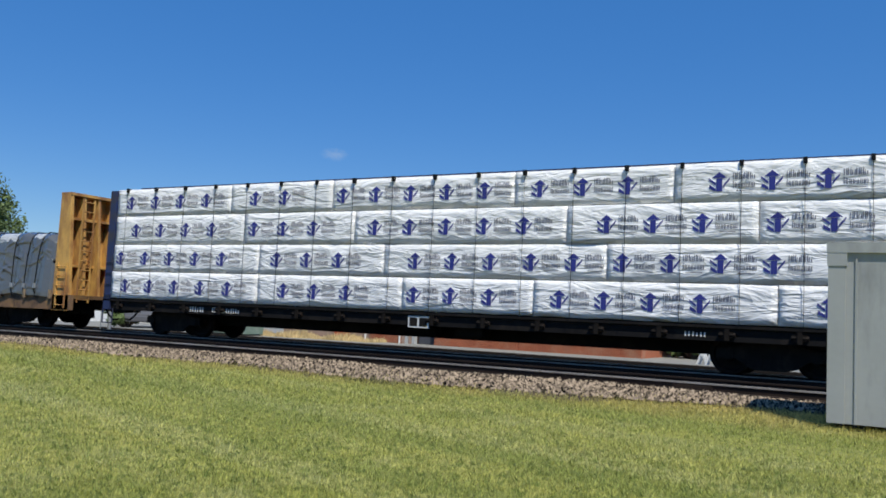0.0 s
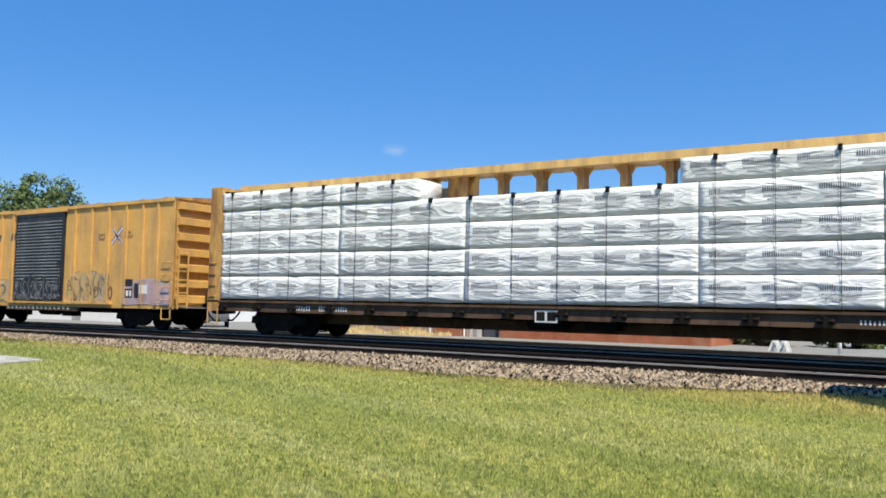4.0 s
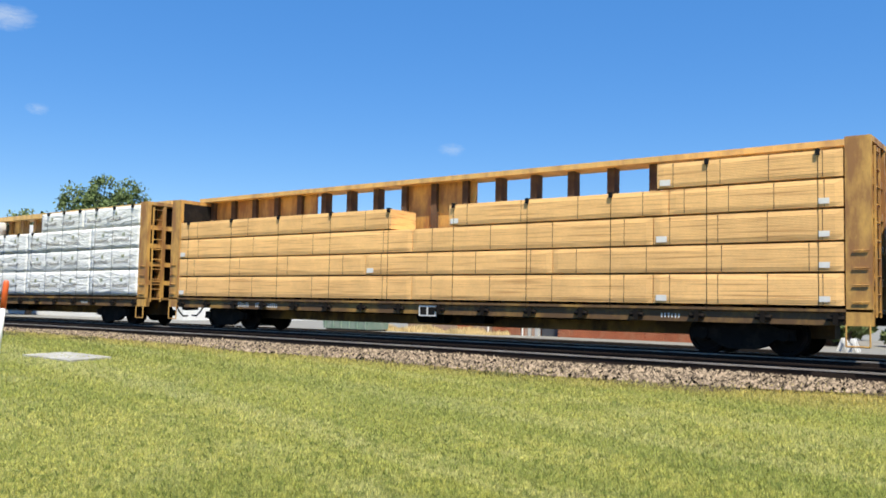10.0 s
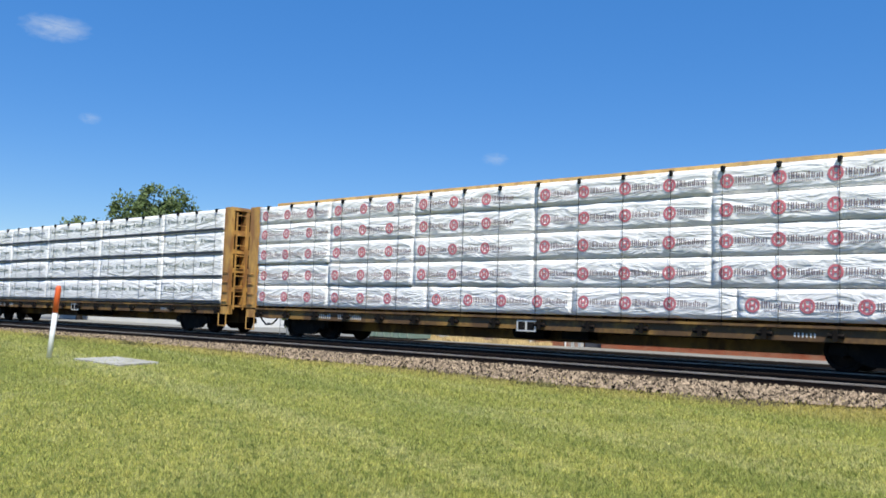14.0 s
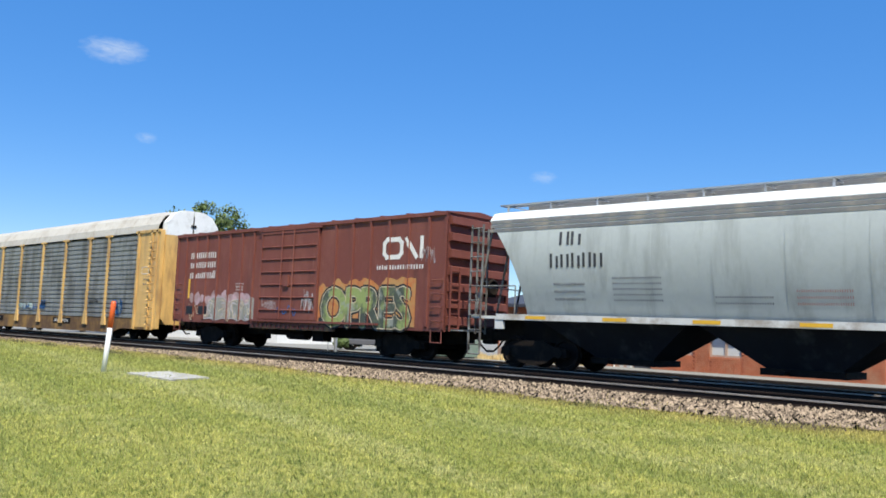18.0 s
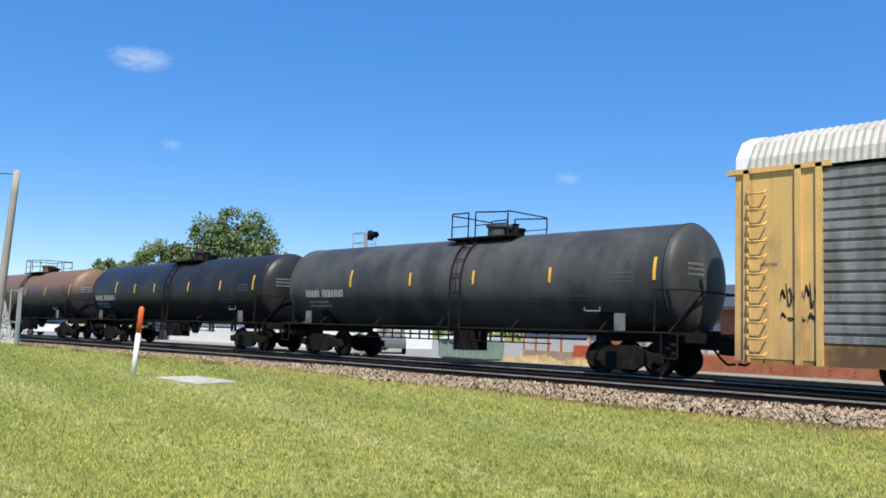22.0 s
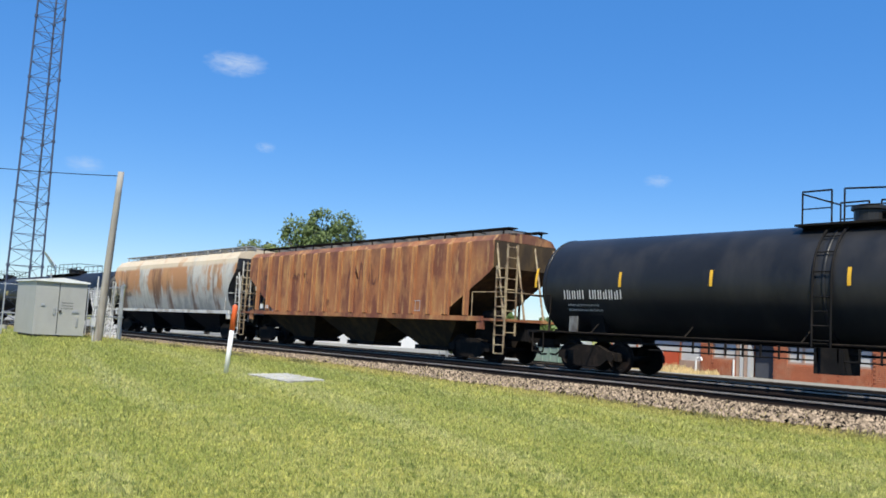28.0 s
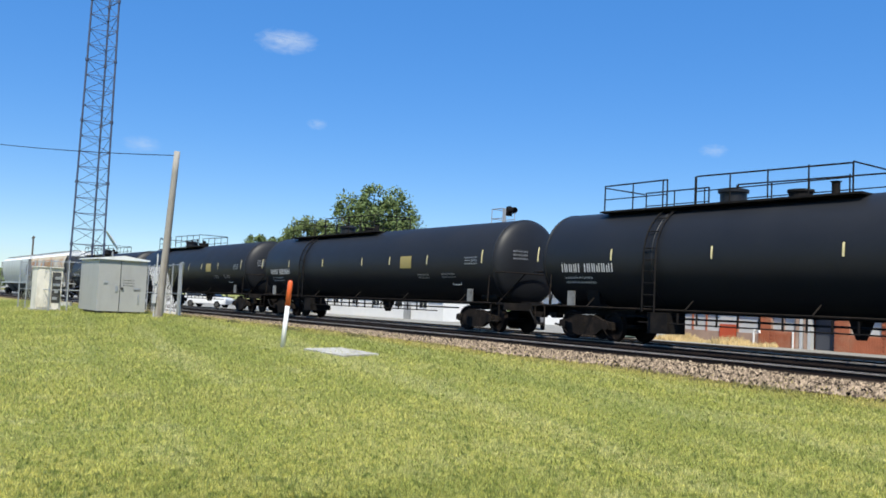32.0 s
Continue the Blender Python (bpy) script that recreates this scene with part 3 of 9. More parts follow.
# ---------------------------------------------------------------- centre-beam lumber cars
def centerbeam(label, x0, x1, rows, frame_mat, deck_mat, wrap_mat, lengths, prints, seed, tops=(), windows=(), word_label="", top=4.82, wood=False, bulk=0.42, beam_z=0.2, bulk_top=4.64, low=0.0):
    """rows: heights of the layers; lengths: bundle lengths cycled; tops: stretches (from, to) that the top layer fills, in metres from the car's x0; windows: x of see-through posts."""
    car, h = car_thing("centerbeam_car", label, x0, x1)
    rnd = random.Random(seed)
    # deck with side channels, pockets and winches
    bm = bmesh.new()
    box(bm, -h, h, -1.42, 1.42, 0.98, 1.06)
    part("deck", bm, deck_mat, car)
    for s in (-1, 1):
        bm = bmesh.new()
        y0, y1 = sorted((s * 1.29, s * 1.43))
        box(bm, -h, h, y0, y1, 0.72, 0.976)
        part("side_sill", bm, deck_mat, car, "worn side sill")
        box_part("deck_lip", (-h, h, *sorted((s * 1.425, s * 1.5)), 1.0, 1.058), deck_mat, car)
    box_part("center_sill", (-h + 1.0, h - 1.0, -0.25, 0.25, 0.4, 0.975), deck_mat, car)
    winch = None
    n = round(2 * h / 1.45)
    for i in range(n):
        x = -h + 0.7 + (2 * h - 1.4) * i / (n - 1)
        if winch is None:
            b2 = bmesh.new()
            box(b2, -0.12, 0.12, -1.5, -1.34, 0.8, 0.93)
            box(b2, -0.05, 0.05, -1.53, -1.5, 0.74, 0.99)
            lathe_x(b2, [(-0.17, 0.001), (-0.17, 0.05), (0.17, 0.05), (0.17, 0.001)], -1.47, 0.86, 8)
            winch = mesh_of("winch", b2, M_TRUCK)
        put("winch", winch, car, at=Matrix.Translation((x, 0, 0)))
    # brake gear under the deck
    bm = bmesh.new()
    lathe_x(bm, [(-0.5, 0.001), (-0.5, 0.2), (0.5, 0.2), (0.5, 0.001)], -0.75, 0.66, 14)
    box(bm, 1.1, 1.9, -0.95, -0.5, 0.5, 0.85)
    path(bm, [(-6, -0.6, 0.7), (6, -0.6, 0.7)], 0.025)
    part("brake_gear", bm, M_BLACK, car)
    bm = bmesh.new()
    box(bm, 0.0, 0.62, -1.47, -1.44, 0.66, 0.96)
    board = part("slack_board", bm, M_WHITEMARK, car, "white-framed data board")
    bm = bmesh.new()
    quads(bm, [(0.05, 0.28, 0.7, 0.92), (0.34, 0.57, 0.7, 0.92)], -1.475)
    part("panel", bm, M_BLACK, board)
    # centre partition: top chord, posts, diagonal plates
    bm = bmesh.new()
    box(bm, -h + 0.15, h - 0.15, -0.42, 0.42, top - beam_z, top)
    part("top_chord", bm, M_TANYELLOW if frame_mat is M_YELLOW2 else frame_mat, car)
    bm = bmesh.new()
    np_ = round(2 * h / 1.25)
    posts = [-h + 0.6 + (2 * h - 1.2) * i / np_ for i in range(np_ + 1)]
    for x in (0.0,):
        box(bm, x - 0.1, x + 0.1, -0.16, 0.16, 1.06, top - beam_z)
        for s in (-1, 1) if not wood else ():
            prism(bm, [(x + s * 0.1, top - beam_z), (x + s * 0.32, top - beam_z), (x + s * 0.1, top - beam_z - 0.3)], -0.03, 0.03)
    post = mesh_of("partition_post", bm, frame_mat if not wood else M_DECK)
    for x in posts:
        put("partition_post", post, car, at=Matrix.Translation((x, 0, 0)))
    bm = bmesh.new()
    box(bm, -h + 0.3, h - 0.3, -0.03, 0.03, 1.06, 2.9)
    for a, b_ in windows:
        box(bm, a - h, b_ - h, -0.03, 0.03, 2.9, top - beam_z)
    part("partition_web", bm, frame_mat, car)
    # bulkheads with frames, ribs and ladders
    for s in (-1, 1):
        xe, xi = s * h, s * (h - bulk)
        bm = bmesh.new()
        a, b_ = sorted((xe, xi))
        box(bm, a, b_, -1.358, 1.358, bulk_top - 0.12, bulk_top)
        bh = part("bulkhead", bm, frame_mat, car)
        for sy in (-1, 1):
            box_part("side_post", (a, b_, min(sy * 1.5, sy * 1.36), max(sy * 1.5, sy * 1.36), 0.72, bulk_top), frame_mat, bh)
        t0, t1 = sorted((xi, xi + s * 0.05))
        # added black sheet: imitates the shade in the frame's openings
        box_part("dark_sheet", (t0, t1, -1.36, 1.36, 1.0, bulk_top - 0.12), M_BLACK, bh, "black sheet standing in for shaded openings")
        for z in (1.55, 2.25, 2.95, 3.65):
            bm = bmesh.new()
            r0, r1 = sorted((xi + s * 0.05, xe - s * 0.04))
            box(bm, r0, r1, -1.36, 1.36, z, z + 0.16)
            part("rib", bm, frame_mat, bh)
        bm = bmesh.new()
        for y in (-0.75, 0.0, 0.75):
            r0, r1 = sorted((xi + s * 0.05, xe - s * 0.015))
            box(bm, r0, r1, y - 0.06, y + 0.06, 0.95, bulk_top - 0.12)
        part("upright", bm, frame_mat, bh)
        end_ladder(bh, xe + s * 0.03, -1.28, -0.86, 0.9, bulk_top - 0.2, 10, frame_mat)
        bm = bmesh.new()
        path(bm, [(xe - s * 0.05, -1.52, 0.75), (xe - s * 0.05, -1.52, 0.3), (xe - s * 0.5, -1.52, 0.3), (xe - s * 0.5, -1.52, 0.75)], 0.02)
        part("stirrup", bm, frame_mat, car)
        for k in range(4):
            bm = bmesh.new()
            tube(bm, (xe - s * 0.06, -1.53, 1.2 + 0.35 * k), (xe - s * 0.36, -1.53, 1.2 + 0.35 * k), 0.016)
            part("grab_iron", bm, frame_mat, bh)
        if s > 0:
            bm = bmesh.new()
            lathe_x(bm, [(xe + 0.06, 0.24), (xe + 0.1, 0.29), (xe + 0.14, 0.24)], 0.55, 1.9, 16)
            box(bm, xe, xe + 0.1, 0.35, 0.75, 1.75, 2.1)
            part("brake_wheel", bm, M_TRUCK, bh)
    running_gear(car, h, 2.75, 0.75)
    # the load, near side bundle by bundle, far side alike but coarse
    lo, hi = -h + bulk + 0.02, h - bulk - 0.02
    k = 0
    last = len(rows) - 2
    for j, (za, zb) in enumerate(zip(rows, rows[1:])):
        x = lo
        spans = [(lo, hi)] if not (tops and j >= last - (len(tops) - 1)) else [(max(lo, a - h), min(hi, b_ - h)) for a, b_ in tops[j - (last - (len(tops) - 1))]]
        for a, b_ in spans:
            x = a
            while x < b_ - 0.4:
                ln = lengths[k % len(lengths)]
                x2 = x + ln if b_ - (x + ln) > 1.0 else b_
                k += 1
                face = -1.5 + (0 if wood else rnd.uniform(-0.02, 0.02))
                me, crumple = bundle_mesh("lumber_package", x + 0.012, x2 - 0.012, face, -0.34, za + (0.05 if wood else 0.035), zb, seed * 100 + k, wrap_mat, not wood)
                bun = put("lumber_package", me, car)
                prints(bun, x, x2, za, zb, lambda u, v, c=crumple, d=face + 1.5: c(u, v) + d, k)
                x = x2
            fb = bmesh.new()
            box(fb, a, b_, 0.34, 1.48, za + 0.03, zb)
            part("far_lumber_package", fb, wrap_mat, car)
    # load straps over each layer edge
    bm = bmesh.new()
    m = round(2 * h / (1.3 if not wood else 2.4))
    for i in range(m):
        x = lo + 0.5 + (hi - lo - 1.0) * i / (m - 1)
        ztop = rows[-1]
        if tops and not any(a - h <= x <= b_ - h for a, b_ in tops[-1]):
            ztop = rows[-2]
            if len(tops) > 1 and not any(a - h <= x <= b_ - h for a, b_ in tops[-2]):
                ztop = rows[-3]
        y = -1.545 if not wood else -1.508
        box(bm, x - 0.005, x + 0.005, y, y + 0.008, 1.0, ztop)
        box(bm, x - 0.006, x + 0.006, -1.545, -0.35, ztop, ztop + 0.012)
        box(bm, x - 0.04, x + 0.04, -1.56, -1.42, ztop - 0.1, ztop + 0.03)
    tagged(part("load_cable", bm, M_STRAP, car, "thin dark tie-down cables"), kind="stuff")
    # plain bars for the car's painted marks
    bm = bmesh.new()
    quads(bm, word(-h + 3.6, 0.78, 4, 0.8, 0.15) + word(-h + 4.7, 0.78, 6, 1.1, 0.15, seed=2) + word(h - 4.5, 0.8, 3, 0.5, 0.1), -1.435)
    tagged(part("mark_bar", bm, M_WHITEMARK, car), kind="stuff")
    lift(car, -low)
    return car


def print_logo_blue(bun, x0, x1, z0, z1, f, k):
    """Navy house-like emblem beside two bars of words."""
    h = z1 - z0
    pitch, blue, grey = 1.08, bmesh.new(), bmesh.new()
    yy = lambda x, z: -1.514 + f(x, z)
    x = x0 + 0.12 + 0.3 * (k % 3)
    c = z0 + 0.5 * h
    while x + 0.95 < x1:
        e = x + 0.0
        small = lambda pts: [(e + 0.25 + (u - e - 0.25) * 0.82, c + (v - c) * 0.82) for u, v in pts]
        poly_marks(blue, [small(q) for q in [[(e + 0.18, c - 0.25), (e + 0.33, c - 0.25), (e + 0.33, c + 0.1), (e + 0.18, c + 0.1)],
                          [(e + 0.06, c + 0.11), (e + 0.25, c + 0.27), (e + 0.45, c + 0.11)],
                          [(e + 0.35, c - 0.08), (e + 0.52, c + 0.12), (e + 0.52, c + 0.06), (e + 0.35, c - 0.15)],
                          [(e - 0.02, c + 0.12), (e + 0.16, c - 0.02), (e + 0.16, c - 0.09), (e - 0.02, c + 0.06)],
                          [(e, c - 0.06), (e + 0.16, c - 0.17), (e + 0.16, c - 0.25), (e, c - 0.16)]]], yy)
        quads(grey, word(e + 0.54, c + 0.05, 6, 0.46, 0.15, 0.2, 1, True) + word(e + 0.54, c - 0.13, 7, 0.46, 0.15, 0.2, 3, True), yy)
        quads(grey, [(e + 0.6, e + 0.95, c - 0.2, c - 0.185)], yy)
        x += pitch
    tagged(part("printed_emblem", blue, M_BLUEINK, bun), kind="stuff")
    tagged(part("printed_word", grey, M_GREYINK, bun), kind="stuff")


def print_script(bun, x0, x1, z0, z1, f, k):
    """Faint script line with two finer lines under it."""
    yy = lambda x, z: -1.514 + f(x, z)
    bm = bmesh.new()
    x, c = x0 + 0.25, z0 + 0.52 * (z1 - z0)
    while x + 0.85 < x1:
        quads(bm, word(x, c + 0.03, 9, 0.8, 0.13, 0.35, 4, True) + word(x + 0.02, c - 0.07, 16, 0.76, 0.045, 0.3, 2) + word(x + 0.1, c - 0.15, 12, 0.6, 0.04, 0.3, 3), yy)
        x += 1.13
    tagged(part("printed_word", bm, M_GREYINK, bun), kind="stuff")


def print_green(bun, x0, x1, z0, z1, f, k):
    """Green emblem over a dark word."""
    yy = lambda x, z: -1.514 + f(x, z)
    g, d = bmesh.new(), bmesh.new()
    h = z1 - z0
    x, c = x0 + 0.3, z0 + 0.45 * h
    while x + 1.05 < x1:
        quads(d, word(x, c - 0.11, 8, 1.0, 0.17, 0.18, 5, True), yy)
        e = x + 0.62
        poly_marks(g, [[(e - 0.09, c + 0.1), (e - 0.05, c + 0.1), (e - 0.05, c + 0.25), (e - 0.09, c + 0.25)],
                       [(e - 0.03, c + 0.17), (e + 0.02, c + 0.26), (e + 0.08, c + 0.26), (e + 0.04, c + 0.17), (e + 0.09, c + 0.1), (e + 0.03, c + 0.1)]], yy)
        x += 1.42
    tagged(part("printed_word", d, M_DARKINK, bun), kind="stuff")
    tagged(part("printed_emblem", g, M_GREENINK, bun), kind="stuff")


def print_red(bun, x0, x1, z0, z1, f, k):
    """Red ring emblem beside a dark serif word."""
    yy = lambda x, z: -1.514 + f(x, z)
    r, d = bmesh.new(), bmesh.new()
    h = z1 - z0
    x, c = x0 + 0.2, z0 + 0.5 * h
    while x + 1.15 < x1:
        n = 14
        for i in range(n):
            a, b = 2 * math.pi * i / n, 2 * math.pi * (i + 1) / n
            poly_marks(r, [[(x + 0.16 + q * math.cos(t), c + q * math.sin(t)) for q, t in ((0.11, a), (0.165, a), (0.165, b), (0.11, b))]], yy)
        quads(r, [(x + 0.09, x + 0.13, c - 0.08, c + 0.08), (x + 0.19, x + 0.23, c - 0.08, c + 0.08), (x + 0.13, x + 0.19, c - 0.02, c + 0.02)], yy)
        quads(d, word(x + 0.36, c - 0.06, 7, 0.74, 0.15, 0.2, 4, True) + word(x + 0.42, c - 0.13, 8, 0.62, 0.035, 0.4, 1), yy)
        x += 1.17
    tagged(part("printed_word", d, M_ROSEINK, bun), kind="stuff")
    tagged(part("printed_emblem", r, M_REDINK, bun), kind="stuff")


def print_teal(bun, x0, x1, z0, z1, f, k):
    """Small triangle and a teal word over a black band along the lower edge."""
    yy = lambda x, z: -1.514 + f(x, z)
    d, b = bmesh.new(), bmesh.new()
    h = z1 - z0
    x, c = x0 + 0.25, z0 + 0.62 * h
    while x + 1.0 < x1:
        poly_marks(d, [[(x, c - 0.1), (x + 0.09, c + 0.12), (x + 0.18, c - 0.1), (x + 0.14, c - 0.1), (x + 0.09, c + 0.03), (x + 0.04, c - 0.1)]], yy)
        quads(d, word(x + 0.24, c - 0.08, 8, 0.7, 0.16, 0.18, 6, True), yy)
        x += 1.15
    nn = max(1, round((x1 - x0) / 0.3))
    quads(b, [(x0 + 0.02 + (x1 - x0 - 0.04) * i / nn, x0 + 0.02 + (x1 - x0 - 0.04) * (i + 1) / nn, z0 + 0.045, z0 + 0.15) for i in range(nn)], yy)
    tagged(part("printed_word", d, M_TEALINK, bun), kind="stuff")
    tagged(part("printed_band", b, M_BANDINK, bun), kind="stuff")


def print_tags(bun, x0, x1, z0, z1, f, k):
    """Small white paper tags and steel bands on bare lumber."""
    tags = [(x0 + 0.08, x0 + 0.34, z0 + 0.1, z0 + 0.24)] if k % 2 else []
    if k % 3 == 0:
        tags.append((x1 - 0.5, x1 - 0.28, z0 + 0.12, z0 + 0.24))
    for a, b, c, d in tags:
        box_part("paper_tag", (a, b, -1.506, -1.502, c, d), M_WHITEMARK, bun)
    for q in (0.1, 0.37, 0.63, 0.9):
        x = x0 + (x1 - x0) * q
        box_part("steel_band", (x - 0.006, x + 0.006, -1.504, -1.49, z0 + 0.06, z1), M_DECK, bun)


def centerbeams():
    centerbeam("dark blue centre-beam car full of silver-white wrapped lumber bundles", 178.6, 201.7, (1.06, 1.94, 2.80, 3.71, 4.58), M_BLUEFRAME, M_BLACK, M_WRAPS, (6.1, 4.9, 3.7, 5.5, 3.9, 6.1, 4.3), print_logo_blue, 1, top=4.82, bulk=0.3, bulk_top=4.56)
    centerbeam("yellow centre-beam lumber car with white wrapped bundles and a low middle", 131.2, 154.75, (1.08, 1.80, 2.5, 3.2, 3.88, 4.46), M_YELLOW2, M_DECK, M_WRAPW, (4.9, 4.3, 6.1, 3.7, 4.9), print_script, 2, tops=(((0.4, 8.2), (15.4, 23.2)),), windows=((8.2, 9.2),), top=4.86, bulk=0.5, bulk_top=4.68)
    centerbeam("yellow centre-beam car with bare tan lumber and part-empty top", 50.6, 74.0, (1.08, 1.79, 2.44, 3.13, 3.76, 4.38), M_YELLOW2, M_DECKY, M_LUMBER, (10.9, 7.3, 4.9, 9.1, 6.4, 7.6), print_tags, 3, tops=(((0.4, 10.6), (12.7, 23.1)), ((18.8, 23.1),)), windows=((0.5, 6.0), (10.0, 12.6)), top=4.78, wood=True, bulk=0.5, beam_z=0.14, bulk_top=4.62)
    centerbeam("yellow centre-beam lumber car with white wrapped bundles marked in green", 25.8, 49.1, (1.1, 2.1, 2.94, 3.8, 4.6), M_YELLOW2, M_DECKY, M_WRAPW, (4.9, 5.5, 3.4, 5.1, 2.9), print_green, 4, tops=(((0.4, 9.9), (15.4, 22.8)),), windows=((9.9, 10.6),), top=4.86, bulk=0.5, bulk_top=4.7)
    centerbeam("yellow centre-beam lumber car with white wrapped bundles marked in red", 1.05, 24.5, (1.1, 1.83, 2.55, 3.27, 3.96, 4.6), M_YELLOW2, M_DECKY, M_WRAPR, (3.7, 4.3, 4.9, 4.3, 4.9, 3.7), print_red, 5, top=4.9, bulk=0.5, beam_z=0.1, low=0.09)
    centerbeam("yellow centre-beam lumber car with white wrapped bundles banded in black", -23.55, -0.05, (1.06, 2.0, 2.9, 3.76, 4.6), M_YELLOW2, M_DECKY, M_WRAPR, (4.9, 3.9, 4.9, 4.9, 4.4), print_teal, 6, top=4.7, bulk=0.42, bulk_top=4.66)


# ---------------------------------------------------------------- bulkhead flat car under tarpaulin
M_SILLB = layered("rusty_brown_sill_paint", (0.20, 0.115, 0.06), [((0.40, 0.22, 0.07), 1.2, (1, 1, 0.6), 0.54, 0.64, 0.8), ((0.07, 0.045, 0.03), 1.8, (1, 1, 0.6), 0.5, 0.62, 0.85)], 0.75)


def tarpaulin(car, a, b_, zt, seed, ties):
    """One covered load: sheet with pulled folds between its straps, pale where torn and where sunlight is painted."""
    rng = np.random.default_rng(seed + 40)
    nx, ny = round((b_ - a) / 0.03), 150
    xs = np.linspace(a, b_, nx + 1)[:, None]
    w = np.linspace(-1, 1, ny + 1)[None, :]
    endf = np.minimum(1.0, np.minimum(xs - a, b_ - xs) / 0.3)
    q = np.clip((np.abs(w) - 0.32) / 0.68, 0, 1)
    c = np.minimum(1.0, q / 0.2)
    sag = 0.03 * np.sin(xs * 2.1 + seed) + 0.02 * np.sin(xs * 5.3)
    y = np.where(q > 0, 1.16 + 0.27 * np.sin(c * np.pi / 2), np.abs(w) / 0.32 * 1.16)
    z = zt + sag - 0.05 * np.minimum(1, np.abs(w) / 0.32) ** 2 - 0.27 * (1 - np.cos(c * np.pi / 2)) * (q > 0) - np.maximum(0.0, q - 0.2) / 0.8 * (zt - 0.32 - 1.1)
    # belly between the straps, deeper low down
    near = np.min([np.abs(xs - f - (t - f) * np.clip((z - 1.2) / 2.2, 0, 1)) for f, t in ties], axis=0)
    swell = 0.06 * np.minimum(1.0, near / 0.4) ** 0.7 + 0.12 * np.clip((3.0 - z) / 1.8, 0, 1)
    # pulled folds: ridges that start at a strap or an upper corner and run slanting down
    fold = np.zeros_like(z)
    starts = [t for _, t in ties] + [f for f, _ in ties] + [a + 0.1, b_ - 0.1]
    for _ in range(int(10 * (b_ - a))):
        x0 = starts[rng.integers(len(starts))] if rng.random() < 0.55 else rng.uniform(a, b_)
        z0 = rng.uniform(1.25, zt - 0.1)
        ln = rng.uniform(0.5, 1.7)
        an = rng.choice([rng.normal(0.45, 0.3), rng.normal(-0.35, 0.3), rng.normal(1.4, 0.2)], p=[0.5, 0.4, 0.1])
        sg = rng.choice([-1, 1])
        dx, dz = sg * np.cos(an), -np.sin(an) * sg if rng.random() < 0.5 else np.sin(an)
        u = (xs - x0) * dx + (z - z0) * dz
        v = -(xs - x0) * dz + (z - z0) * dx + 0.08 * np.sin(u * 4 + x0)
        wd = rng.uniform(0.02, 0.042)
        along = np.clip(u / 0.12 + 0.5, 0, 1) * np.clip((ln - u) / (0.6 * ln), 0, 1)
        fold += rng.uniform(0.4, 1.0) * 1.25 * wd * along * np.exp(-(v / wd) ** 2)
    soft = np.clip(q / 0.12, 0, 1)
    y = np.sign(w) * (y + (swell + fold) * soft) * (0.95 + 0.05 * endf)
    z = z + fold * (1 - soft) * 1.2 - (1 - endf) * 0.2 * (z > 2.4)
    # pale patches: torn sheet, and sunlight painted on the upper shoulders
    bright_spots = {3: ((-4.15, -3.6, 3.4, 3.7),), 4: ((-0.2, 0.22, 1.3, 1.9), (2.92, 3.2, 2.9, 3.75)), 5: ((2.9, 3.9, 3.0, 3.5), (6.3, 7.15, 2.95, 3.3), (8.05, 8.5, 3.0, 3.35)), 1: ((-6.75, -6.35, 2.9, 3.4), (-10.2, -9.7, 3.0, 3.4))}
    bm = bmesh.new()
    grid = [[bm.verts.new((float(xs[m, 0]), float(y[m, k]), float(z[m, k]))) for k in range(ny + 1)] for m in range(nx + 1)]
    for m in range(nx):
        for k in range(ny):
            f = bm.faces.new((grid[m][k], grid[m + 1][k], grid[m + 1][k + 1], grid[m][k + 1]))
            p = f.calc_center_median()
            r = 0.16 * noise.noise(Vector((p.x * 3.1, 0, p.z * 3.1)))
            if any(e - r < p.x < g + r and lo - r < p.z < hi + r for e, g, lo, hi in bright_spots[seed]) and p.y < 1.0:
                f.material_index = 1
    bm.faces.new(grid[0])
    bm.faces.new(grid[-1][::-1])
    sheet = part("tarpaulin", bm, M_TARP, car, "creased grey tarpaulin cover", True)
    sheet.data.materials.append(M_TARPHI)
    for f, t in ties:
        bm = bmesh.new()
        path(bm, [(f, -1.53, 1.02), (f, -1.6, 1.3), (f + (t - f) * 0.6, -1.555, 2.4), (t, -1.5, zt - 0.42), (t, -1.41, zt - 0.2), (t, -1.2, zt - 0.02), (t, 1.2, zt - 0.02), (t, 1.48, zt - 0.4)], 0.018, 6)
        strap = part("strap", bm, M_STRAP, sheet)
        box_part("ratchet", (f - 0.035, f + 0.035, -1.63, -1.57, 1.34, 1.5), M_GALV, strap, "small steel ratchet")


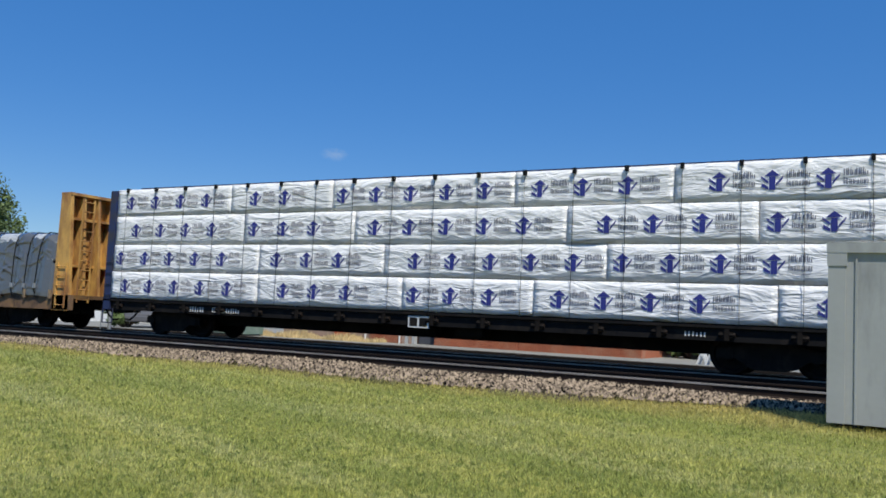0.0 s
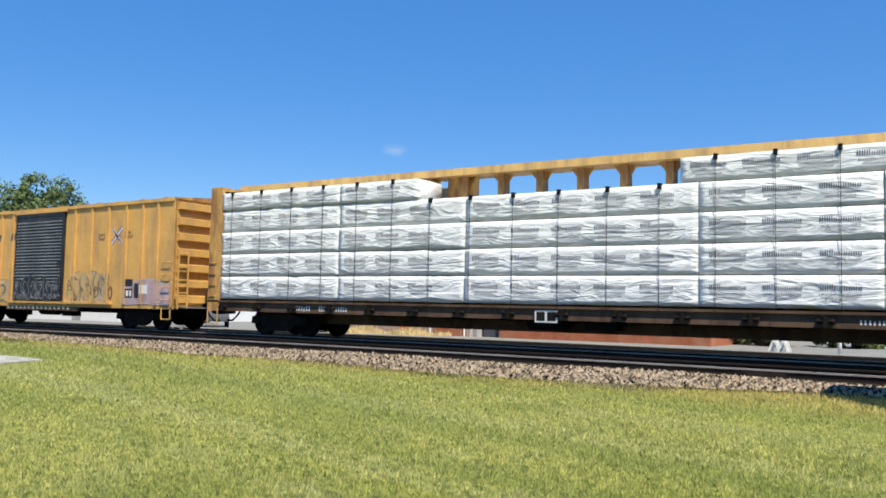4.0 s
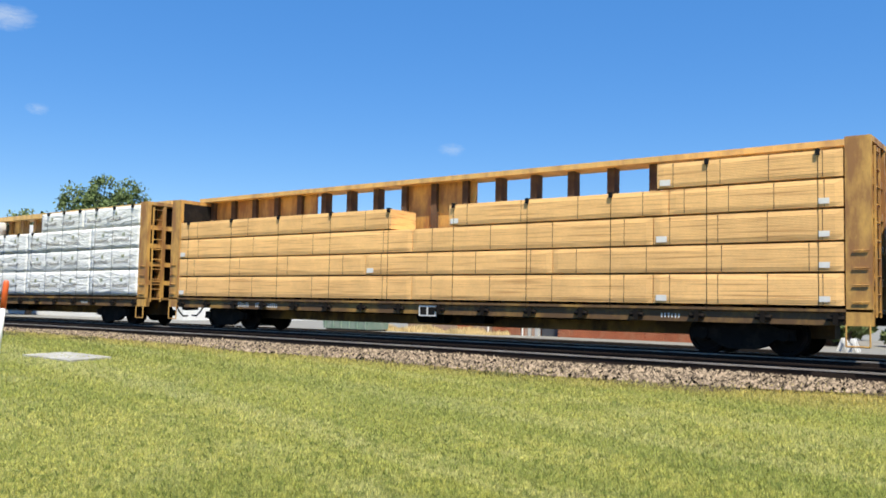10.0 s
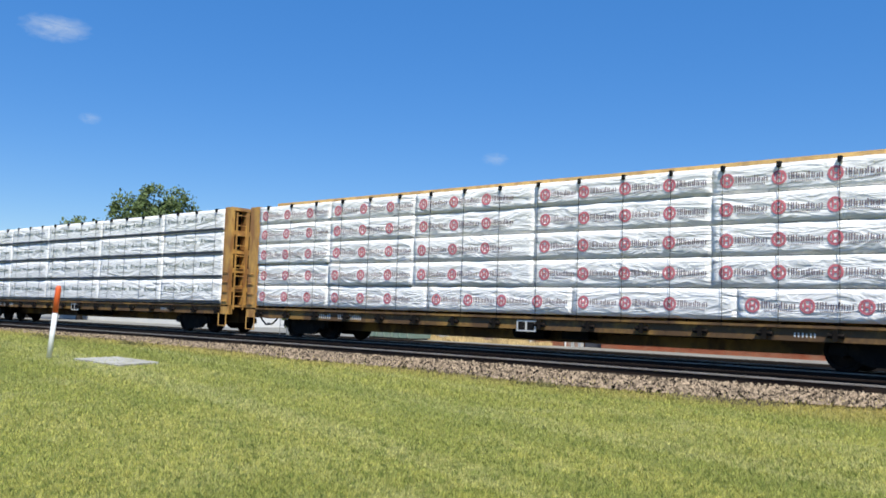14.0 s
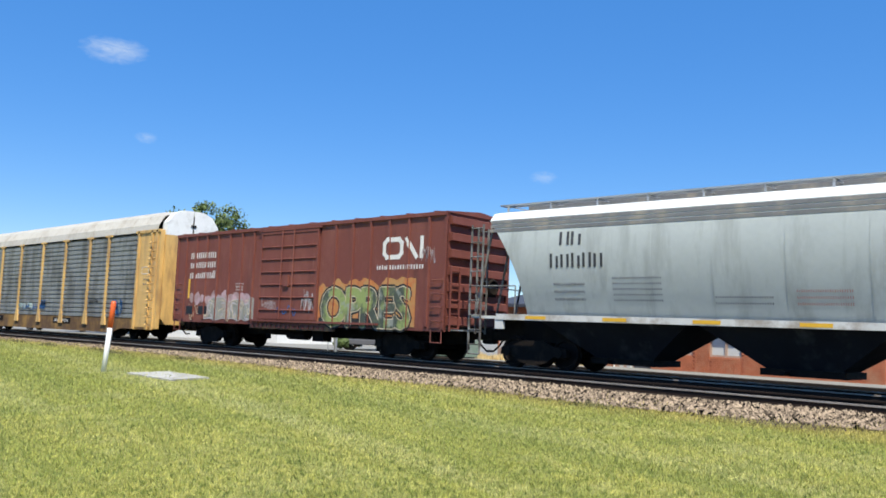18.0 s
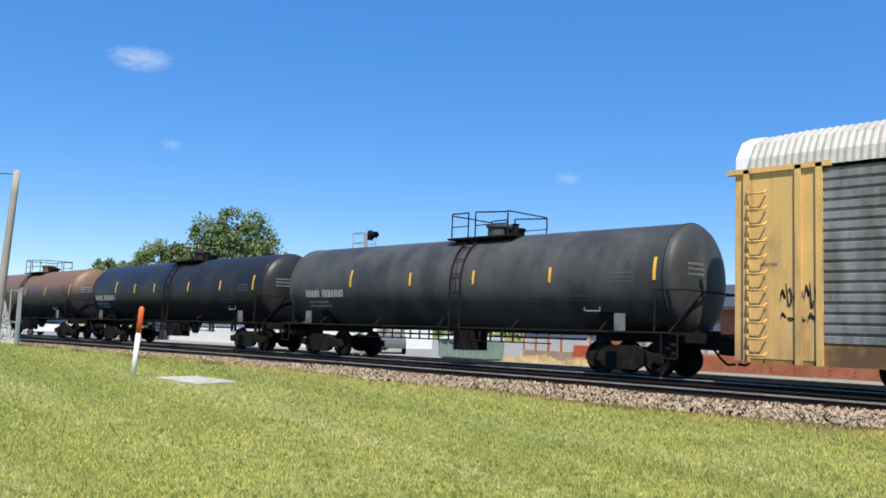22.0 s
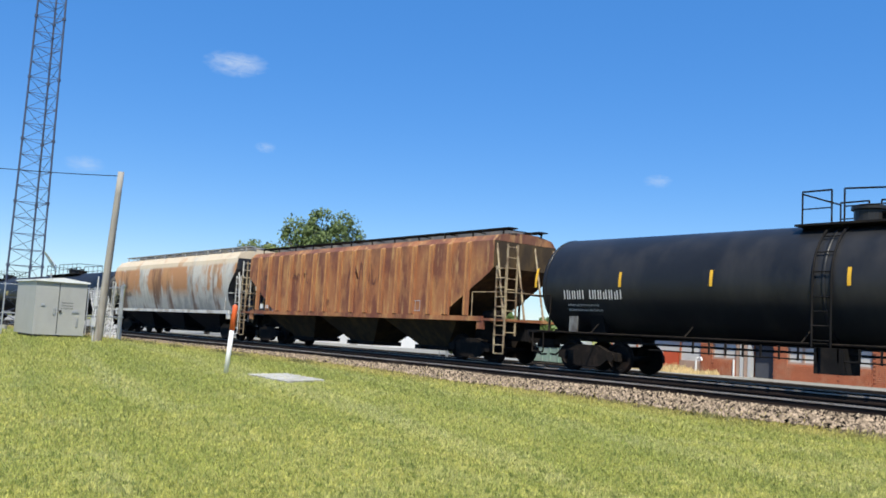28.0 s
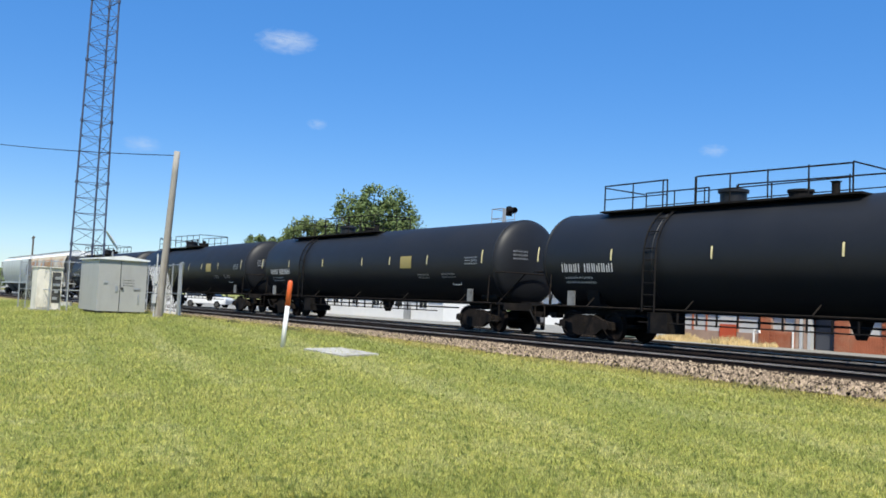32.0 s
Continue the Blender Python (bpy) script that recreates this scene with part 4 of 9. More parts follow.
def bulkhead_flat():
    x0, x1 = 156.4, 177.0
    car, h = car_thing("bulkhead_flat_car", "yellow bulkhead flat car with loads under grey tarpaulin", x0, x1)
    bm = bmesh.new()
    box(bm, -h, h, -1.378, 1.378, 1.02, 1.14)
    part("deck", bm, M_DECKY, car)
    for s in (-1, 1):
        box_part("side_sill", (-h, h, min(s * 1.38, s * 1.5), max(s * 1.38, s * 1.5), 0.64, 1.14), M_SILLB, car)
    bm = bmesh.new()
    prism(bm, [(-h + 1, 1.018), (-h + 1, 0.5), (-6.2, 0.5), (-5.2, 0.02), (5.2, 0.02), (6.2, 0.5), (h - 1, 0.5), (h - 1, 1.018)], -0.3, 0.3)
    part("center_sill", bm, M_BLACK, car, "deep black fish-belly sill")
    bm = bmesh.new()
    box(bm, -0.045, 0.045, -1.6, -1.505, 1.0, 1.3)
    pocket = mesh_of("stake_pocket", bm, M_LADTAN)
    for i in range(15):
        put("stake_pocket", pocket, car, at=Matrix.Translation((-h + 1.0 + (2 * h - 2) * i / 14, 0, 0)))
    for s in (-1, 1):
        bm = bmesh.new()
        if s > 0:
            box(bm, h - 0.84, h - 0.76, -1.36, 1.36, 1.142, 4.52)
        else:
            prism_x(bm, [(-1.45, 1.1), (1.45, 1.1), (1.45, 4.45), (1.2, 4.66), (-1.2, 4.66), (-1.45, 4.45)], -h, -h + 0.2)
        bh = part("bulkhead", bm, M_YELLOW2, car)
        if s > 0:
            for sy in (-1, 1):
                bm = bmesh.new()
                prism(bm, [(h - 0.95, 0.62), (h - 0.1, 0.62), (h - 0.38, 4.52), (h - 0.84, 4.52)], min(sy * 1.5, sy * 1.365), max(sy * 1.5, sy * 1.365))
                part("side_plate", bm, M_YELLOW2, bh)
            box_part("top_plate", (h - 0.86, h - 0.36, -1.5, 1.5, 4.522, 4.62), M_YELLOW2, bh)
            for y in (-0.9, -0.3, 0.3, 0.9):
                bm = bmesh.new()
                prism(bm, [(h - 0.76, 1.142), (h - 0.12, 1.142), (h - 0.4, 4.5), (h - 0.76, 4.5)], y - 0.05, y + 0.05)
                part("gusset", bm, M_YELLOW2, bh)
            for z in (2.1, 3.7):
                box_part("shelf_plate", (h - 0.755, h - 0.42, -1.36, 1.36, z, z + 0.08), M_YELLOW2, bh)
        else:
            for y in (-1.35, -0.45, 0.45, 1.35):
                box_part("upright", (-h - 0.45, -h, y - 0.06, y + 0.06, 0.7, 4.4), M_YELLOW2, bh)
        if s > 0:
            end_ladder(bh, h - 0.02, -1.25, -0.8, 0.9, 4.4, 11, M_YELLOW2)
            ladder(bh, h - 0.75, h - 0.3, 0.7, 2.2, -1.52, 5, M_YELLOW2)
        else:
            for k in range(7):
                box_part("board", (-h + 0.2, -h + 0.25, -1.4, 1.4, 2.75 + 0.235 * k, 2.75 + 0.235 * k + 0.22), M_WOODDARK, bh, "dark wooden lining board")
    # tarpaulin loads: arched, pulled into folds, tied with black straps (foot x, top x)
    loads = ((-10.0, -4.08, 3.34, 1, ((-9.05, -9.1), (-8.37, -8.32), (-7.71, -7.7), (-6.49, -6.44), (-5.27, -5.2))),
             (-4.14, -0.7, 3.64, 3, ((-4.05, -4.1), (-2.74, -2.79), (-2.15, -2.14), (-1.51, -1.5), (-1.0, -0.95))),
             (-0.16, 3.1, 3.62, 4, ((0.31, 0.36), (0.93, 0.93), (1.55, 1.7), (2.2, 2.36))),
             (3.04, 9.2, 3.31, 5, ((3.47, 3.75), (4.69, 4.78), (5.92, 5.88), (7.24, 7.2), (7.92, 7.99), (8.5, 8.58))))
    for a, b_, zt, seed, ties in loads:
        tarpaulin(car, a, b_, zt, seed, ties)
    bm = bmesh.new()
    prism(bm, [(-0.56, 1.14), (-0.42, 1.14), (-0.26, 2.2), (-0.12, 3.56), (-0.62, 3.56), (-0.52, 2.4)], -1.4, 1.3)
    part("load_frame", bm, M_YELLOW2, car, "pale timber dunnage frame")
    bm = bmesh.new()
    quads(bm, word(-h + 3.6, 0.82, 4, 0.8, 0.2) + word(-h + 4.6, 0.82, 6, 1.15, 0.2, seed=3) + word(2.0, 0.82, 5, 0.8, 0.16), -1.506)
    tagged(part("mark_bar", bm, M_WHITEMARK, car), kind="stuff")
    running_gear(car, h, 3.1, 0.7)


# ---------------------------------------------------------------- box cars
DRAPED = []  # (car, half length, ribs, door, depth of the door's face)


def drape(car, h, ribs, door, door_y):
    """Lays a box car's painted marks on its panels, ribs and doors."""
    edges = [(-h, h, -1.5)]

    def carve(a, b, y):
        out = []
        for p, q, level in edges:
            if b <= p or a >= q:
                out.append((p, q, level))
                continue
            if p < a:
                out.append((p, a, level))
            if b < q:
                out.append((b, q, level))
        out.append((a, b, y))
        edges[:] = out

    for x in ribs:
        carve(x - h - 0.045, x - h + 0.045, -1.556)
    carve(door[0] - h + 0.03, door[1] - h - 0.03, door_y)
    for s in (-1, 1):
        carve(*sorted((s * h, s * (h - 0.1))), -1.541)
    for ob in list(car.children):
        if not ob.name.startswith(("spray_", "mark_bar", "painted_")):
            continue
        src, out = bmesh.new(), bmesh.new()
        src.from_mesh(ob.data)
        bmesh.ops.triangulate(src, faces=src.faces)
        lo, hi = min(v.co.x for v in src.verts), max(v.co.x for v in src.verts)
        for a, b, level in edges:
            if b < lo or a > hi:
                continue
            c = src.copy()
            for x, inner in ((a, True), (b, False)):
                bmesh.ops.bisect_plane(c, geom=c.verts[:] + c.edges[:] + c.faces[:], plane_co=(x, 0, 0), plane_no=(1, 0, 0), clear_inner=inner, clear_outer=not inner)
            for v in c.verts:
                v.co.y = level - 0.002 - (-1.5 - v.co.y) * 0.12
            tmp = bpy.data.meshes.new("tmp")
            c.to_mesh(tmp)
            out.from_mesh(tmp)
            bpy.data.meshes.remove(tmp)
            c.free()
        out.to_mesh(ob.data)
        out.free()
        src.free()


def boxcar(label, x0, x1, top, bottom, paint, door, ribs, door_mat, door_style, end_mat=None, roof_mat=None, ladder_mat=None, over=0.0):
    """door: (from, to) in metres from x0; ribs: x of the side posts from x0."""
    car, h = car_thing("box_car", label, x0, x1)
    end_mat, roof_mat, ladder_mat = end_mat or paint, roof_mat or paint, ladder_mat or paint
    d0, d1 = door[0] - h, door[1] - h
    DRAPED.append((car, h, ribs, door, -1.603 if door_style == "louvre" else -1.563))
    for dims in ((-h, d0, -1.5, -1.44, bottom, top), (d1, h, -1.5, -1.44, bottom, top), (-h, h, 1.44, 1.5, bottom, top), (d0, d1, -1.46, -1.42, bottom, top)):
        box_part("side_wall", dims, paint, car)
    rib = None
    for x in ribs:
        if rib is None:
            b2 = bmesh.new()
            prism_x(b2, [(-1.5, bottom + 0.05), (-1.555, bottom + 0.08), (-1.555, top - 0.1), (-1.5, top - 0.02)], -0.045, 0.045)
            rib = mesh_of("rib", b2, paint)
        put("rib", rib, car, at=Matrix.Translation((x - h, 0, 0)))
    for s in (-1, 1):
        a, b_ = sorted((s * h, s * (h - 0.1)))
        box_part("corner_post", (a, b_, -1.54, -1.42, bottom, top), paint, car)
        box_part("corner_post", (a, b_, 1.42, 1.54, bottom, top), paint, car)
    box_part("roof_rail", (-h, h, -1.57, -1.44, top - 0.09, top + 0.02), paint, car)
    box_part("roof_rail", (-h, h, 1.44, 1.57, top - 0.09, top + 0.02), paint, car)
    bm = bmesh.new()
    prism_x(bm, [(-1.56, top), (1.56, top), (1.56, top + 0.03), (0, top + 0.17), (-1.56, top + 0.03)], -h, h)
    for i in range(13):
        x = -h + 0.5 + (2 * h - 1) * i / 12
        prism_x(bm, [(-1.56, top + 0.02), (1.56, top + 0.02), (1.56, top + 0.06), (0, top + 0.21), (-1.56, top + 0.06)], x - 0.05, x + 0.05)
    part("roof", bm, roof_mat, car)
    bm = bmesh.new()
    box(bm, -h, h, -1.497, -1.42, bottom - 0.06, bottom)
    box(bm, -h, h, 1.42, 1.497, bottom - 0.06, bottom)
    part("side_sill", bm, paint, car)
    box_part("door_sill", (d0 - 0.5, d1 + 0.9, -1.5, -1.4, bottom - 0.2, bottom - 0.063), M_SILLB, car, "rusty brown sill under the doors")
    bm = bmesh.new()
    box(bm, -h, h, -1.4, 1.4, 0.95, 1.08)
    box(bm, -h + 0.3, h - 0.3, -0.3, 0.3, 0.55, 0.95)
    lathe_x(bm, [(-0.6, 0.001), (-0.6, 0.2), (0.5, 0.2), (0.5, 0.001)], -0.8, 0.62, 12)
    box(bm, 1.0, 1.6, -1.0, -0.6, 0.4, 0.8)
    part("underframe", bm, M_BLACK, car)
    # ends with deep horizontal ribs
    for s in (-1, 1):
        bm = bmesh.new()
        a, b_ = sorted((s * (h - 0.06), s * (h - 0.12)))
        box(bm, a, b_, -1.44, 1.44, bottom, top)
        end = part("end_wall", bm, end_mat, car)
        n = 7
        dent = None
        for i in range(n):
            z = bottom + 0.28 + (top - bottom - 0.5) * i / (n - 1)
            if dent is None:
                b2 = bmesh.new()
                prof = [(s * (h - 0.06), -0.15), (s * (h + 0.09), -0.12), (s * (h + 0.09), 0.1), (s * (h - 0.06), 0.14)]
                prism(b2, prof, -1.36, 1.36)
                dent = mesh_of("end_rib", b2, end_mat)
            put("end_rib", dent, end, at=Matrix.Translation((0, 0, z)))
        end_ladder(end, s * (h + 0.13), -1.4, -1.0, bottom - 0.05, bottom + 1.9, 5, ladder_mat)
        if s > 0:
            bm = bmesh.new()
            lathe_x(bm, [(h + 0.16, 0.22), (h + 0.2, 0.28), (h + 0.24, 0.22)], 0.5, bottom + 1.4, 16)
            box(bm, h, h + 0.16, 0.3, 0.7, bottom + 1.1, bottom + 1.6)
            part("brake_wheel", bm, M_TRUCK, end)
            bm = bmesh.new()
            box(bm, h, h + 0.5, -1.2, 1.2, bottom - 0.02, bottom + 0.02)
            part("end_platform", bm, M_GALV, end)
        bm = bmesh.new()
        a, b_ = s * (h - 0.08), s * (h - 0.5)
        path(bm, [(a, -1.51, 0), (a, -1.6, 0), (b_, -1.6, 0), (b_, -1.51, 0)], 0.016)
        grab = mesh_of("grab_iron", bm, ladder_mat)
        for k in range(4):
            put("grab_iron", grab, car, at=Matrix.Translation((0, 0, bottom + 0.25 + 0.42 * k)))
        bm = bmesh.new()
        a, b_ = s * (h - 0.1), s * (h - 0.55)
        path(bm, [(a, -1.5, bottom), (a, -1.5, bottom - 0.4), (b_, -1.5, bottom - 0.4), (b_, -1.5, bottom)], 0.022)
        part("stirrup", bm, ladder_mat, car)
    # doors
    zb, zt = bottom + 0.16, top - 0.17
    leaves = [(d0, d1)] if door_style in ("louvre", "plug1") else [(d0, (d0 + d1) / 2), ((d0 + d1) / 2, d1)]
    for a, b_ in leaves:
        bm = bmesh.new()
        box(bm, a + 0.03, b_ - 0.03, -1.56, -1.5, zb, zt)
        dr = part("door", bm, door_mat, car)
        bm = bmesh.new()
        for xx in (a + 0.03, b_ - 0.13):
            box(bm, xx, xx + 0.1, -1.585, -1.555, zb, zt)
        box(bm, a + 0.03, b_ - 0.03, -1.583, -1.555, zt - 0.1, zt)
        box(bm, a + 0.03, b_ - 0.03, -1.583, -1.555, zb, zb + 0.1)
        part("door_frame", bm, door_mat, dr)
        slat = None
        count = 24 if door_style == "louvre" else 6
        for i in range(count):
            z = zb + 0.2 + (zt - zb - 0.45) * (i + 0.3) / count
            if slat is None:
                b2 = bmesh.new()
                q = 0.035 if door_style == "louvre" else 0.05
                prism_x(b2, [(-1.56, -q), (-1.6, -q * 0.3), (-1.6, q * 0.1), (-1.56, q * 0.5)], a + 0.14, b_ - 0.14)
                slat = mesh_of("door_rib", b2, M_SLAT if door_style == "louvre" else door_mat)
            put("door_rib", slat, dr, at=Matrix.Translation((0, 0, z)))
        bm = bmesh.new()
        if door_style in ("plug2", "plug1"):
            for xx in ((a + b_) / 2 - 0.35, (a + b_) / 2 + 0.35):
                tube(bm, (xx, -1.61, zb), (xx, -1.61, zt), 0.025)
            box(bm, (a + b_) / 2 - 0.15, (a + b_) / 2 + 0.15, -1.64, -1.58, zb + 1.2, zb + 1.6)
        else:
            box(bm, b_ - 0.3, b_ - 0.1, -1.62, -1.57, zb + 1.3, zb + 1.45)
        part("lock_bar", bm, door_mat, dr)
    notch = None
    for k in range(int((d1 - d0 + 1.2) / 0.28)):
        if notch is None:
            b2 = bmesh.new()
            box(b2, -0.07, 0.07, -1.53, -1.5, bottom - 0.15, bottom - 0.03)
            notch = mesh_of("sill_pocket", b2, M_GRAFC if paint is M_YELLOW else paint)
        put("sill_pocket", notch, car, at=Matrix.Translation((d0 - 0.3 + 0.28 * k, 0, 0)))
    box_part("door_track", (d0 - (d1 - d0) * 0.1, d1 + (d1 - d0) * 0.9, -1.6, -1.5, bottom + 0.06, bottom + 0.13), paint, car)
    box_part("door_track", (d0 - 0.1, d1 + 0.1, -1.6, -1.5, top - 0.16, top - 0.1), paint, car)
    running_gear(car, h, 2.35 if 2 * h < 18 else 2.7, 0.72)
    return car, h


def graffiti(car, text, x, z, w, size, fill, edge, y=-1.606, grow=0.09, fat=0.04, label=""):
    """Fat sprayed letters: the same outlines laid round in a ring of offsets, an edge below and a fill on top."""
    base = text_mesh(text, size, spacing=0.88)
    xs = [v.co.x for v in base.vertices]
    sx = w / (max(xs) - min(xs))
    faces = [tuple(p.vertices) for p in base.polygons]
    for reach, material, lift, name in ((grow, edge, 0.0, "spray_outline"), (fat, fill, 0.006, "spray_lettering")):
        vs, fs = [], []
        for k in range(9):
            a = k * math.pi / 4
            dx, dz = (reach * math.cos(a), reach * math.sin(a)) if k < 8 else (0, 0)
            o = len(vs)
            vs += [(x + v.co.x * sx + dx, y - lift - 0.0004 * k, z + v.co.y + dz) for v in base.vertices]
            fs += [tuple(i + o for i in f) for f in faces]
        me = bpy.data.meshes.new(name)
        me.from_pydata(vs, [], fs)
        me.materials.append(material)
        tagged(put(name, me, car, label), kind="stuff")


def taper(bm, pts, r, y):
    """A sprayed curve that swells and thins along its length."""
    n = 5 * (len(pts) - 1)
    p = [pts[0]] + list(pts) + [pts[-1]]
    line = []
    for i in range(n + 1):
        u = i / n * (len(pts) - 1)
        k = min(int(u), len(pts) - 2)
        t = u - k
        q = [p[k], p[k + 1], p[k + 2], p[k + 3]]
        line.append(tuple(0.5 * (2 * q[1][c] + (q[2][c] - q[0][c]) * t + (2 * q[0][c] - 5 * q[1][c] + 4 * q[2][c] - q[3][c]) * t * t + (3 * q[1][c] - q[0][c] - 3 * q[2][c] + q[3][c]) * t**3) for c in (0, 1)))
    prev = None
    for i, (x, z) in enumerate(line):
        a, b = line[max(0, i - 1)], line[min(n, i + 1)]
        dx, dz = b[0] - a[0], b[1] - a[1]
        ln = math.hypot(dx, dz) or 1
        w = r * (0.25 + 0.75 * math.sin(math.pi * i / n))
        cur = [bm.verts.new((x - dz / ln * w, y, z + dx / ln * w)), bm.verts.new((x + dz / ln * w, y, z - dx / ln * w))]
        if prev:
            bm.faces.new((prev[0], prev[1], cur[1], cur[0]))
        prev = cur


def piece(car, x0, x1, z0, z1, fill, edge, seed, n, y=-1.608, jag=0.3, cut=0.05, rim=0.07, light=None):
    """A sprayed piece: one jagged block of colour with a dark rim, cut into n letters by swelling dark curves."""
    rnd = random.Random(seed)
    w = (x1 - x0) / n
    knots = [(x0, z1 - jag)]
    while knots[-1][0] < x1:
        knots.append((knots[-1][0] + rnd.uniform(0.2, 0.6) * w, z1 - jag * rnd.random() ** 1.6))
    low = [(k[0], z0 + 0.12 * rnd.random()) for k in knots]

    def at(line, x):
        for p, q in zip(line, line[1:]):
            if p[0] <= x <= q[0]:
                return p[1] + (q[1] - p[1]) * (x - p[0]) / (q[0] - p[0] + 1e-6)
        return line[-1][1]

    back, front, dark, pale = bmesh.new(), bmesh.new(), bmesh.new(), bmesh.new()
    m = max(8, round((x1 - x0) / 0.07))
    for bm, ins, yy in ((back, 0.0, y), (front, rim, y - 0.004)):
        col = []
        for i in range(m + 1):
            x = x0 + ins + (x1 - x0 - 2 * ins) * i / m
            a, b = at(low, x) + ins, at(knots, x) - ins
            col.append([bm.verts.new((x, yy, a)), bm.verts.new((x, yy, max(a + 0.05, b)))])
        for p, q in zip(col, col[1:]):
            bm.faces.new((p[0], q[0], q[1], p[1]))
    h = z1 - z0
    for i in range(n):
        a, c = x0 + w * i, z0 + 0.45 * h
        lay = y - 0.007 - 0.0007 * (i % 3)
        if i:
            taper(dark, [(a + 0.1 * w, at(knots, a) - 0.02), (a - 0.08 * w, c + 0.15 * h), (a + 0.07 * w, c - 0.1 * h), (a - 0.1 * w, z0 + 0.03)], cut, lay)
        s = rnd.choice((-1, 1))
        cx = a + w * rnd.uniform(0.42, 0.58)
        taper(dark, [(cx - s * 0.25 * w, c + 0.22 * h), (cx + s * 0.1 * w, c + 0.28 * h), (cx + s * 0.22 * w, c + 0.05 * h), (cx - s * 0.05 * w, c - 0.08 * h)], cut * rnd.uniform(0.9, 1.5), lay - 0.0002)
        taper(dark, [(cx + s * 0.05 * w, c - 0.12 * h), (cx - s * 0.2 * w, c - 0.3 * h), (cx + s * 0.22 * w, c - 0.33 * h)], cut * rnd.uniform(0.6, 1.2), lay - 0.0004)
        if rnd.random() < 0.6:
            sx, sz, r = cx + rnd.uniform(-0.2, 0.2) * w, c + rnd.uniform(-0.2, 0.2) * h, rnd.uniform(0.08, 0.17)
            pts = [(sx + (r if k % 2 == 0 else r * 0.42) * math.cos(math.pi * k / 5 + 0.3), sz + (r if k % 2 == 0 else r * 0.42) * math.sin(math.pi * k / 5 + 0.3)) for k in range(10)]
            poly_marks(dark, [pts], lay - 0.0016)
        if light:
            taper(pale, [(a + 0.2 * w, c + 0.33 * h), (a + 0.5 * w, c + 0.4 * h), (a + 0.75 * w, c + 0.3 * h)], cut * 0.4, lay - 0.003)
    for nm, bm, mt in (("spray_outline", back, edge), ("spray_fill", front, fill), ("spray_cut", dark, edge), ("spray_glint", pale, light)):
        if len(bm.faces):
            tagged(part(nm, bm, mt, car), kind="stuff")
        else:
            bm.free()


def scrawl(car, x0, x1, z0, z1, material, seed, n=9, y=-1.602, name="spray_patch"):
    """A ragged sprayed patch."""
    rnd = random.Random(seed)
    bm = bmesh.new()
    for i in range(n):
        a = x0 + (x1 - x0) * i / n
        b = x0 + (x1 - x0) * (i + 1.25) / n
        lo, hi = z0 + rnd.uniform(0, 0.25) * (z1 - z0), z1 - rnd.uniform(0, 0.35) * (z1 - z0)
        k = 9
        pts = []
        for j in range(k):
            t = 2 * math.pi * j / k
            q = rnd.uniform(0.75, 1.1)
            pts.append(((a + b) / 2 + q * (b - a) / 2 * math.cos(t), (lo + hi) / 2 + q * (hi - lo) / 2 * math.sin(t)))
        poly_marks(bm, [pts], y - 0.0008 * (i % 4))
    return tagged(part(name, bm, material, car), kind="stuff")


def squiggle(car, x, z, w, h, material, seed, n=10, r=0.02, y=-1.606):
    """A sprayed hand scribble of loops and strokes."""
    rnd = random.Random(seed)
    bm = bmesh.new()
    n = max(4, n // 2)
    u = x
    k = 0
    while u < x + w - 0.05:
        step = w / n * rnd.uniform(0.8, 1.3)
        top, low = z + h * rnd.uniform(0.6, 1.0), z + h * rnd.uniform(0, 0.35)
        s = rnd.choice((-1, 1))
        pts = [(u, top if s > 0 else low), (u + 0.35 * step, low if s > 0 else top), (u + 0.8 * step, low + (top - low) * 0.3), (u + 0.55 * step, low + (top - low) * 0.75), (u + 0.2 * step, low + (top - low) * 0.5), (u + 1.1 * step, low + (top - low) * rnd.random())]
        taper(bm, pts[: rnd.choice((3, 5, 6))], r * rnd.uniform(0.8, 1.4), y - 0.0006 * (k % 4))
        u += step
        k += 1
    return tagged(part("spray_line", bm, material, car), kind="stuff")


def bars(car, rects, material, y=-1.508, name="mark_bar", label=""):
    bm = bmesh.new()
    quads(bm, rects, y)
    return tagged(part(name, bm, material, car, label), kind="stuff" if len(rects) > 1 else "")


def strokes(car, lines, r, material, y=-1.508, name="painted_emblem", label=""):
    bm = bmesh.new()
    for k, pts in enumerate(lines):
        for j, (p, q) in enumerate(zip(pts, pts[1:])):
            dx, dz = q[0] - p[0], q[1] - p[1]
            ln = math.hypot(dx, dz) or 1
            ex, ez = dx / ln * r * 0.9, dz / ln * r * 0.9
            nx, nz = -dz / ln * r, dx / ln * r
            yy = y - 0.001 * (k % 3) - 0.0015 * (j % 3)
            bm.faces.new([bm.verts.new(c) for c in ((p[0] - nx - ex, yy, p[1] - nz - ez), (q[0] - nx + ex, yy, q[1] - nz + ez), (q[0] + nx + ex, yy, q[1] + nz + ez), (p[0] + nx - ex, yy, p[1] + nz - ez))])
    return part(name, bm, material, car, label)


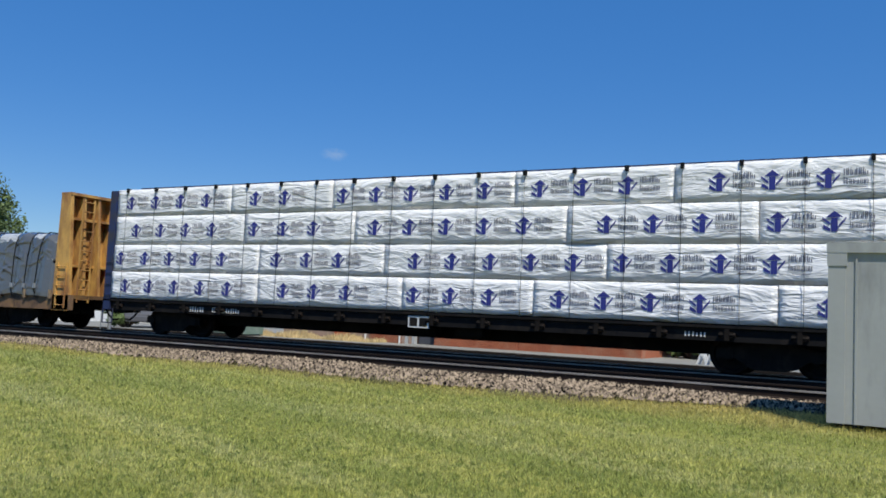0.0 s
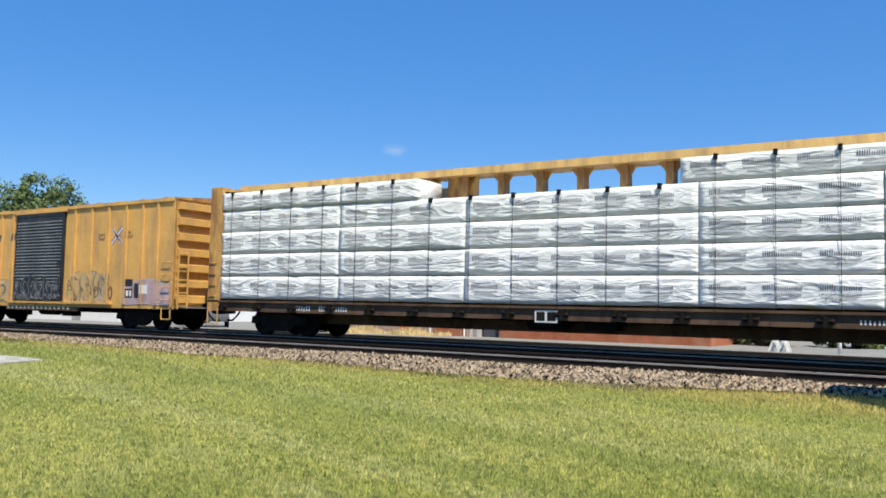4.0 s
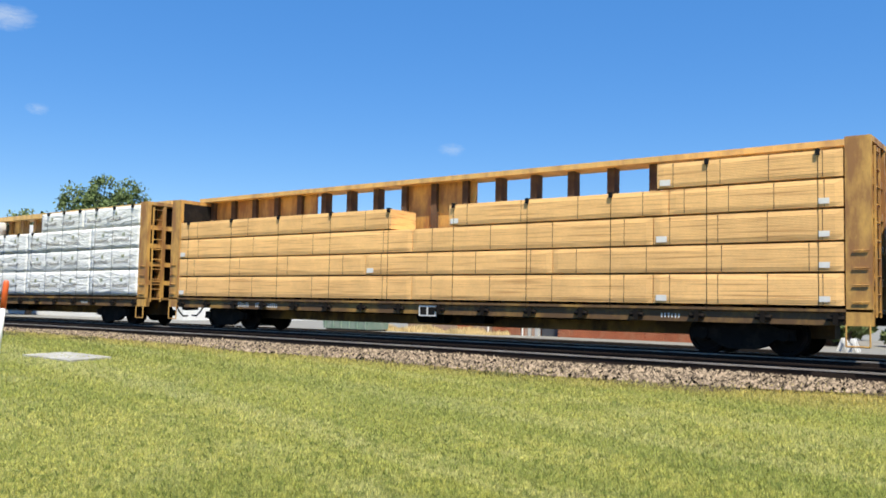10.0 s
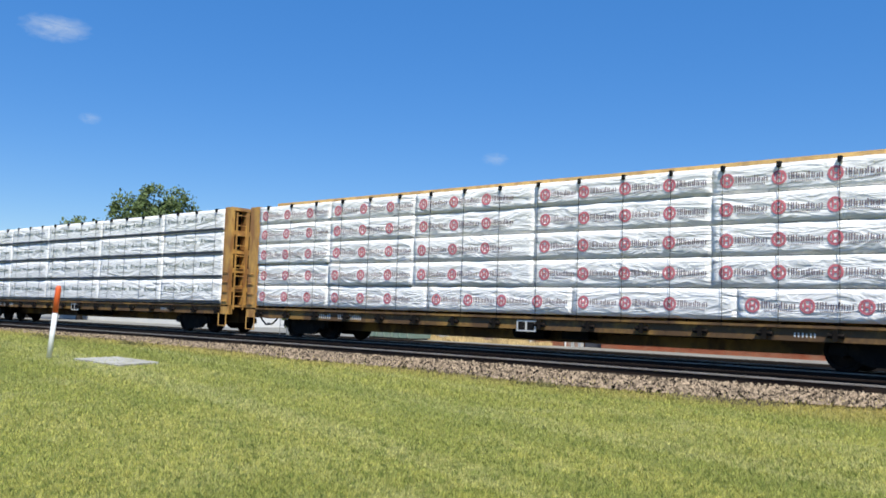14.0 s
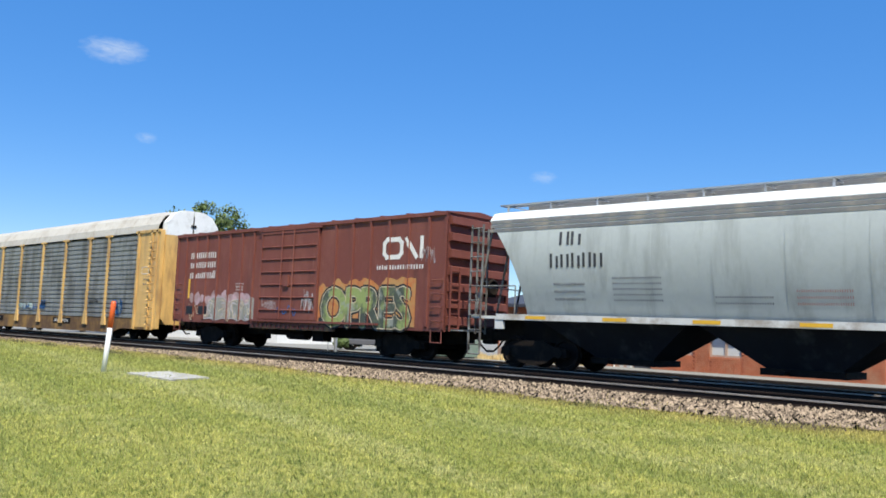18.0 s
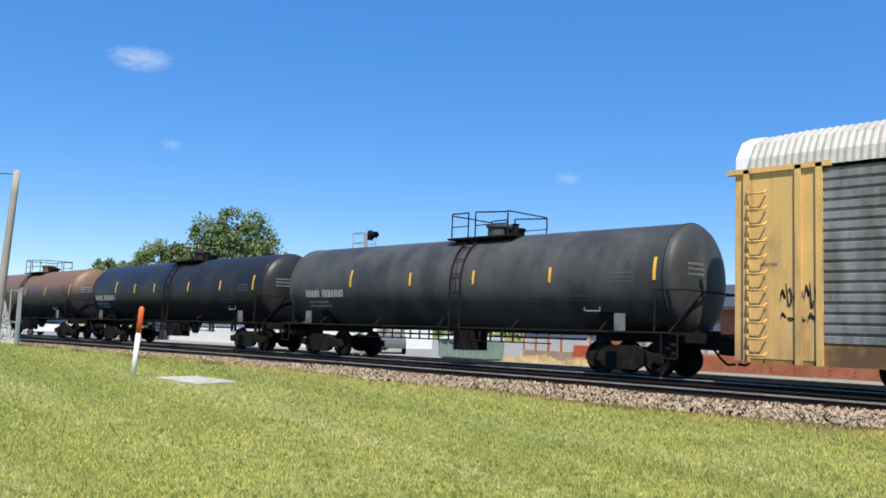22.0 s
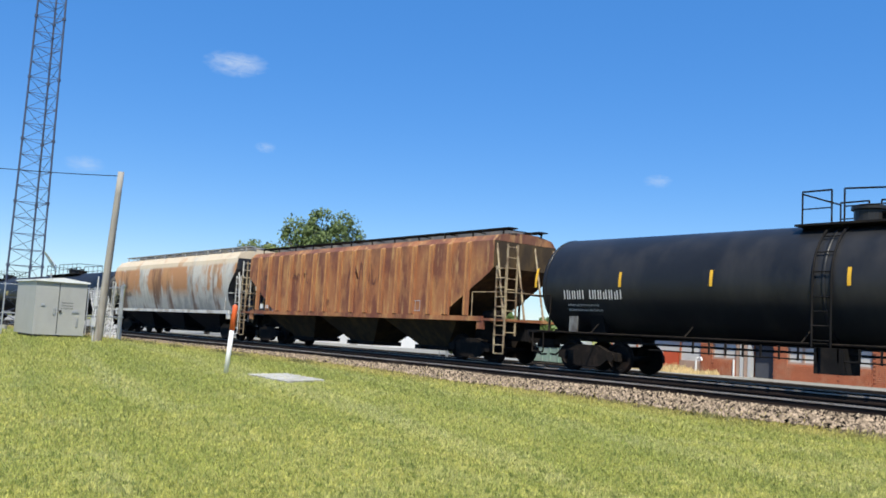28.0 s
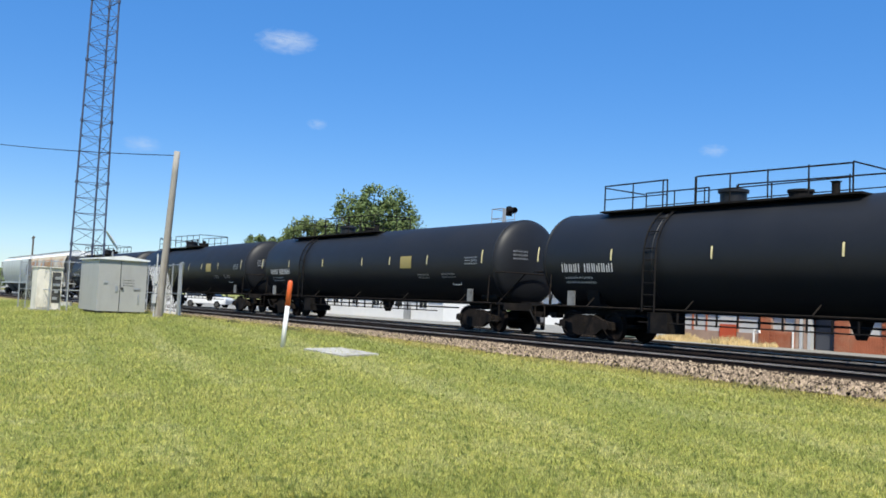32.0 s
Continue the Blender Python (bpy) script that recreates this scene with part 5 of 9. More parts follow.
def boxcars():
    # yellow car with a black louvred door
    car, h = boxcar("yellow box car with a black louvred sliding door and graffiti", 113.65, 129.5, 4.46, 0.8, M_YELLOW, (6.45, 9.7), (0.9, 1.75, 2.65, 3.55, 4.45, 5.4, 6.2, 10.3, 11.3, 12.3, 13.3, 14.2, 15.0), M_DOORBLACK, "louvre", end_mat=M_YELLOW, roof_mat=M_YELLOW2)
    X = lambda v: v - h
    strokes(car, [[(X(1.4), 2.82), (X(1.58), 3.36), (X(3.2), 3.4), (X(3.1), 3.08), (X(2.15), 3.05), (X(2.02), 2.82), (X(1.4), 2.82)]], 0.035, M_DARKINK, label="black angular outline emblem")
    for a, z, w in ((1.45, 3.55, 0.2), (2.25, 3.57, 0.32), (3.05, 3.59, 0.1), (3.6, 3.61, 0.1), (3.95, 3.27, 0.4), (5.0, 3.29, 0.38), (6.0, 3.31, 0.3)):
        bm = bmesh.new()
        poly_marks(bm, [[(X(a), z), (X(a + w), z), (X(a + w) + 0.06, z + 0.27), (X(a) + 0.06, z + 0.27)]], -1.508)
        part("painted_bar", bm, M_DARKINK, car)
    bars(car, [(X(1.9), X(3.2), 1.78, 2.25), (X(1.9), X(3.2), 1.3, 1.72)], M_DOORBLACK, y=-1.558)
    bars(car, word(X(2.0), 1.86, 4, 1.15, 0.28) + word(X(2.0), 1.38, 6, 1.15, 0.28, seed=4), M_WHITEMARK, y=-1.562)
    bars(car, [(X(4.75), X(5.2), 1.52, 1.72)], flat_paint("green_placard", (0.05, 0.42, 0.12)), y=-1.558)
    lettering("painted_word", "next\nload", X(11.7), 3.3, -1.562, 0.2, M_DARKINK, car, shear=0.25, line=0.75)
    lettering("painted_word", "any\nroad", X(13.25), 3.34, -1.562, 0.2, M_DARKINK, car, shear=0.25, line=0.75)
    violet = flat_paint("faded_violet_emblem", (0.16, 0.10, 0.24))
    for a, b in ((12.5, 13.0), (13.0, 12.5)):
        strokes(car, [[(X(a), 3.05), (X(b), 3.52)]], 0.05, M_WHITEMARK)
        strokes(car, [[(X(a) - 0.03, 3.09), (X(b) - 0.03, 3.56)]], 0.022, violet, y=-1.52)
        strokes(car, [[(X(a) + 0.03, 3.01), (X(b) + 0.03, 3.48)]], 0.022, violet, y=-1.52)
    piece(car, X(1.0), X(6.1), 0.85, 1.8, M_FADEL, M_GRAFD, 68, 5, jag=0.45, rim=0.02, cut=0.05, light=M_GRAFC)
    squiggle(car, X(1.2), 0.95, 2.6, 0.7, M_GRAFK, 12, 12, 0.016, y=-1.62)
    piece(car, X(6.6), X(9.6), 0.95, 1.95, M_DOORBLACK, M_HDARK, 73, 6, y=-1.612, jag=0.6, rim=0.015, cut=0.03)
    squiggle(car, X(6.6), 0.95, 2.9, 0.4, M_GRAFL, 74, 24, 0.01, y=-1.626)
    squiggle(car, X(6.6), 1.0, 2.9, 1.0, M_GRAFK, 14, 18, 0.02, y=-1.614)
    piece(car, X(9.95), X(12.4), 0.85, 2.15, M_FADEL, M_GRAFD, 61, 3, jag=0.5, rim=0.03, cut=0.06, light=M_GRAFC)
    squiggle(car, X(9.9), 0.9, 2.6, 0.9, M_GRAFK, 19, 14, 0.018, y=-1.622)
    piece(car, X(13.3), X(15.75), 0.85, 1.85, M_GRAFP, M_GRAFL, 67, 2, jag=0.35, rim=0.03, cut=0.03)
    bars(car, [(X(13.35), X(13.75), 1.5, 1.75), (X(13.35), X(13.75), 1.1, 1.42), (X(13.85), X(14.1), 1.1, 1.6)], M_DOORBLACK, y=-1.63)
    bars(car, [(X(13.4), X(13.55), 1.16, 1.36), (X(13.6), X(13.7), 1.16, 1.36), (X(14.2), X(14.55), 1.25, 1.55)], M_WHITEMARK, y=-1.634)
    # tall yellow car with black double plug doors
    car, h = boxcar("tall yellow box car with black double doors and large graffiti", 93.13, 112.2, 5.13, 0.72, M_YELLOW, (6.95, 12.2), (0.85, 1.7, 2.75, 3.6, 4.6, 5.5, 6.5, 12.7, 13.7, 14.6, 15.6, 16.5, 17.4, 18.2), M_DOORBLACK, "plug2", end_mat=M_YELLOW, roof_mat=M_HWHITE)
    X = lambda v: v - h
    blue, red = flat_paint("emblem_blue", (0.03, 0.05, 0.3)), flat_paint("emblem_red", (0.6, 0.1, 0.05))
    at = lambda pts: [(X(2.0 + 1.35 * u), 3.35 + 1.25 * v) for u, v in pts]
    for mt, shapes in ((blue, ([(0, 1), (0.16, 1), (0.6, 0.5), (0.16, 0), (0, 0), (0.42, 0.5)], [(0.58, 0.66), (0.86, 1), (1.0, 1), (0.66, 0.58)], [(0.58, 0.34), (0.66, 0.42), (1.0, 0), (0.86, 0)])), (red, ([(0, 0.88), (0.34, 0.5), (0, 0.12), (0, 0.32), (0.17, 0.5), (0, 0.68)], [(1, 0.88), (0.67, 0.5), (1, 0.12), (1, 0.32), (0.84, 0.5), (1, 0.68)]))):
        for q in shapes:
            bm = bmesh.new()
            poly_marks(bm, [at(q)], -1.562)
            part("painted_emblem", bm, mt, car, "blue and red crossed emblem")
    lettering("painted_word", "next\nload", X(1.05), 3.95, -1.562, 0.27, M_DARKINK, car, shear=0.25, line=0.75)
    lettering("painted_word", "any\nroad", X(3.7), 4.0, -1.562, 0.27, M_DARKINK, car, shear=0.25, line=0.75)
    bars(car, word(X(1.95), 2.68, 4, 1.4, 0.28), M_DARKINK, y=-1.562)
    bars(car, word(X(1.4), 2.2, 6, 2.4, 0.27, 0.4, 7), M_WHITEMARK, y=-1.562)
    lettering("painted_word", "IMPORTANT\nCLOSE THIS DOOR\nBEFORE CLOSING\nMAIN DOOR", X(8.6), 4.55, -1.612, 0.15, M_WHITEMARK, car, align="CENTER", line=0.85)
    lettering("painted_word", "CLOSE AND LOCK\nBOTH DOORS\nBEFORE\nMOVING CAR", X(11.1), 4.5, -1.612, 0.17, M_WHITEMARK, car, align="CENTER", line=0.85)
    bars(car, word(X(8.7), 3.3, 1, 0.35, 0.08) + word(X(10.55), 3.35, 1, 0.3, 0.12) + word(X(11.0), 3.4, 5, 0.6, 0.07) + word(X(11.0), 3.55, 6, 0.7, 0.07), M_WHITEMARK, y=-1.612)
    bars(car, [(X(15.75), X(18.15), 3.72, 4.28)], M_DARKINK, y=-1.562, label="black sign panel")
    for a in (15.95, 16.7, 17.45):
        bm = bmesh.new()
        poly_marks(bm, [[(X(a), 3.84), (X(a + 0.45), 3.84), (X(a + 0.58), 4.14), (X(a + 0.13), 4.14)]], -1.566)
        part("painted_bar", bm, M_WHITEMARK, car)
    lettering("painted_word", "Railcar Pooling\nExperts", X(16.95), 3.2, -1.562, 0.33, M_DARKINK, car, align="CENTER", line=0.95)
    bars(car, word(X(16.5), 2.42, 6, 0.95, 0.22), M_DARKINK, y=-1.562)
    bars(car, [(X(7.9), X(8.2), 2.4, 2.5), (X(9.5), X(9.9), 1.95, 2.2)], M_WHITEMARK, y=-1.614)
    bars(car, [(X(9.15), X(9.4), 1.95, 2.15)], flat_paint("green_tag", (0.08, 0.5, 0.15)), y=-1.614)
    scrawl(car, X(12.35), X(18.95), 0.66, 1.5, M_GRAFW, 66, 26, y=-1.604)
    deep = layered("deep_green_spray_paint", (0.065, 0.115, 0.085), [((0.12, 0.19, 0.145), 1.1, (1, 1, 0.7), 0.48, 0.58, 0.85), ((0.03, 0.055, 0.045), 2.2, (1, 1, 1), 0.55, 0.64, 0.7)], 0.6)
    graffiti(car, "MECRO", X(12.3), 0.7, 6.65, 2.0, deep, M_GRAFW, y=-1.618, grow=0.16, fat=0.075, label="white-edged dark green spray-painted letters")
    bars(car, [(X(15.75), X(16.25), 1.2, 1.5)], M_DOORBLACK, y=-1.64)
    bars(car, [(X(15.82), X(16.0), 1.26, 1.44), (X(16.05), X(16.18), 1.26, 1.44)], M_WHITEMARK, y=-1.644)
    bars(car, [(X(17.2), X(17.6), 1.12, 1.34)], M_REFL, y=-1.64)
    piece(car, X(1.25), X(6.85), 0.74, 2.2, M_FADE, M_GRAFK, 62, 5, jag=0.35, cut=0.055, rim=0.05, light=M_GRAFW)
    scrawl(car, X(0.15), X(1.3), 0.9, 2.0, M_GRAFC, 10, 4, y=-1.606)
    dusk = mat("dark_rose_spray_paint", (0.09, 0.045, 0.045), 0.6, var=0.3)
    scrawl(car, X(6.9), X(9.2), 0.75, 1.5, dusk, 11, 7, y=-1.618)
    squiggle(car, X(7.0), 0.85, 2.2, 0.9, M_GRAFL, 13, 12, 0.012, y=-1.626)
    scrawl(car, X(1.3), X(6.7), 0.6, 1.05, M_GRAFT, 14, 24, y=-1.604)
    # brown car with ribbed sides
    car, h = boxcar("oxide-brown box car with double doors and white graffiti", 74.9, 91.6, 4.6, 0.95, M_BROWN, (5.45, 10.9), (0.9, 1.8, 2.7, 3.55, 4.4, 12.0, 13.0, 13.9, 14.9, 15.7), M_BROWN, "slide2")
    X = lambda v: v - h
    cream = M_GRAFC
    big = [(X(12.1), X(12.4), 3.5, 4.05)] + [(X(12.62 + 0.5 * i), X(12.62 + 0.5 * i + 0.24), 3.52, 3.95) for i in range(7)]
    big += [(X(12.85), X(13.12), 2.8, 3.35)] + [(X(13.3 + 0.45 * i), X(13.3 + 0.45 * i + 0.22), 2.82, 3.25) for i in range(6)]
    bars(car, big, cream, y=-1.56, name="painted_bar")
    lettering("painted_word", "CUSHION CAR", X(1.15), 3.35, -1.56, 0.3, M_FADED, car, width=2.2)
    bars(car, word(X(1.5), 2.5, 2, 0.9, 0.2, 0.5) + word(X(1.05), 2.1, 6, 1.5, 0.2, 0.35, 8), M_WHITEMARK, y=-1.56)
    strokes(car, [[(X(3.0), 2.25), (X(3.25), 2.25), (X(3.25), 2.5), (X(3.0), 2.5), (X(3.0), 2.25)]], 0.015, M_WHITEMARK, y=-1.56)
    for a, b_, z in ((0.3, 0.8, 2.6), (15.0, 15.9, 2.75), (11.2, 12.0, 2.5), (6.0, 7.0, 2.9)):
        squiggle(car, X(a), z, b_ - a, 0.5, M_GRAFL, int(a * 10), 9, 0.012, y=-1.615)
    bars(car, [q for i in range(4) for q in word(X(8.0), 2.4 + 0.13 * i, 8, 0.7, 0.06)] + [q for i in range(3) for q in word(X(9.9), 2.3 + 0.13 * i, 7, 0.7, 0.07)], M_GRAFL, y=-1.612)
    piece(car, X(0.25), X(5.3), 0.85, 2.1, M_FADEW, M_GRAFK, 63, 6, jag=0.6, rim=0.025, cut=0.04)
    grey = mat("grey_spray_paint", (0.26, 0.28, 0.27), 0.6, var=0.25, scale=1.5, dirt=(0.16, 0.15, 0.14), amount=0.35)
    for nm, mt, y, shapes in (("spray_outline", M_GRAFK, -1.606, ((8.72, 1.0, 1.36, 1.32), (6.9, 1.0, 0.95, 0.75))), ("spray_fill", grey, -1.61, ((8.72, 1.0, 1.3, 1.26), (6.9, 1.0, 0.88, 0.68))), ("spray_eye", M_GRAFK, -1.614, ((9.3, 1.5, 0.34, 0.36), (7.1, 1.0, 0.6, 0.4), (8.3, 1.0, 0.55, 0.62))), ("spray_tongue", mat("dull_pink_spray_paint", (0.36, 0.17, 0.18), 0.6), -1.618, ((8.3, 1.02, 0.34, 0.3),))):
        bm = bmesh.new()
        for k, (cx, cz, rx, rz) in enumerate(shapes):
            t0 = 0.0 if cz < 1.1 else -math.pi
            poly_marks(bm, [[(X(cx) + rx * math.cos(t0 + (math.pi - t0) * q / 22), cz + rz * math.sin(t0 + (math.pi - t0) * q / 22)) for q in range(22 if t0 else 23)]], y - 0.0008 * k)
        tagged(part(nm, bm, mt, car), kind="stuff")
    scrawl(car, X(5.6), X(10.8), 0.93, 1.12, M_GRAFC, 23, 9, y=-1.622)
    piece(car, X(10.95), X(13.9), 0.85, 2.1, M_FADEW, M_GRAFK, 64, 4, jag=0.7, rim=0.025, cut=0.045)
    piece(car, X(14.4), X(16.5), 0.85, 2.2, M_FADEW, M_GRAFK, 69, 3, jag=0.7, rim=0.025, cut=0.06)
    for a, b_, sd in ((0.3, 5.2, 81), (11.0, 13.8, 82), (14.4, 16.4, 83)):
        scrawl(car, X(a), X(b_), 0.8, 1.12, M_GRAFC, sd, 14, y=-1.622)
        squiggle(car, X(a), 0.85, b_ - a, 0.5, M_GRAFK, sd, 18, 0.02, y=-1.628)
    # brown-red car with a single plug door
    car, h = boxcar("dull red box car with a ribbed plug door and green graffiti", -60.05, -44.2, 4.57, 0.98, M_BROWN2, (6.2, 9.75), (0.75, 1.55, 2.35, 3.2, 4.05, 4.9, 5.7, 10.6, 11.5, 12.4, 13.3, 14.2, 15.1), M_BROWN2, "plug1", end_mat=M_BROWN2)
    X = lambda v: v - h
    bars(car, word(X(1.15), 3.55, 7, 2.1, 0.24, 0.35) + word(X(1.15), 3.15, 7, 2.1, 0.24, 0.35, 3) + word(X(1.15), 2.72, 7, 2.1, 0.24, 0.35, 5), M_WHITEMARK, y=-1.56)
    ex = X(13.0)
    strokes(car, [[(ex + 0.75, 3.82), (ex + 0.2, 3.82), (ex + 0.07, 3.7), (ex + 0.07, 3.38), (ex + 0.2, 3.25), (ex + 0.75, 3.25), (ex + 0.88, 3.38), (ex + 0.88, 3.7), (ex + 0.75, 3.82)], [(ex + 1.1, 3.82), (ex + 1.55, 3.25)], [(ex + 1.78, 3.82), (ex + 1.78, 3.25)]], 0.075, M_WHITEMARK, y=-1.56, label="white ribbon-shaped emblem")
    bars(car, word(X(12.75), 2.85, 9, 2.2, 0.15, 0.4), M_WHITEMARK, y=-1.56)
    bars(car, [q for i in range(3) for q in word(X(4.6), 2.2 + 0.12 * i, 6, 0.55, 0.06)], M_WHITEMARK, y=-1.56)
    strokes(car, [[(X(2.9), 2.75), (X(3.15), 2.75), (X(3.15), 3.0), (X(2.9), 3.0), (X(2.9), 2.75)]], 0.015, M_WHITEMARK, y=-1.56)
    bars(car, [(X(1.05), X(1.2), 1.9, 2.7), (X(2.95), X(3.1), 1.3, 1.9), (X(5.3), X(5.45), 1.5, 2.0)], M_REFL, y=-1.565)
    squiggle(car, X(14.8), 3.0, 0.6, 0.7, M_GRAFL, 31, 12, 0.015)
    piece(car, X(9.8), X(14.6), 0.98, 2.62, M_GRAFO, M_GRAFO, 71, 7, y=-1.602, jag=0.32, cut=0.03)
    bars(car, [(X(9.85), X(14.2), 0.99, 1.25)], M_GRAFK, y=-1.612, name="spray_shadow")
    graffiti(car, "OPRES", X(9.95), 1.02, 4.3, 1.75, M_GRAFC, M_GRAFK, y=-1.614, grow=0.16, fat=0.095, label="white-edged spray-painted letters with black shadows")
    graffiti(car, "OPRES", X(9.95), 1.02, 4.3, 1.75, M_GRAFGR, M_GRAFGR, y=-1.626, grow=0.065, fat=0.05, label="green and black spray-painted letters on orange")
    scrawl(car, X(1.2), X(5.6), 1.5, 2.3, M_GRAFP, 74, 11, y=-1.600)
    piece(car, X(2.4), X(5.9), 0.99, 1.98, M_GRAFS, M_GRAFL, 70, 4, jag=0.5, rim=0.03, cut=0.03, light=M_GRAFC)
    squiggle(car, X(1.2), 1.0, 4.4, 0.9, M_GRAFC, 75, 18, 0.02, y=-1.624)
    bars(car, [(X(1.0), X(1.6), 1.25, 1.58), (X(1.95), X(2.6), 1.25, 1.58)], M_DOORBLACK, y=-1.628)
    squiggle(car, X(6.5), 1.45, 0.9, 0.5, M_GRAFL, 36, 10, 0.02, y=-1.612)
    squiggle(car, X(8.9), 1.3, 0.75, 0.95, M_GRAFL, 37, 12, 0.025, y=-1.612)
    squiggle(car, X(7.4), 1.3, 1.2, 0.35, M_GRAFB, 38, 8, 0.02, y=-1.612)
    for row in DRAPED:
        drape(*row)


# ---------------------------------------------------------------- covered hoppers
M_LADDER = mat("grimy_grey_ladder_paint", (0.20, 0.20, 0.19), 0.6, var=0.2, dirt=(0.06, 0.045, 0.035), amount=0.4)
M_SILLW = mat("dirty_white_sill_paint", (0.60, 0.59, 0.55), 0.6, var=0.12, dirt=(0.3, 0.24, 0.18), amount=0.35)

def hopper(label, x0, x1, z_sill, z_eave, z_top, skin, ribs, curved, end_mat, roof_mat, bays=3, sill_mat=None, extra=None, hatch_mat=None, slope=1.3, concave=False):
    car, h = car_thing("covered_hopper", label, x0, x1)
    sill_mat = sill_mat or skin
    hb = h - 0.55
    H = z_eave - z_sill

    def half(z):
        if not curved:
            return 1.47 - 0.06 * max(0, (z - z_eave + 0.5))
        q = min(1.0, max(0.0, (z - z_sill) / H))
        return 1.10 + 0.48 * math.sin(math.pi * (0.1 + 0.6 * q))

    def reach(q):
        if concave:
            return h - 0.35 - 0.95 * (0.8 + 0.2 * math.sin(math.pi * q / 0.5) if q < 0.25 else math.cos(math.pi / 2 * min(1.0, (q - 0.25) / 0.5)))
        return hb - slope * (1 - q * q) if curved else hb - slope * max(0.0, 1 - q / 0.62)

    n = 14
    for s in (-1, 1):
        bm = bmesh.new()
        prev = None
        for i in range(n + 1):
            z = z_sill + H * i / n
            lim = reach(i / n)
            row = [bm.verts.new((lim * k / 4, s * half(z), z)) for k in range(-4, 5)]
            if prev:
                for k in range(8):
                    bm.faces.new((prev[k], prev[k + 1], row[k + 1], row[k]))
            prev = row
        part("side_sheet", bm, skin, car, smooth=curved)
    for s in (-1, 1):
        bm = bmesh.new()
        prev = None
        for i in range(n + 1):
            z = z_sill + H * i / n
            row = [bm.verts.new((s * reach(i / n), y * half(z), z)) for y in (-1, 1)]
            if prev:
                bm.faces.new((prev[0], prev[1], row[1], row[0]))
            prev = row
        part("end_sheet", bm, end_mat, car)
    bm = bmesh.new()
    e = half(z_eave)
    prism_x(bm, [(-e, z_eave - 0.02), (e, z_eave - 0.02), (e * 0.86, z_eave + (z_top - z_eave) * 0.45), (0.55, z_top - 0.12), (-0.55, z_top - 0.12), (-e * 0.86, z_eave + (z_top - z_eave) * 0.45)], -hb, hb)
    part("roof", bm, roof_mat, car)
    rib = None
    for x in ribs:
        if rib is None:
            b2 = bmesh.new()
            if curved:
                for i in range(n):
                    za, zb = z_sill + H * i / n, z_sill + H * (i + 1) / n
                    b2.faces.new([b2.verts.new(p) for p in ((-0.02, -half(za) - 0.006, za), (0.02, -half(za) - 0.006, za), (0.02, -half(zb) - 0.006, zb), (-0.02, -half(zb) - 0.006, zb))])
            else:
                prism_x(b2, [(-1.46, z_sill), (-1.57, z_sill + 0.03), (-1.55, z_eave - 0.06), (-1.44, z_eave)], -0.1, -0.055)
                prism_x(b2, [(-1.46, z_sill), (-1.57, z_sill + 0.03), (-1.55, z_eave - 0.06), (-1.44, z_eave)], 0.055, 0.1)
                prism_x(b2, [(-1.46, z_sill), (-1.535, z_sill + 0.03), (-1.515, z_eave - 0.06), (-1.44, z_eave)], -0.055, 0.055)
            rib = mesh_of("rib", b2, skin if curved else M_HRIB)
        if abs(x - h) < hb - slope * 0.2:
            put("rib", rib, car, at=Matrix.Translation((x - h, 0, 0)))
    bm = bmesh.new()
    box(bm, -hb + 0.4, hb - 0.4, -1.54, -1.44, z_sill - 0.16, z_sill)
    box(bm, -hb + 0.4, hb - 0.4, 1.44, 1.54, z_sill - 0.16, z_sill)
    for s in (-1, 1):
        a, b_ = sorted((s * (h + 0.02), s * (hb - 0.5)))
        box(bm, a, b_, -1.5, 1.5, z_sill - 0.14, z_sill - 0.06)
        a, b_ = sorted((s * (hb - 0.35), s * (hb - 0.65)))
        box(bm, a, b_, -1.52, -1.42, z_sill - 0.42, z_sill - 0.14)
    part("side_sill", bm, sill_mat, car)
    for s in (-1, 1):
        box_part("draft_sill", (*sorted((s * (h - 0.1), s * (hb - 2.0))), -0.35, 0.35, 0.75, z_sill - 0.15), M_BLACK, car)
    for k in range(bays):
        c = -hb + 1.7 + (2 * hb - 3.4) * (k + 0.5) / bays
        w = (2 * hb - 3.4) / bays / 2 * 0.97
        bm = bmesh.new()
        v = [bm.verts.new(p) for p in ((c - w, -1.4, z_sill - 0.1), (c + w, -1.4, z_sill - 0.1), (c + w, 1.4, z_sill - 0.1), (c - w, 1.4, z_sill - 0.1),
                                       (c - 0.85, -0.6, 0.42), (c + 0.85, -0.6, 0.42), (c + 0.85, 0.6, 0.42), (c - 0.85, 0.6, 0.42))]
        for f in ((0, 1, 5, 4), (1, 2, 6, 5), (2, 3, 7, 6), (3, 0, 4, 7), (7, 6, 5, 4)):
            bm.faces.new([v[i] for i in f])
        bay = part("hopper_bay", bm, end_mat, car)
        bm = bmesh.new()
        box(bm, c - 0.95, c + 0.95, -0.7, 0.7, 0.26, 0.42)
        tube(bm, (c - 0.3, -0.95, 0.34), (c - 0.3, 0.95, 0.34), 0.04)
        part("outlet_gate", bm, M_TRUCK, bay)
    # roof walk, hatches, end ladders and platforms
    bm = bmesh.new()
    for s in (-1, 1):
        box(bm, -hb - 0.1, hb + 0.1, s * 0.72 - 0.2, s * 0.72 + 0.2, z_top, z_top + 0.04)
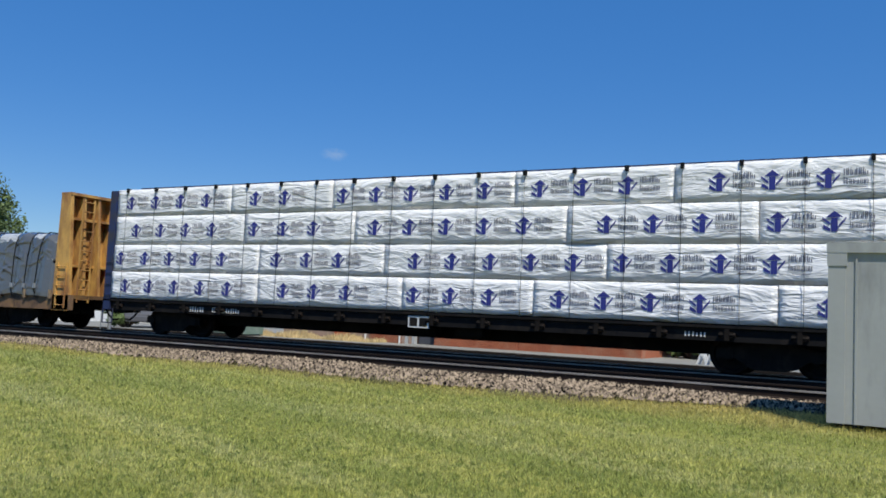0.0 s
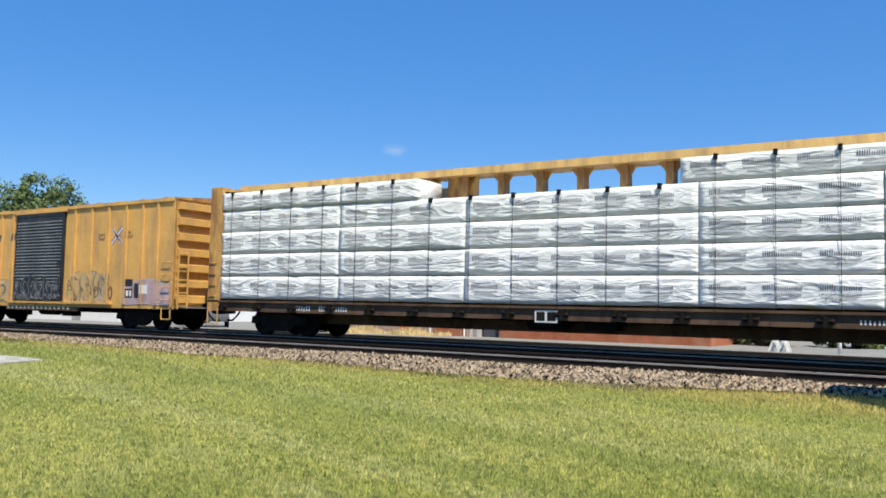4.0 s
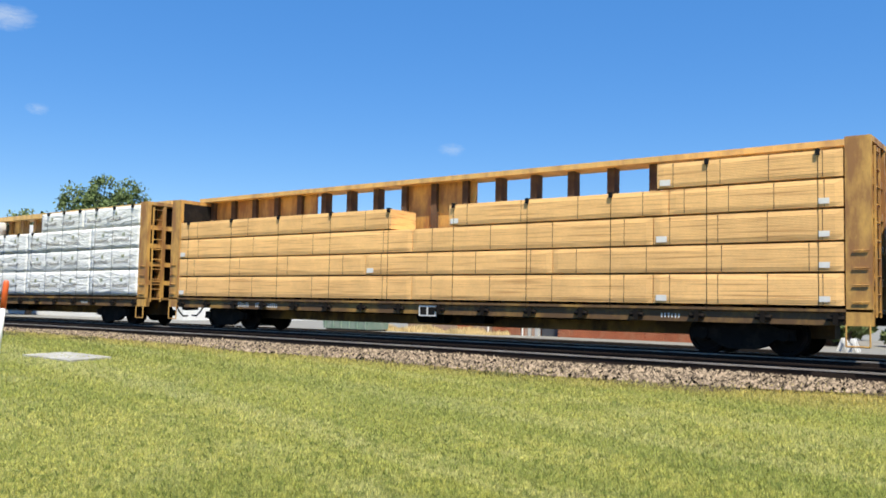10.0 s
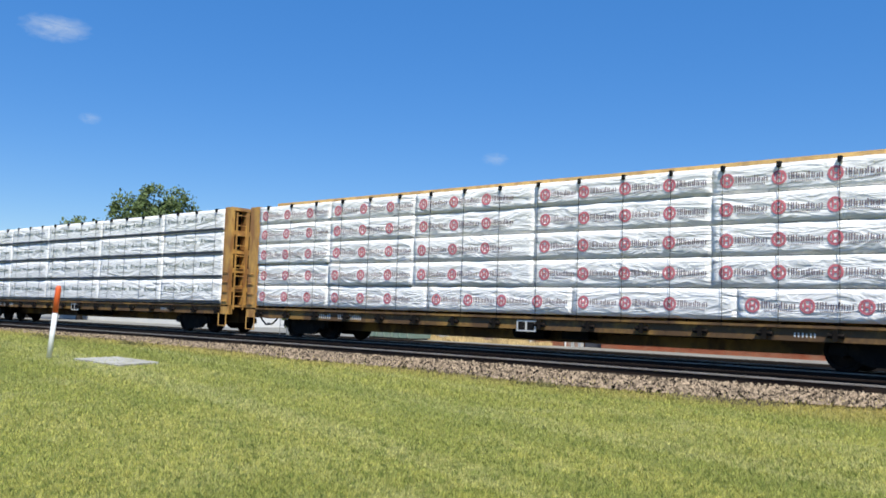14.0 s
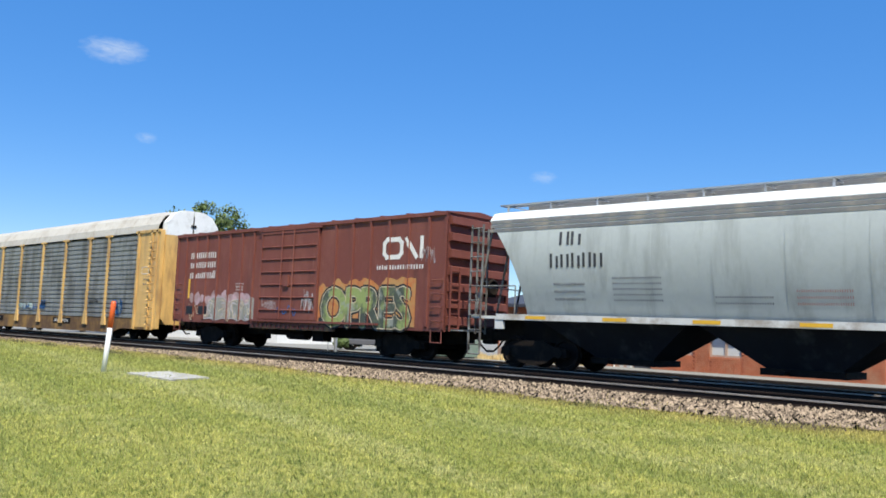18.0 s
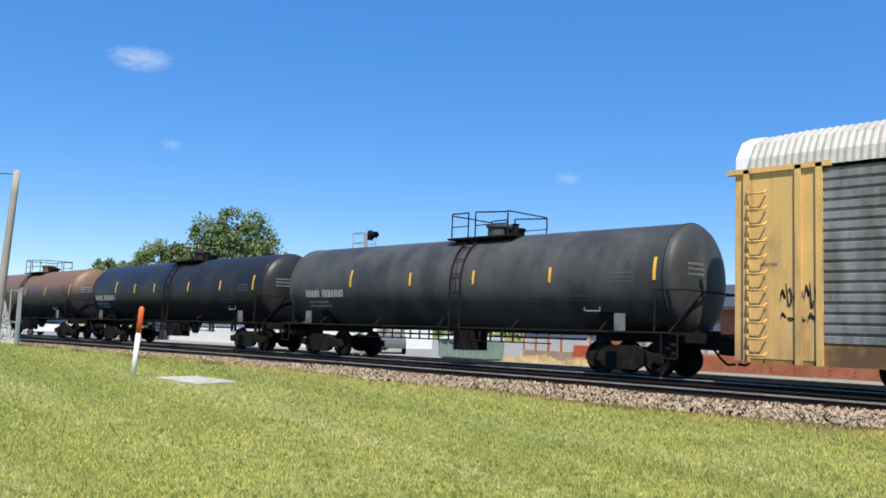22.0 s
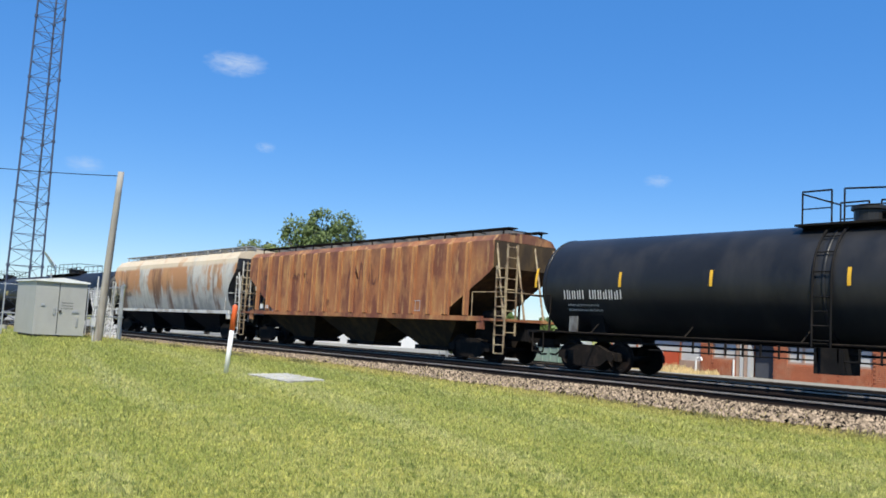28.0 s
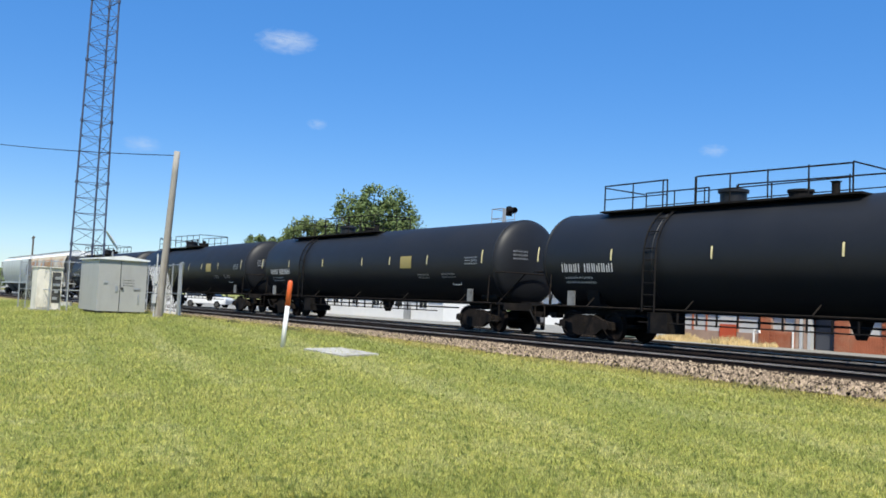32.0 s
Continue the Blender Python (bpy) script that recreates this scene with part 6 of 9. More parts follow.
    for i in range(12):
        x = -hb + 0.2 + (2 * hb - 0.4) * i / 11
        for s in (-1, 1):
            box(bm, x - 0.025, x + 0.025, s * 0.9 - 0.02, s * 0.9 + 0.02, z_top - 0.25, z_top + 0.02)
        box(bm, x - 0.02, x + 0.02, -0.95, 0.95, z_top - 0.03, z_top)
    part("running_board", bm, M_GALV if curved else M_BLACK, car, "steel roof walk")
    bm = bmesh.new()
    box(bm, -hb + 0.5, hb - 0.5, -0.32, 0.32, z_top - 0.12, z_top + 0.05)
    part("hatch", bm, hatch_mat or roof_mat, car, "long roof hatch")
    lad = (M_SILLW if concave else M_LADDER) if curved else M_LADTAN
    for s in (-1, 1):
        x = s * (h - 0.12)
        ladder(car, x - 0.22, x + 0.22, 0.5, 3.15 if concave or not curved else z_eave - 0.1, -1.5, 9, lad)
        end_ladder(car, s * (h - 0.02), -1.35, -0.9, 0.9, z_eave - 0.15, 9, lad)
        bm = bmesh.new()
        for y in (-1.4, 1.4, -0.45, 0.45):
            tube(bm, (s * (h - 0.05), y, z_sill - 0.1), (s * (hb - 0.02), y * 0.95, z_eave - 0.1), 0.035)
        path(bm, [(s * (h - 0.05), -1.45, 2.3), (s * (hb - 1.0), -1.45, 2.3), (s * (hb - 1.0), -1.45, 1.35)], 0.018)
        path(bm, [(s * (h + 0.02), -1.4, 2.3), (s * (h + 0.02), 1.4, 2.3)], 0.018)
        part("end_frame", bm, lad, car)
        if s > 0:
            bm = bmesh.new()
            lathe_x(bm, [(h - 0.3, 0.22), (h - 0.26, 0.28), (h - 0.22, 0.22)], -0.5, 2.2, 16)
            tube(bm, (h - 0.26, -0.5, 1.2), (h - 0.26, -0.5, 2.46), 0.04)
            part("brake_wheel", bm, M_TRUCK, car)
            bm = bmesh.new()
            lathe_x(bm, [(hb - 1.2, 0.001), (hb - 1.2, 0.18), (hb - 0.5, 0.18), (hb - 0.5, 0.001)], -0.6, 1.55, 12)
            part("brake_cylinder", bm, M_TRUCK, car)
        bm = bmesh.new()
        path(bm, [(x - 0.22, -1.5, 0.75), (x - 0.22, -1.5, 0.32), (x + 0.22, -1.5, 0.32), (x + 0.22, -1.5, 0.75)], 0.02)
        part("stirrup", bm, lad, car)
    running_gear(car, h, 1.95, 0.62)
    return car, h, half


def hoppers():
    # black on ends and bays puts the shade of the recesses into the colour
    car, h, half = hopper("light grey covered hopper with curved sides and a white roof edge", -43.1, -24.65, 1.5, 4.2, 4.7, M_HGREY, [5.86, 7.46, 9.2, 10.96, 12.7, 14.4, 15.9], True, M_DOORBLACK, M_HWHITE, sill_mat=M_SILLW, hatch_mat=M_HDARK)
    X = lambda v: v - h
    f = lambda x, z: -half(z) - 0.01
    bars(car, [(X(-0.0) + 0.62 + 0.2 * i, X(0) + 0.62 + 0.2 * (i + 1), z, z + 0.095) for i in range(86) for z in (3.84, 3.965, 4.085)], M_HDARK, y=f, name="stripe")
    bars(car, word(X(3.1), 3.38, 2, 0.75, 0.36, 0.15) + word(X(2.8), 2.78, 5, 1.75, 0.38, 0.22, 3), M_DARKINK, y=f)
    bars(car, [q for i in range(5) for q in word(X(4.75), 1.9 + 0.14 * i, 12, 1.4, 0.05, 0.25, i)] + [q for i in range(3) for q in word(X(2.9), 1.9 + 0.2 * i, 10, 1.0, 0.07, 0.25, i)] + [q for i in range(2) for q in word(X(7.5), 1.85 + 0.14 * i, 12, 1.4, 0.05)], M_GREYINK, y=f)
    bars(car, [q for i in range(3) for q in word(X(9.4), 1.85 + 0.14 * i, 12, 1.2, 0.06)], flat_paint("faded_red_mark", (0.4, 0.2, 0.18)), y=f)
    bm = bmesh.new()
    sx, sz = X(13.85), 3.15
    poly_marks(bm, [[(sx - 0.42, sz + 0.35), (sx - 0.2, sz + 0.45), (sx + 0.2, sz + 0.45), (sx + 0.42, sz + 0.35), (sx + 0.38, sz + 0.05), (sx - 0.38, sz + 0.05)]], f)
    sh = part("painted_shield", bm, M_BLUEINK, car, "blue, red and white shield emblem")
    bm = bmesh.new()
    poly_marks(bm, [[(sx - 0.38, sz + 0.05), (sx + 0.38, sz + 0.05), (sx + 0.36, sz - 0.25), (sx, sz - 0.5), (sx - 0.36, sz - 0.25)]], f)
    part("field", bm, M_WHITEMARK, sh)
    bm = bmesh.new()
    quads(bm, [(sx - 0.3 + 0.16 * i, sx - 0.22 + 0.16 * i, sz - 0.28 - 0.1 * (i in (1, 2)), sz + 0.04) for i in range(4)], lambda x, z: -half(z) - 0.014)
    part("stripe", bm, M_REDINK, sh)
    lettering("painted_word", "BUILDING\nAMERICA", X(14.55), 3.24, -half(3.2) - 0.02, 0.26, M_DARKINK, car, line=0.8)
    bars(car, [(X(14.7), X(15.4), 1.85, 2.25)], M_DOORBLACK, y=f)
    bars(car, [(X(2.0) + 2.5 * i, X(2.7) + 2.5 * i, 1.37, 1.46) for i in range(6)], M_REFL, y=-1.546, name="reflective_tape")
    # rusty ribbed hopper
    car, h, half = hopper("rust-streaked tan covered hopper with outside posts", -201.6, -183.2, 1.5, 4.02, 4.46, M_HRUST, [1.6 + 1.0 * i for i in range(16)], False, M_HBAY, M_HRUST, hatch_mat=M_HDARK, slope=2.6)
    X = lambda v: v - h
    bars(car, [(X(2.0), X(2.3), 1.6, 1.8), (X(2.5), X(2.8), 1.6, 1.75)], M_WHITEMARK, y=-1.56)
    strokes(car, [[(X(13.5), 1.65), (X(14.05), 1.65), (X(14.05), 2.0), (X(13.5), 2.0), (X(13.5), 1.65)], [(X(13.78), 1.65), (X(13.78), 2.0)]], 0.014, M_GRAFL, y=-1.478, name="painted_frame")
    bars(car, word(X(2.15), 2.9, 2, 0.5, 0.25) + word(X(2.15), 2.45, 3, 0.6, 0.25), M_GRAFK, y=-1.478)
    dim = mat("faded_brown_spray_line", (0.15, 0.055, 0.035), 0.7)
    squiggle(car, X(9.2), 2.3, 2.4, 1.3, dim, 91, 12, 0.035, y=-1.482)
    squiggle(car, X(4.3), 2.6, 2.2, 0.9, dim, 92, 10, 0.02, y=-1.482)
    squiggle(car, X(7.2), 1.65, 0.7, 0.4, dim, 93, 12, 0.02, y=-1.482)
    lift(car, 0.01)
    # pale hopper stained with rust
    # here too the shaded ends and bays are coloured black
    car, h, half = hopper("pale grey covered hopper with broad rust stains and dark patches", -220.3, -202.0, 1.42, 4.03, 4.66, M_HPATCH, [4.0, 5.6, 7.4, 9.1, 10.8, 12.6, 14.4], True, M_DOORBLACK, M_HPATCH, sill_mat=M_SILLW, hatch_mat=M_HDARK, concave=True)
    X = lambda v: v - h
    f = lambda x, z: -half(z) - 0.008
    bars(car, word(X(2.1), 2.65, 4, 0.9, 0.3) + word(X(2.1), 2.15, 6, 1.35, 0.3, 0.25, 3), M_DARKINK, y=lambda x, z: -half(z) - 0.014)
    lift(car, 0.05)
    # far hoppers at the end of what shows
    for a in (-325.6, -344.4):
        hopper("pale grey covered hopper further down the train", a, a + 18.4, 1.5, 4.1, 4.6, M_HPATCH if a > -330 else M_HGREY, [4, 7, 10, 13], True, M_HDARK, M_HWHITE)


# ---------------------------------------------------------------- tank cars
def tank_car(label, x0, x1, zc, r, skin, ladder_x, bar_x, marks=(), long_top=False, mark_x=1.0, placard=True, top_rail=None):
    car, h = car_thing("tank_car", label, x0, x1)
    hb = h
    head = 0.5
    prof = [(-hb, 0.001)] + [(-hb + head * (1 - math.cos(a)), r * math.sin(a)) for a in [k * math.pi / 2 / 9 for k in range(1, 10)]]
    prof += [(-x, q) for x, q in prof[::-1]]
    bm = bmesh.new()
    lathe_x(bm, prof, 0, zc, 48)
    shell = part("tank_shell", bm, skin, car, smooth=True)
    for x in (-hb + head, hb - head, ladder_x - hb):
        bm = bmesh.new()
        lathe_x(bm, [(x - 0.04, r), (x - 0.04, r + 0.012), (x + 0.04, r + 0.012), (x + 0.04, r)], 0, zc, 48)
        part("weld_band", bm, skin, shell, smooth=True)
    # reflective bars on the shell
    for k, x in enumerate(bar_x):
        bm = bmesh.new()
        tall = (0.34 if 0 < k < len(bar_x) - 1 or len(bar_x) < 5 else 0.52) * (0.75 if long_top else 1.0)
        half = 0.03 if long_top else 0.045
        a0, a1 = -0.05, tall / r
        for i in range(5):
            t0, t1 = a0 + (a1 - a0) * i / 5, a0 + (a1 - a0) * (i + 1) / 5
            bm.faces.new([bm.verts.new((xx, -(r + 0.014) * math.cos(t), zc + (r + 0.014) * math.sin(t))) for xx, t in ((x - hb - half, t0), (x - hb + half, t0), (x - hb + half, t1), (x - hb - half, t1))])
        part("reflective_bar", bm, M_REFL if not long_top else M_REFLP, shell)
    yy = lambda x, z: -math.sqrt(max(0.01, (r + 0.012) ** 2 - (z - zc) ** 2))
    mk = word(mark_x - hb, zc - 0.42, 4, 0.8, 0.26, 0.2, 2) + word(mark_x - hb + 0.98, zc - 0.42, 6, 1.2, 0.26, 0.2, 5)
    mk += word(mark_x - hb + 0.1, zc - 0.62, 12, 1.2, 0.06) + word(mark_x - hb + 0.1, zc - 0.76, 14, 1.3, 0.06)
    bars(shell, mk, M_WHITEMARK, y=yy)
    small = []
    for a, z, w, n in ((2 * hb - 2.1, zc - 0.12, 0.75, 3), (2 * hb - 3.6, zc - 0.6, 0.9, 2), (2 * hb - 5.2, zc - 0.62, 0.8, 2)):
        for i in range(n):
            small += word(a - hb, z + 0.11 * i, 9, w, 0.06, 0.3, i)
    bars(shell, small, M_GREYINK if skin is not M_TANKN else M_GALV, y=yy)
    # data panel by the end
    strokes(shell, [[(hb - 3.0, zc - 0.85), (hb - 2.5, zc - 0.85), (hb - 2.5, zc - 0.6), (hb - 3.0, zc - 0.6), (hb - 3.0, zc - 0.85)]], 0.015, M_GALV, y=-r * 0.87)
    # head lettering bars
    bm = bmesh.new()
    for i in range(3):
        for q in word(-0.95, zc + 0.34 - 0.13 * i, 9, 0.62, 0.065, 0.35, i):
            pts = []
            for y, z in ((q[0], q[2]), (q[1], q[2]), (q[1], q[3]), (q[0], q[3])):
                rr = min(0.999, math.hypot(y, z - zc) / r)
                pts.append((hb - head + head * math.sqrt(1 - rr * rr) + 0.015, y, z))
            bm.faces.new([bm.verts.new(p) for p in pts])
    tagged(part("mark_bar", bm, M_GALV, shell), kind="stuff")
    # dome, platform, rails
    lx = ladder_x - hb
    zt = zc + r
    bm = bmesh.new()
    w = 1.3 if not long_top else 4.4
    off = 0.5 if not long_top else 2.0
    c = lx + off
    for y in (-0.75, 0.75):
        box(bm, c - w, c + w * 0.8, y - 0.22, y + 0.22, zt - 0.1, zt - 0.05)
    for xx in (c - w, c + w * 0.8):
        box(bm, xx - 0.2, xx + 0.2, -0.95, 0.95, zt - 0.1, zt - 0.05)
    part("platform", bm, M_BLACK, car, "dark top walkway")
    a, b_ = c - w, c + w * 0.8
    zr = zt + 0.72

    def rail(pts, r=0.022):
        bm = bmesh.new()
        path(bm, pts, r)
        part("handrail", bm, M_BLACK, car, "dark pipe handrail")

    for y in (-0.95, 0.95):
        rail([(a, y, zt - 0.1), (a, y, zr), (a + w * 0.55, y, zr), (a + w * 0.55, y, zt - 0.1)])
        rail([(a, y, zt + 0.3), (a + w * 0.55, y, zt + 0.3)], 0.016)
        rail([(a + w * 0.78, y, zt - 0.1), (a + w * 0.78, y, zr), (b_, y, zr - 0.08), (b_, y, zt - 0.1)])
        rail([(a + w * 0.78, y, zt + 0.3), (b_, y, zt + 0.3)], 0.016)
    for xx in (a, b_):
        rail([(xx, -0.95, zr - 0.05), (xx, 0.95, zr - 0.05)])
    for k in range(1, 7) if long_top else ():
        xx = a + (b_ - a) * k / 7
        for y in (-0.95, 0.95):
            rail([(xx, y, zt - 0.1), (xx, y, zr - 0.01)], 0.02)
    bm = bmesh.new()
    lathe_z(bm, [(zt - 0.12, 0.36), (zt + 0.3, 0.36), (zt + 0.32, 0.42), (zt + 0.4, 0.42), (zt + 0.44, 0.3)], c - w * 0.1, 0, 20)
    part("valve_housing", bm, skin, car)
    bm = bmesh.new()
    lathe_z(bm, [(zt - 0.1, 0.3), (zt + 0.16, 0.3), (zt + 0.2, 0.34), (zt + 0.26, 0.34)], c + w * 0.35, 0.1, 16)
    lathe_z(bm, [(zt - 0.1, 0.1), (zt + 0.3, 0.1), (zt + 0.34, 0.14)], c + w * 0.62, -0.3, 12)
    part("manway", bm, M_BLACK, car)
    # side ladder bent round the shell
    for sgn in (-1, 1):
        bm = bmesh.new()
        rr = r + 0.06
        ang = [k * (math.pi / 2) / 10 for k in range(0, 10)]
        for xx in (lx - 0.22, lx + 0.22):
            pts = [(xx, sgn * rr, 0.95), (xx, sgn * rr, zc)] + [(xx, sgn * rr * math.cos(t), zc + rr * math.sin(t)) for t in ang[1:]]
            path(bm, pts, 0.028, 5)
        z = 1.1
        while z < zc:
            tube(bm, (lx - 0.22, sgn * rr, z), (lx + 0.22, sgn * rr, z), 0.016)
            z += 0.33
        for t in ang[1:9:2]:
            tube(bm, (lx - 0.22, sgn * rr * math.cos(t), zc + rr * math.sin(t)), (lx + 0.22, sgn * rr * math.cos(t), zc + rr * math.sin(t)), 0.016)
        part("ladder", bm, M_BLACK, car)
    # side rails, sills, end gear
    bm = bmesh.new()
    for s in (-1, 1):
        path(bm, [(-hb + 0.3, s * 1.5, 1.02), (hb - 0.3, s * 1.5, 1.02)], 0.028)
        for i in range(5):
            x = -hb + 2.4 + (2 * hb - 4.8) * i / 4
            tube(bm, (x, s * 1.5, 1.02), (x + 0.1, s * 1.28, 1.3), 0.022)
    part("side_rail", bm, M_TRUCK, car, "thin dark side handrail")
    for s in (-1, 1):
        bm = bmesh.new()
        a, b_ = sorted((s * (hb + 0.12), s * (hb - 3.3)))
        box(bm, a, b_, -0.3, 0.3, 0.78, 1.12)
        a, b_ = sorted((s * (hb + 0.12), s * (hb - 0.35)))
        box(bm, a, b_, -1.5, 1.5, 0.98, 1.05)
        box(bm, s * (hb + 0.1) - 0.03, s * (hb + 0.1) + 0.03, -1.45, 1.45, 0.8, 1.02)
        part("stub_sill", bm, M_BLACK, car)
        bm = bmesh.new()
        prism_x(bm, [(-1.05, 1.0), (1.05, 1.0), (1.28, 1.75), (0.7, 1.25), (-0.7, 1.25), (-1.28, 1.75)], s * (hb - 2.35) - 0.25, s * (hb - 2.35) + 0.25)
        part("saddle", bm, M_BLACK, car)
        bm = bmesh.new()
        xe = s * (hb + 0.08)
        path(bm, [(s * (hb - 0.75), -1.5, 1.02), (s * (hb - 0.75), -1.45, 2.1), (xe, -1.45, 2.1), (xe, -1.0, 2.1), (xe, 1.0, 2.1), (xe, 1.45, 2.1), (s * (hb - 0.75), 1.45, 2.1), (s * (hb - 0.75), 1.5, 1.02)], 0.022)
        tube(bm, (xe, -0.5, 2.1), (s * (hb - 0.5), -1.2, 1.05), 0.022)
        path(bm, [(s * (hb - 0.1), -1.5, 1.0), (s * (hb - 0.1), -1.5, 0.4), (s * (hb - 0.55), -1.5, 0.4), (s * (hb - 0.55), -1.5, 1.0)], 0.022)
        part("end_rail", bm, M_TRUCK, car)
        if placard:
            bm = bmesh.new()
            box(bm, s * (hb - 1.75) - 0.16, s * (hb - 1.75) + 0.16, -1.52, -1.49, 1.05, 1.5)
            part("placard_holder", bm, M_LADDER, car)
    bm = bmesh.new()
    for i in range(14):
        x = -hb + 5.6 + i * (2 * hb - 11.2) / 13
        box(bm, x - 0.02, x + 0.02, -1.2, -1.16, 0.62, 0.95)
    path(bm, [(-hb + 4.2, -1.18, 0.65), (hb - 4.2, -1.18, 0.65)], 0.02)
    path(bm, [(-hb + 3.2, -0.9, 0.8), (hb - 3.2, -0.9, 0.8)], 0.03)
    lathe_z(bm, [(0.5, 0.12), (0.7, 0.2), (1.0, 0.3)], 0.4, 0, 12)
    box(bm, lx - 0.35, lx + 0.35, -1.2, -0.4, 0.35, 0.95)
    part("brake_rigging", bm, M_BLACK, car)
    bm = bmesh.new()
    lathe_x(bm, [(hb - 1.7, 0.001), (hb - 1.7, 0.17), (hb - 0.8, 0.17), (hb - 0.8, 0.001)], -0.85, 1.24, 12)
    part("air_tank", bm, M_TRUCK, car)
    running_gear(car, h, 1.95, 0.6)
    lift(car, 0.0 if long_top else 0.09)
    return car, hb, shell, yy


def tanks():
    tank_car("dusty black tank car with amber reflective bars", -107.8, -90.9, 2.42, 1.5, M_TANKD, 9.25, [4.1, 7.15, 9.95, 12.85, 16.15], mark_x=1.5)
    tank_car("black tank car with a top walkway and amber bars", -125.65, -108.95, 2.42, 1.46, M_TANK, 8.6, [3.2, 5.3, 7.3, 10.5, 13.2, 15.7], mark_x=0.9)
    tank_car("black tank car whose top is brown with dust", -144.7, -127.85, 2.42, 1.46, M_TANKB, 8.95, [3.7, 7.25, 9.8, 12.9, 16.4], mark_x=1.1)
    car, hb, shell, yy = tank_car("worn grey-black tank car with scrawled marks", -162.85, -146.4, 2.42, 1.48, M_TANKD, 6.9, [0.15, 3.45, 5.85, 9.1, 11.95, 15.75], mark_x=1.0)
    squiggle(shell, -hb + 3.3, 1.5, 2.2, 0.5, M_GRAFL, 41, 18, 0.02, y=-1.36)
    squiggle(shell, -hb + 9.0, 1.3, 1.0, 0.6, M_GRAFL, 42, 22, 0.02, y=-1.32)
    tank_car("black tank car coupled to a rusty hopper", -181.9, -164.5, 2.42, 1.5, M_TANK, 9.2, [0.15, 3.4, 6.3, 9.8, 13.0, 16.6], mark_x=1.3)
    for a, b_ in ((-240.95, -221.4), (-262.6, -242.6), (-284.2, -264.3), (-305.8, -285.9)):
        car, hb, shell, yy = tank_car("long clean black tank car with a long top walkway", a, b_, 2.5, 1.55, M_TANKN, 4.9, [0.2, 3.4, 6.95, 10.55, 12.8, 15.5, 18.9], long_top=True, mark_x=1.3)
        bars(shell, [(3.6, 4.4, 2.28 + 0.06 * i, 2.34 + 0.06 * i) for i in range(8)], M_YELSIGN, y=yy, name="yellow_sign")


